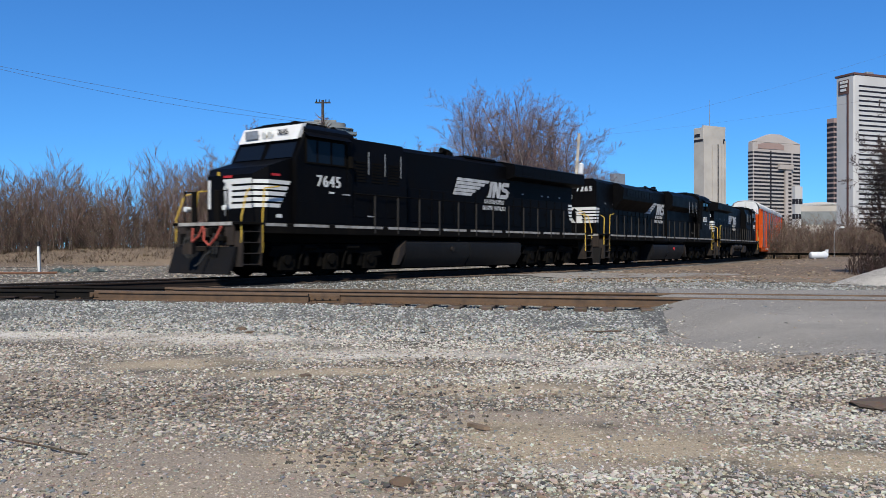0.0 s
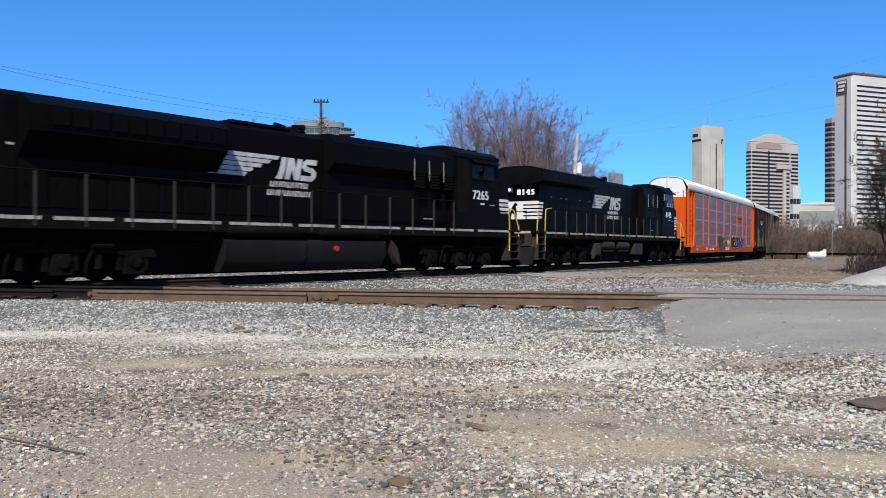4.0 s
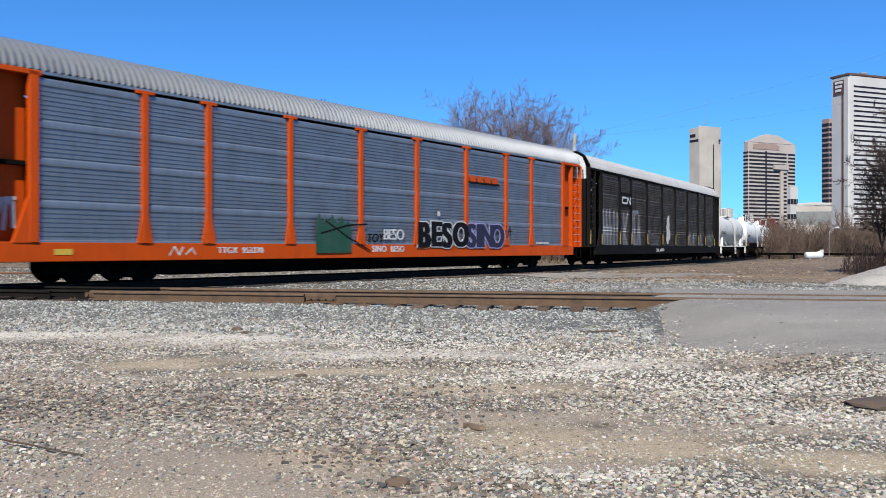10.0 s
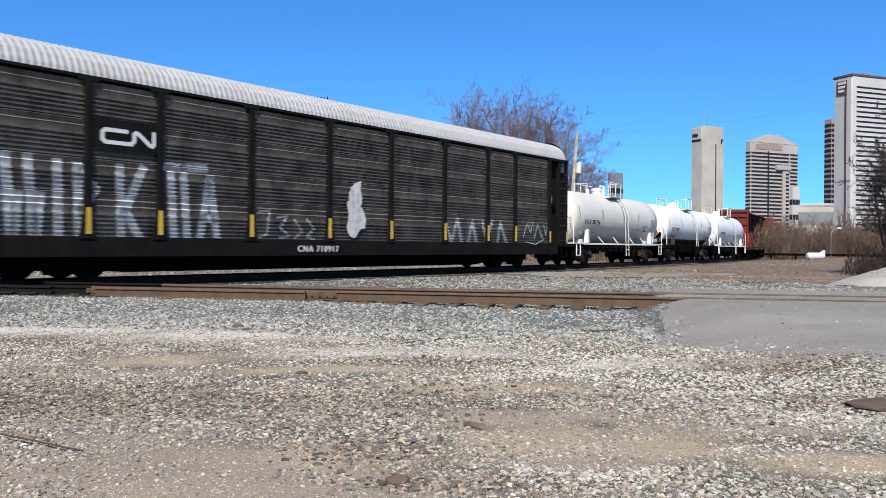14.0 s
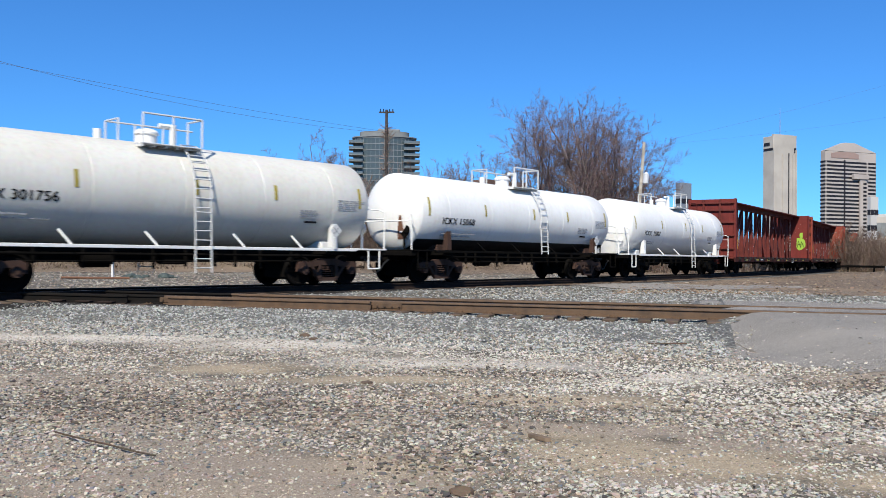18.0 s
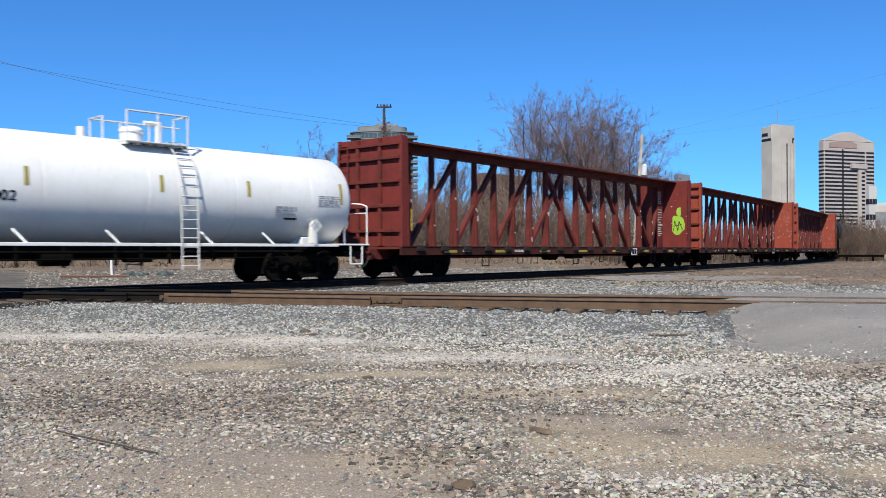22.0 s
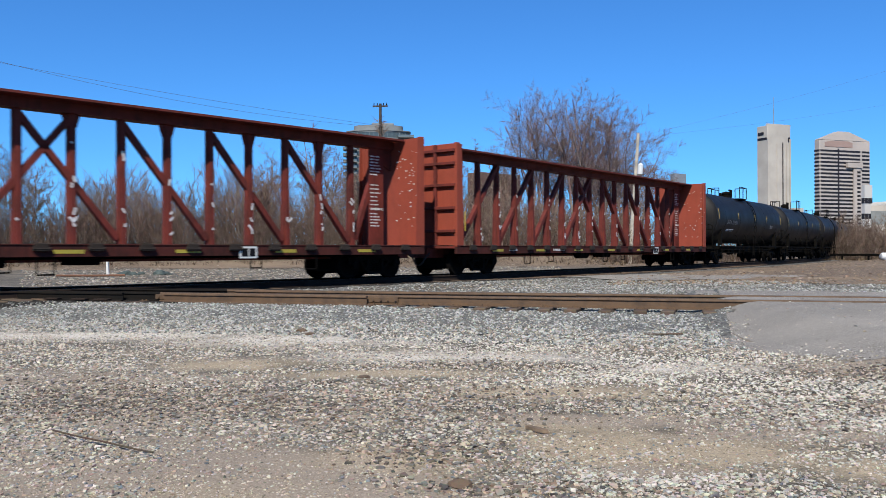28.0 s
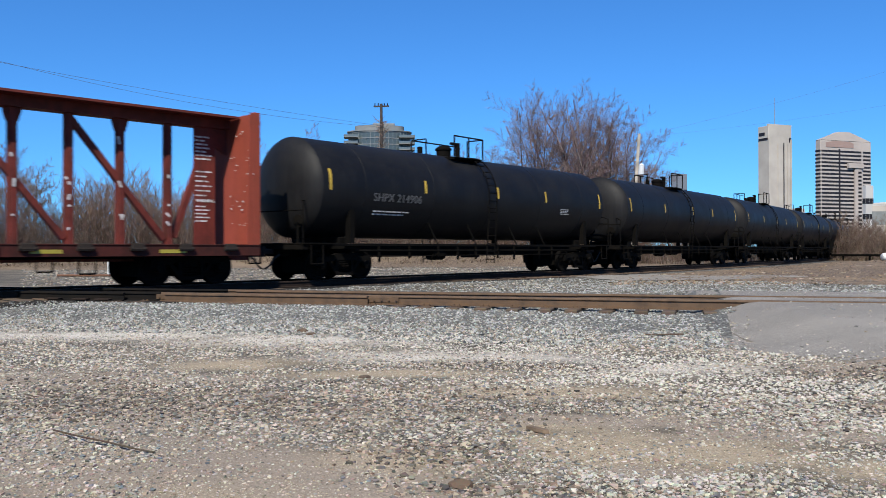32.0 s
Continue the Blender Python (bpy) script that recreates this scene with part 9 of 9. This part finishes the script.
# drifts of pale limestone: where they lie and their half widths
PALE = ((-1.4, 11.6, 1.5, 0.6), (-0.4, 10.7, 1.2, 0.7), (1.4, 9.2, 1.3, 0.7), (1.6, 8.2, 1.3, 0.5), (2.9, 7.6, 1.3, 0.6), (2.9, 6.3, 1.0, 0.6), (2.4, 4.9, 0.8, 0.4), (-5.6, 12.2, 2.2, 0.7), (0.9, 4.6, 0.5, 0.2), (-3.4, 12.6, 1.4, 0.5), (3.6, 9.9, 0.6, 0.5))
for y0, y1, n, lo, hi, faces, seed in ((3.2, 7.2, 100000, 0.004, 0.0150, 12, 1), (7.0, 15.0, 110000, 0.008, 0.017, 8, 21)):
    y = np.sqrt(y0 ** 1.2 + (y1 ** 1.2 - y0 ** 1.2) * gs.uniform(0, 1, n)) ** (2 / 1.2)
    x = gs.uniform(-1, 1, n) * (0.58 * y + 0.8)
    bare = np.clip(0.80 * patch(x, y, SAND) + 0.5 * patch(x, y, DUST) + 0.45 * patch(x, y, SOIL), 0, 1)
    thick = np.clip(0.95 - bare + 0.30 * wavy(x, y, 1.7, 0.7) + 0.22 * wavy(x * 0.6, y, 5.3, 1.9), 0.07, 1.0)
    keep = (gs.uniform(0, 1, n) < thick) & ~paved(x, y, 0.8) & ~(paved(x, y) & (gs.uniform(0, 1, n) < 0.6)) & (y < X2_Y + X2_K * x - 2.6)
    x, y, thick = x[keep], y[keep], thick[keep]
    size = (lo + hi * gs.uniform(0, 1, len(x)) ** 2.0) * (0.55 + 0.55 * thick)
    pale = gs.uniform(0, 1, len(x)) < 0.10 * (1 - 0.8 * patch(x, y, SOIL)) + 0.85 * patch(x, y, PALE)
    scatter("gravel_stones", "loose grey, tan and bluish stones strewn on the ground", x[~pale], y[~pale], size[~pale], 0.62, "stone", seed, faces)
    scatter("pale_stones", "drifts of pale crushed limestone on the lot", x[pale], y[pale], size[pale], 0.62, "pale_stone", seed + 30, faces)
# fine grit where the lot is worn bare
y = 3.4 * (13.0 / 3.4) ** gs.uniform(0, 1, 130000)
x = gs.uniform(-1, 1, len(y)) * (0.56 * y + 0.6)
bare = patch(x, y, SAND) + patch(x, y, DUST) + 0.7 * patch(x, y, SOIL)
keep = (gs.uniform(0, 1, len(x)) < 0.75 * bare * (0.55 + 0.45 * wavy(x, y, 4.1, 1.3))) & ~paved(x, y, 0.5)
x, y = x[keep], y[keep]
scatter("grit", "fine tan grit over the worn bare patches", x, y, (0.0035 + 0.006 * gs.uniform(0, 1, len(x)) ** 2) * np.clip(y / 7, 0.9, 1.5), 0.6, "grit", 44, 8)
dx_, dy_ = [], []
for cx_, cy_, rx_, ry_, k_ in ((-2.4, 6.7, 2.4, 0.8, 9800), (-0.4, 5.05, 0.5, 0.3, 700), (2.8, 6.7, 1.1, 0.6, 1900), (0.1, 4.35, 0.6, 0.15, 500), (-0.1, 8.9, 1.2, 0.3, 900), (3.4, 8.3, 0.8, 0.4, 900)):
    dx_.append(cx_ + rx_ * gs.normal(0, 0.55, k_))
    dy_.append(cy_ + ry_ * gs.normal(0, 0.6, k_))
x, y = np.concatenate(dx_), np.concatenate(dy_)
scatter("dark_stones", "drifts of dark grey-green crushed stone on the lot", x, y, 0.008 + 0.016 * gs.uniform(0, 1, len(x)) ** 1.5, 0.6, "dark_stone", 5, 12)
x = gs.uniform(-17, 4.6, 52000)
y = X2_Y + X2_K * x + gs.uniform(-5.6, 2.2, len(x))
d2 = np.abs(y - (X2_Y + X2_K * x))
keep = ((d2 > 0.85) | (d2 < 0.62)) & ((line_distance(x, y) > 1.9) | (x > -5)) & ((d2 > 1.3) | (x > -7.4)) & ~paved(x, y) & (gs.uniform(0, 1, len(x)) < np.where(d2 < 4.2, 1.0, 0.45))
x, y = x[keep], y[keep]
scatter("ballast_stones", "blue-grey crushed ballast along the crossing track", x, y, 0.020 + 0.022 * gs.uniform(0, 1, len(x)), 0.7, "ballast_stone", 2, 8)
x = gs.uniform(-6, 15, 24000)
y = gs.uniform(18.5, 34, len(x))
dl = line_distance(x, y)
keep = (dl > 1.0) & ~paved(x, y) & (y > X2_Y + X2_K * x + 1.3)
x, y = x[keep], y[keep]
scatter("verge_stones", "loose stones between the two tracks", x, y, 0.022 + 0.025 * gs.uniform(0, 1, len(x)), 0.6, "ballast_stone", 3, 8)

rr_, aa_ = 28 + 60 * gs.uniform(0, 1, 20000) ** 1.6, gs.uniform(7, 31, 20000)
x, y = rr_ * np.sin(np.radians(aa_)), rr_ * np.cos(np.radians(aa_))
keep = (line_distance(x, y) > 2.6) & (y > 30)
x, y = x[keep], y[keep]
scatter("verge_clods", "brown clods and stones strewn over the verge", x, y, 0.022 + 0.055 * gs.uniform(0, 1, len(x)) ** 2.5, 0.55, "clod", 6, 12)
rr_, aa_ = gs.uniform(26, 66, 12000), gs.uniform(-31, 4, 12000)
x, y = rr_ * np.sin(np.radians(aa_)), rr_ * np.cos(np.radians(aa_))
keep = (line_distance(x, y) > 2.2) & (y > X2_Y + X2_K * x + 2.5)
x, y = x[keep], y[keep]
scatter("yard_stones", "scattered pale and dark stones on the yard behind the tracks", x, y, 0.02 + 0.045 * gs.uniform(0, 1, len(x)) ** 2, 0.6, "stone", 7, 12)

x, y = gs.uniform(2.5, 14, 5200), gs.uniform(8, 20.5, 5200)
keep = paved(x, y, 0.15) & (gs.uniform(0, 1, len(x)) < 0.3 + 0.7 * patch(x, y, DUST))
x, y = x[keep], y[keep]
scatter("asphalt_grit", "pale grit and small stones lying on the asphalt", x, y, 0.008 + 0.016 * gs.uniform(0, 1, len(x)) ** 2, 0.55, "stone", 8, 12)


motions()
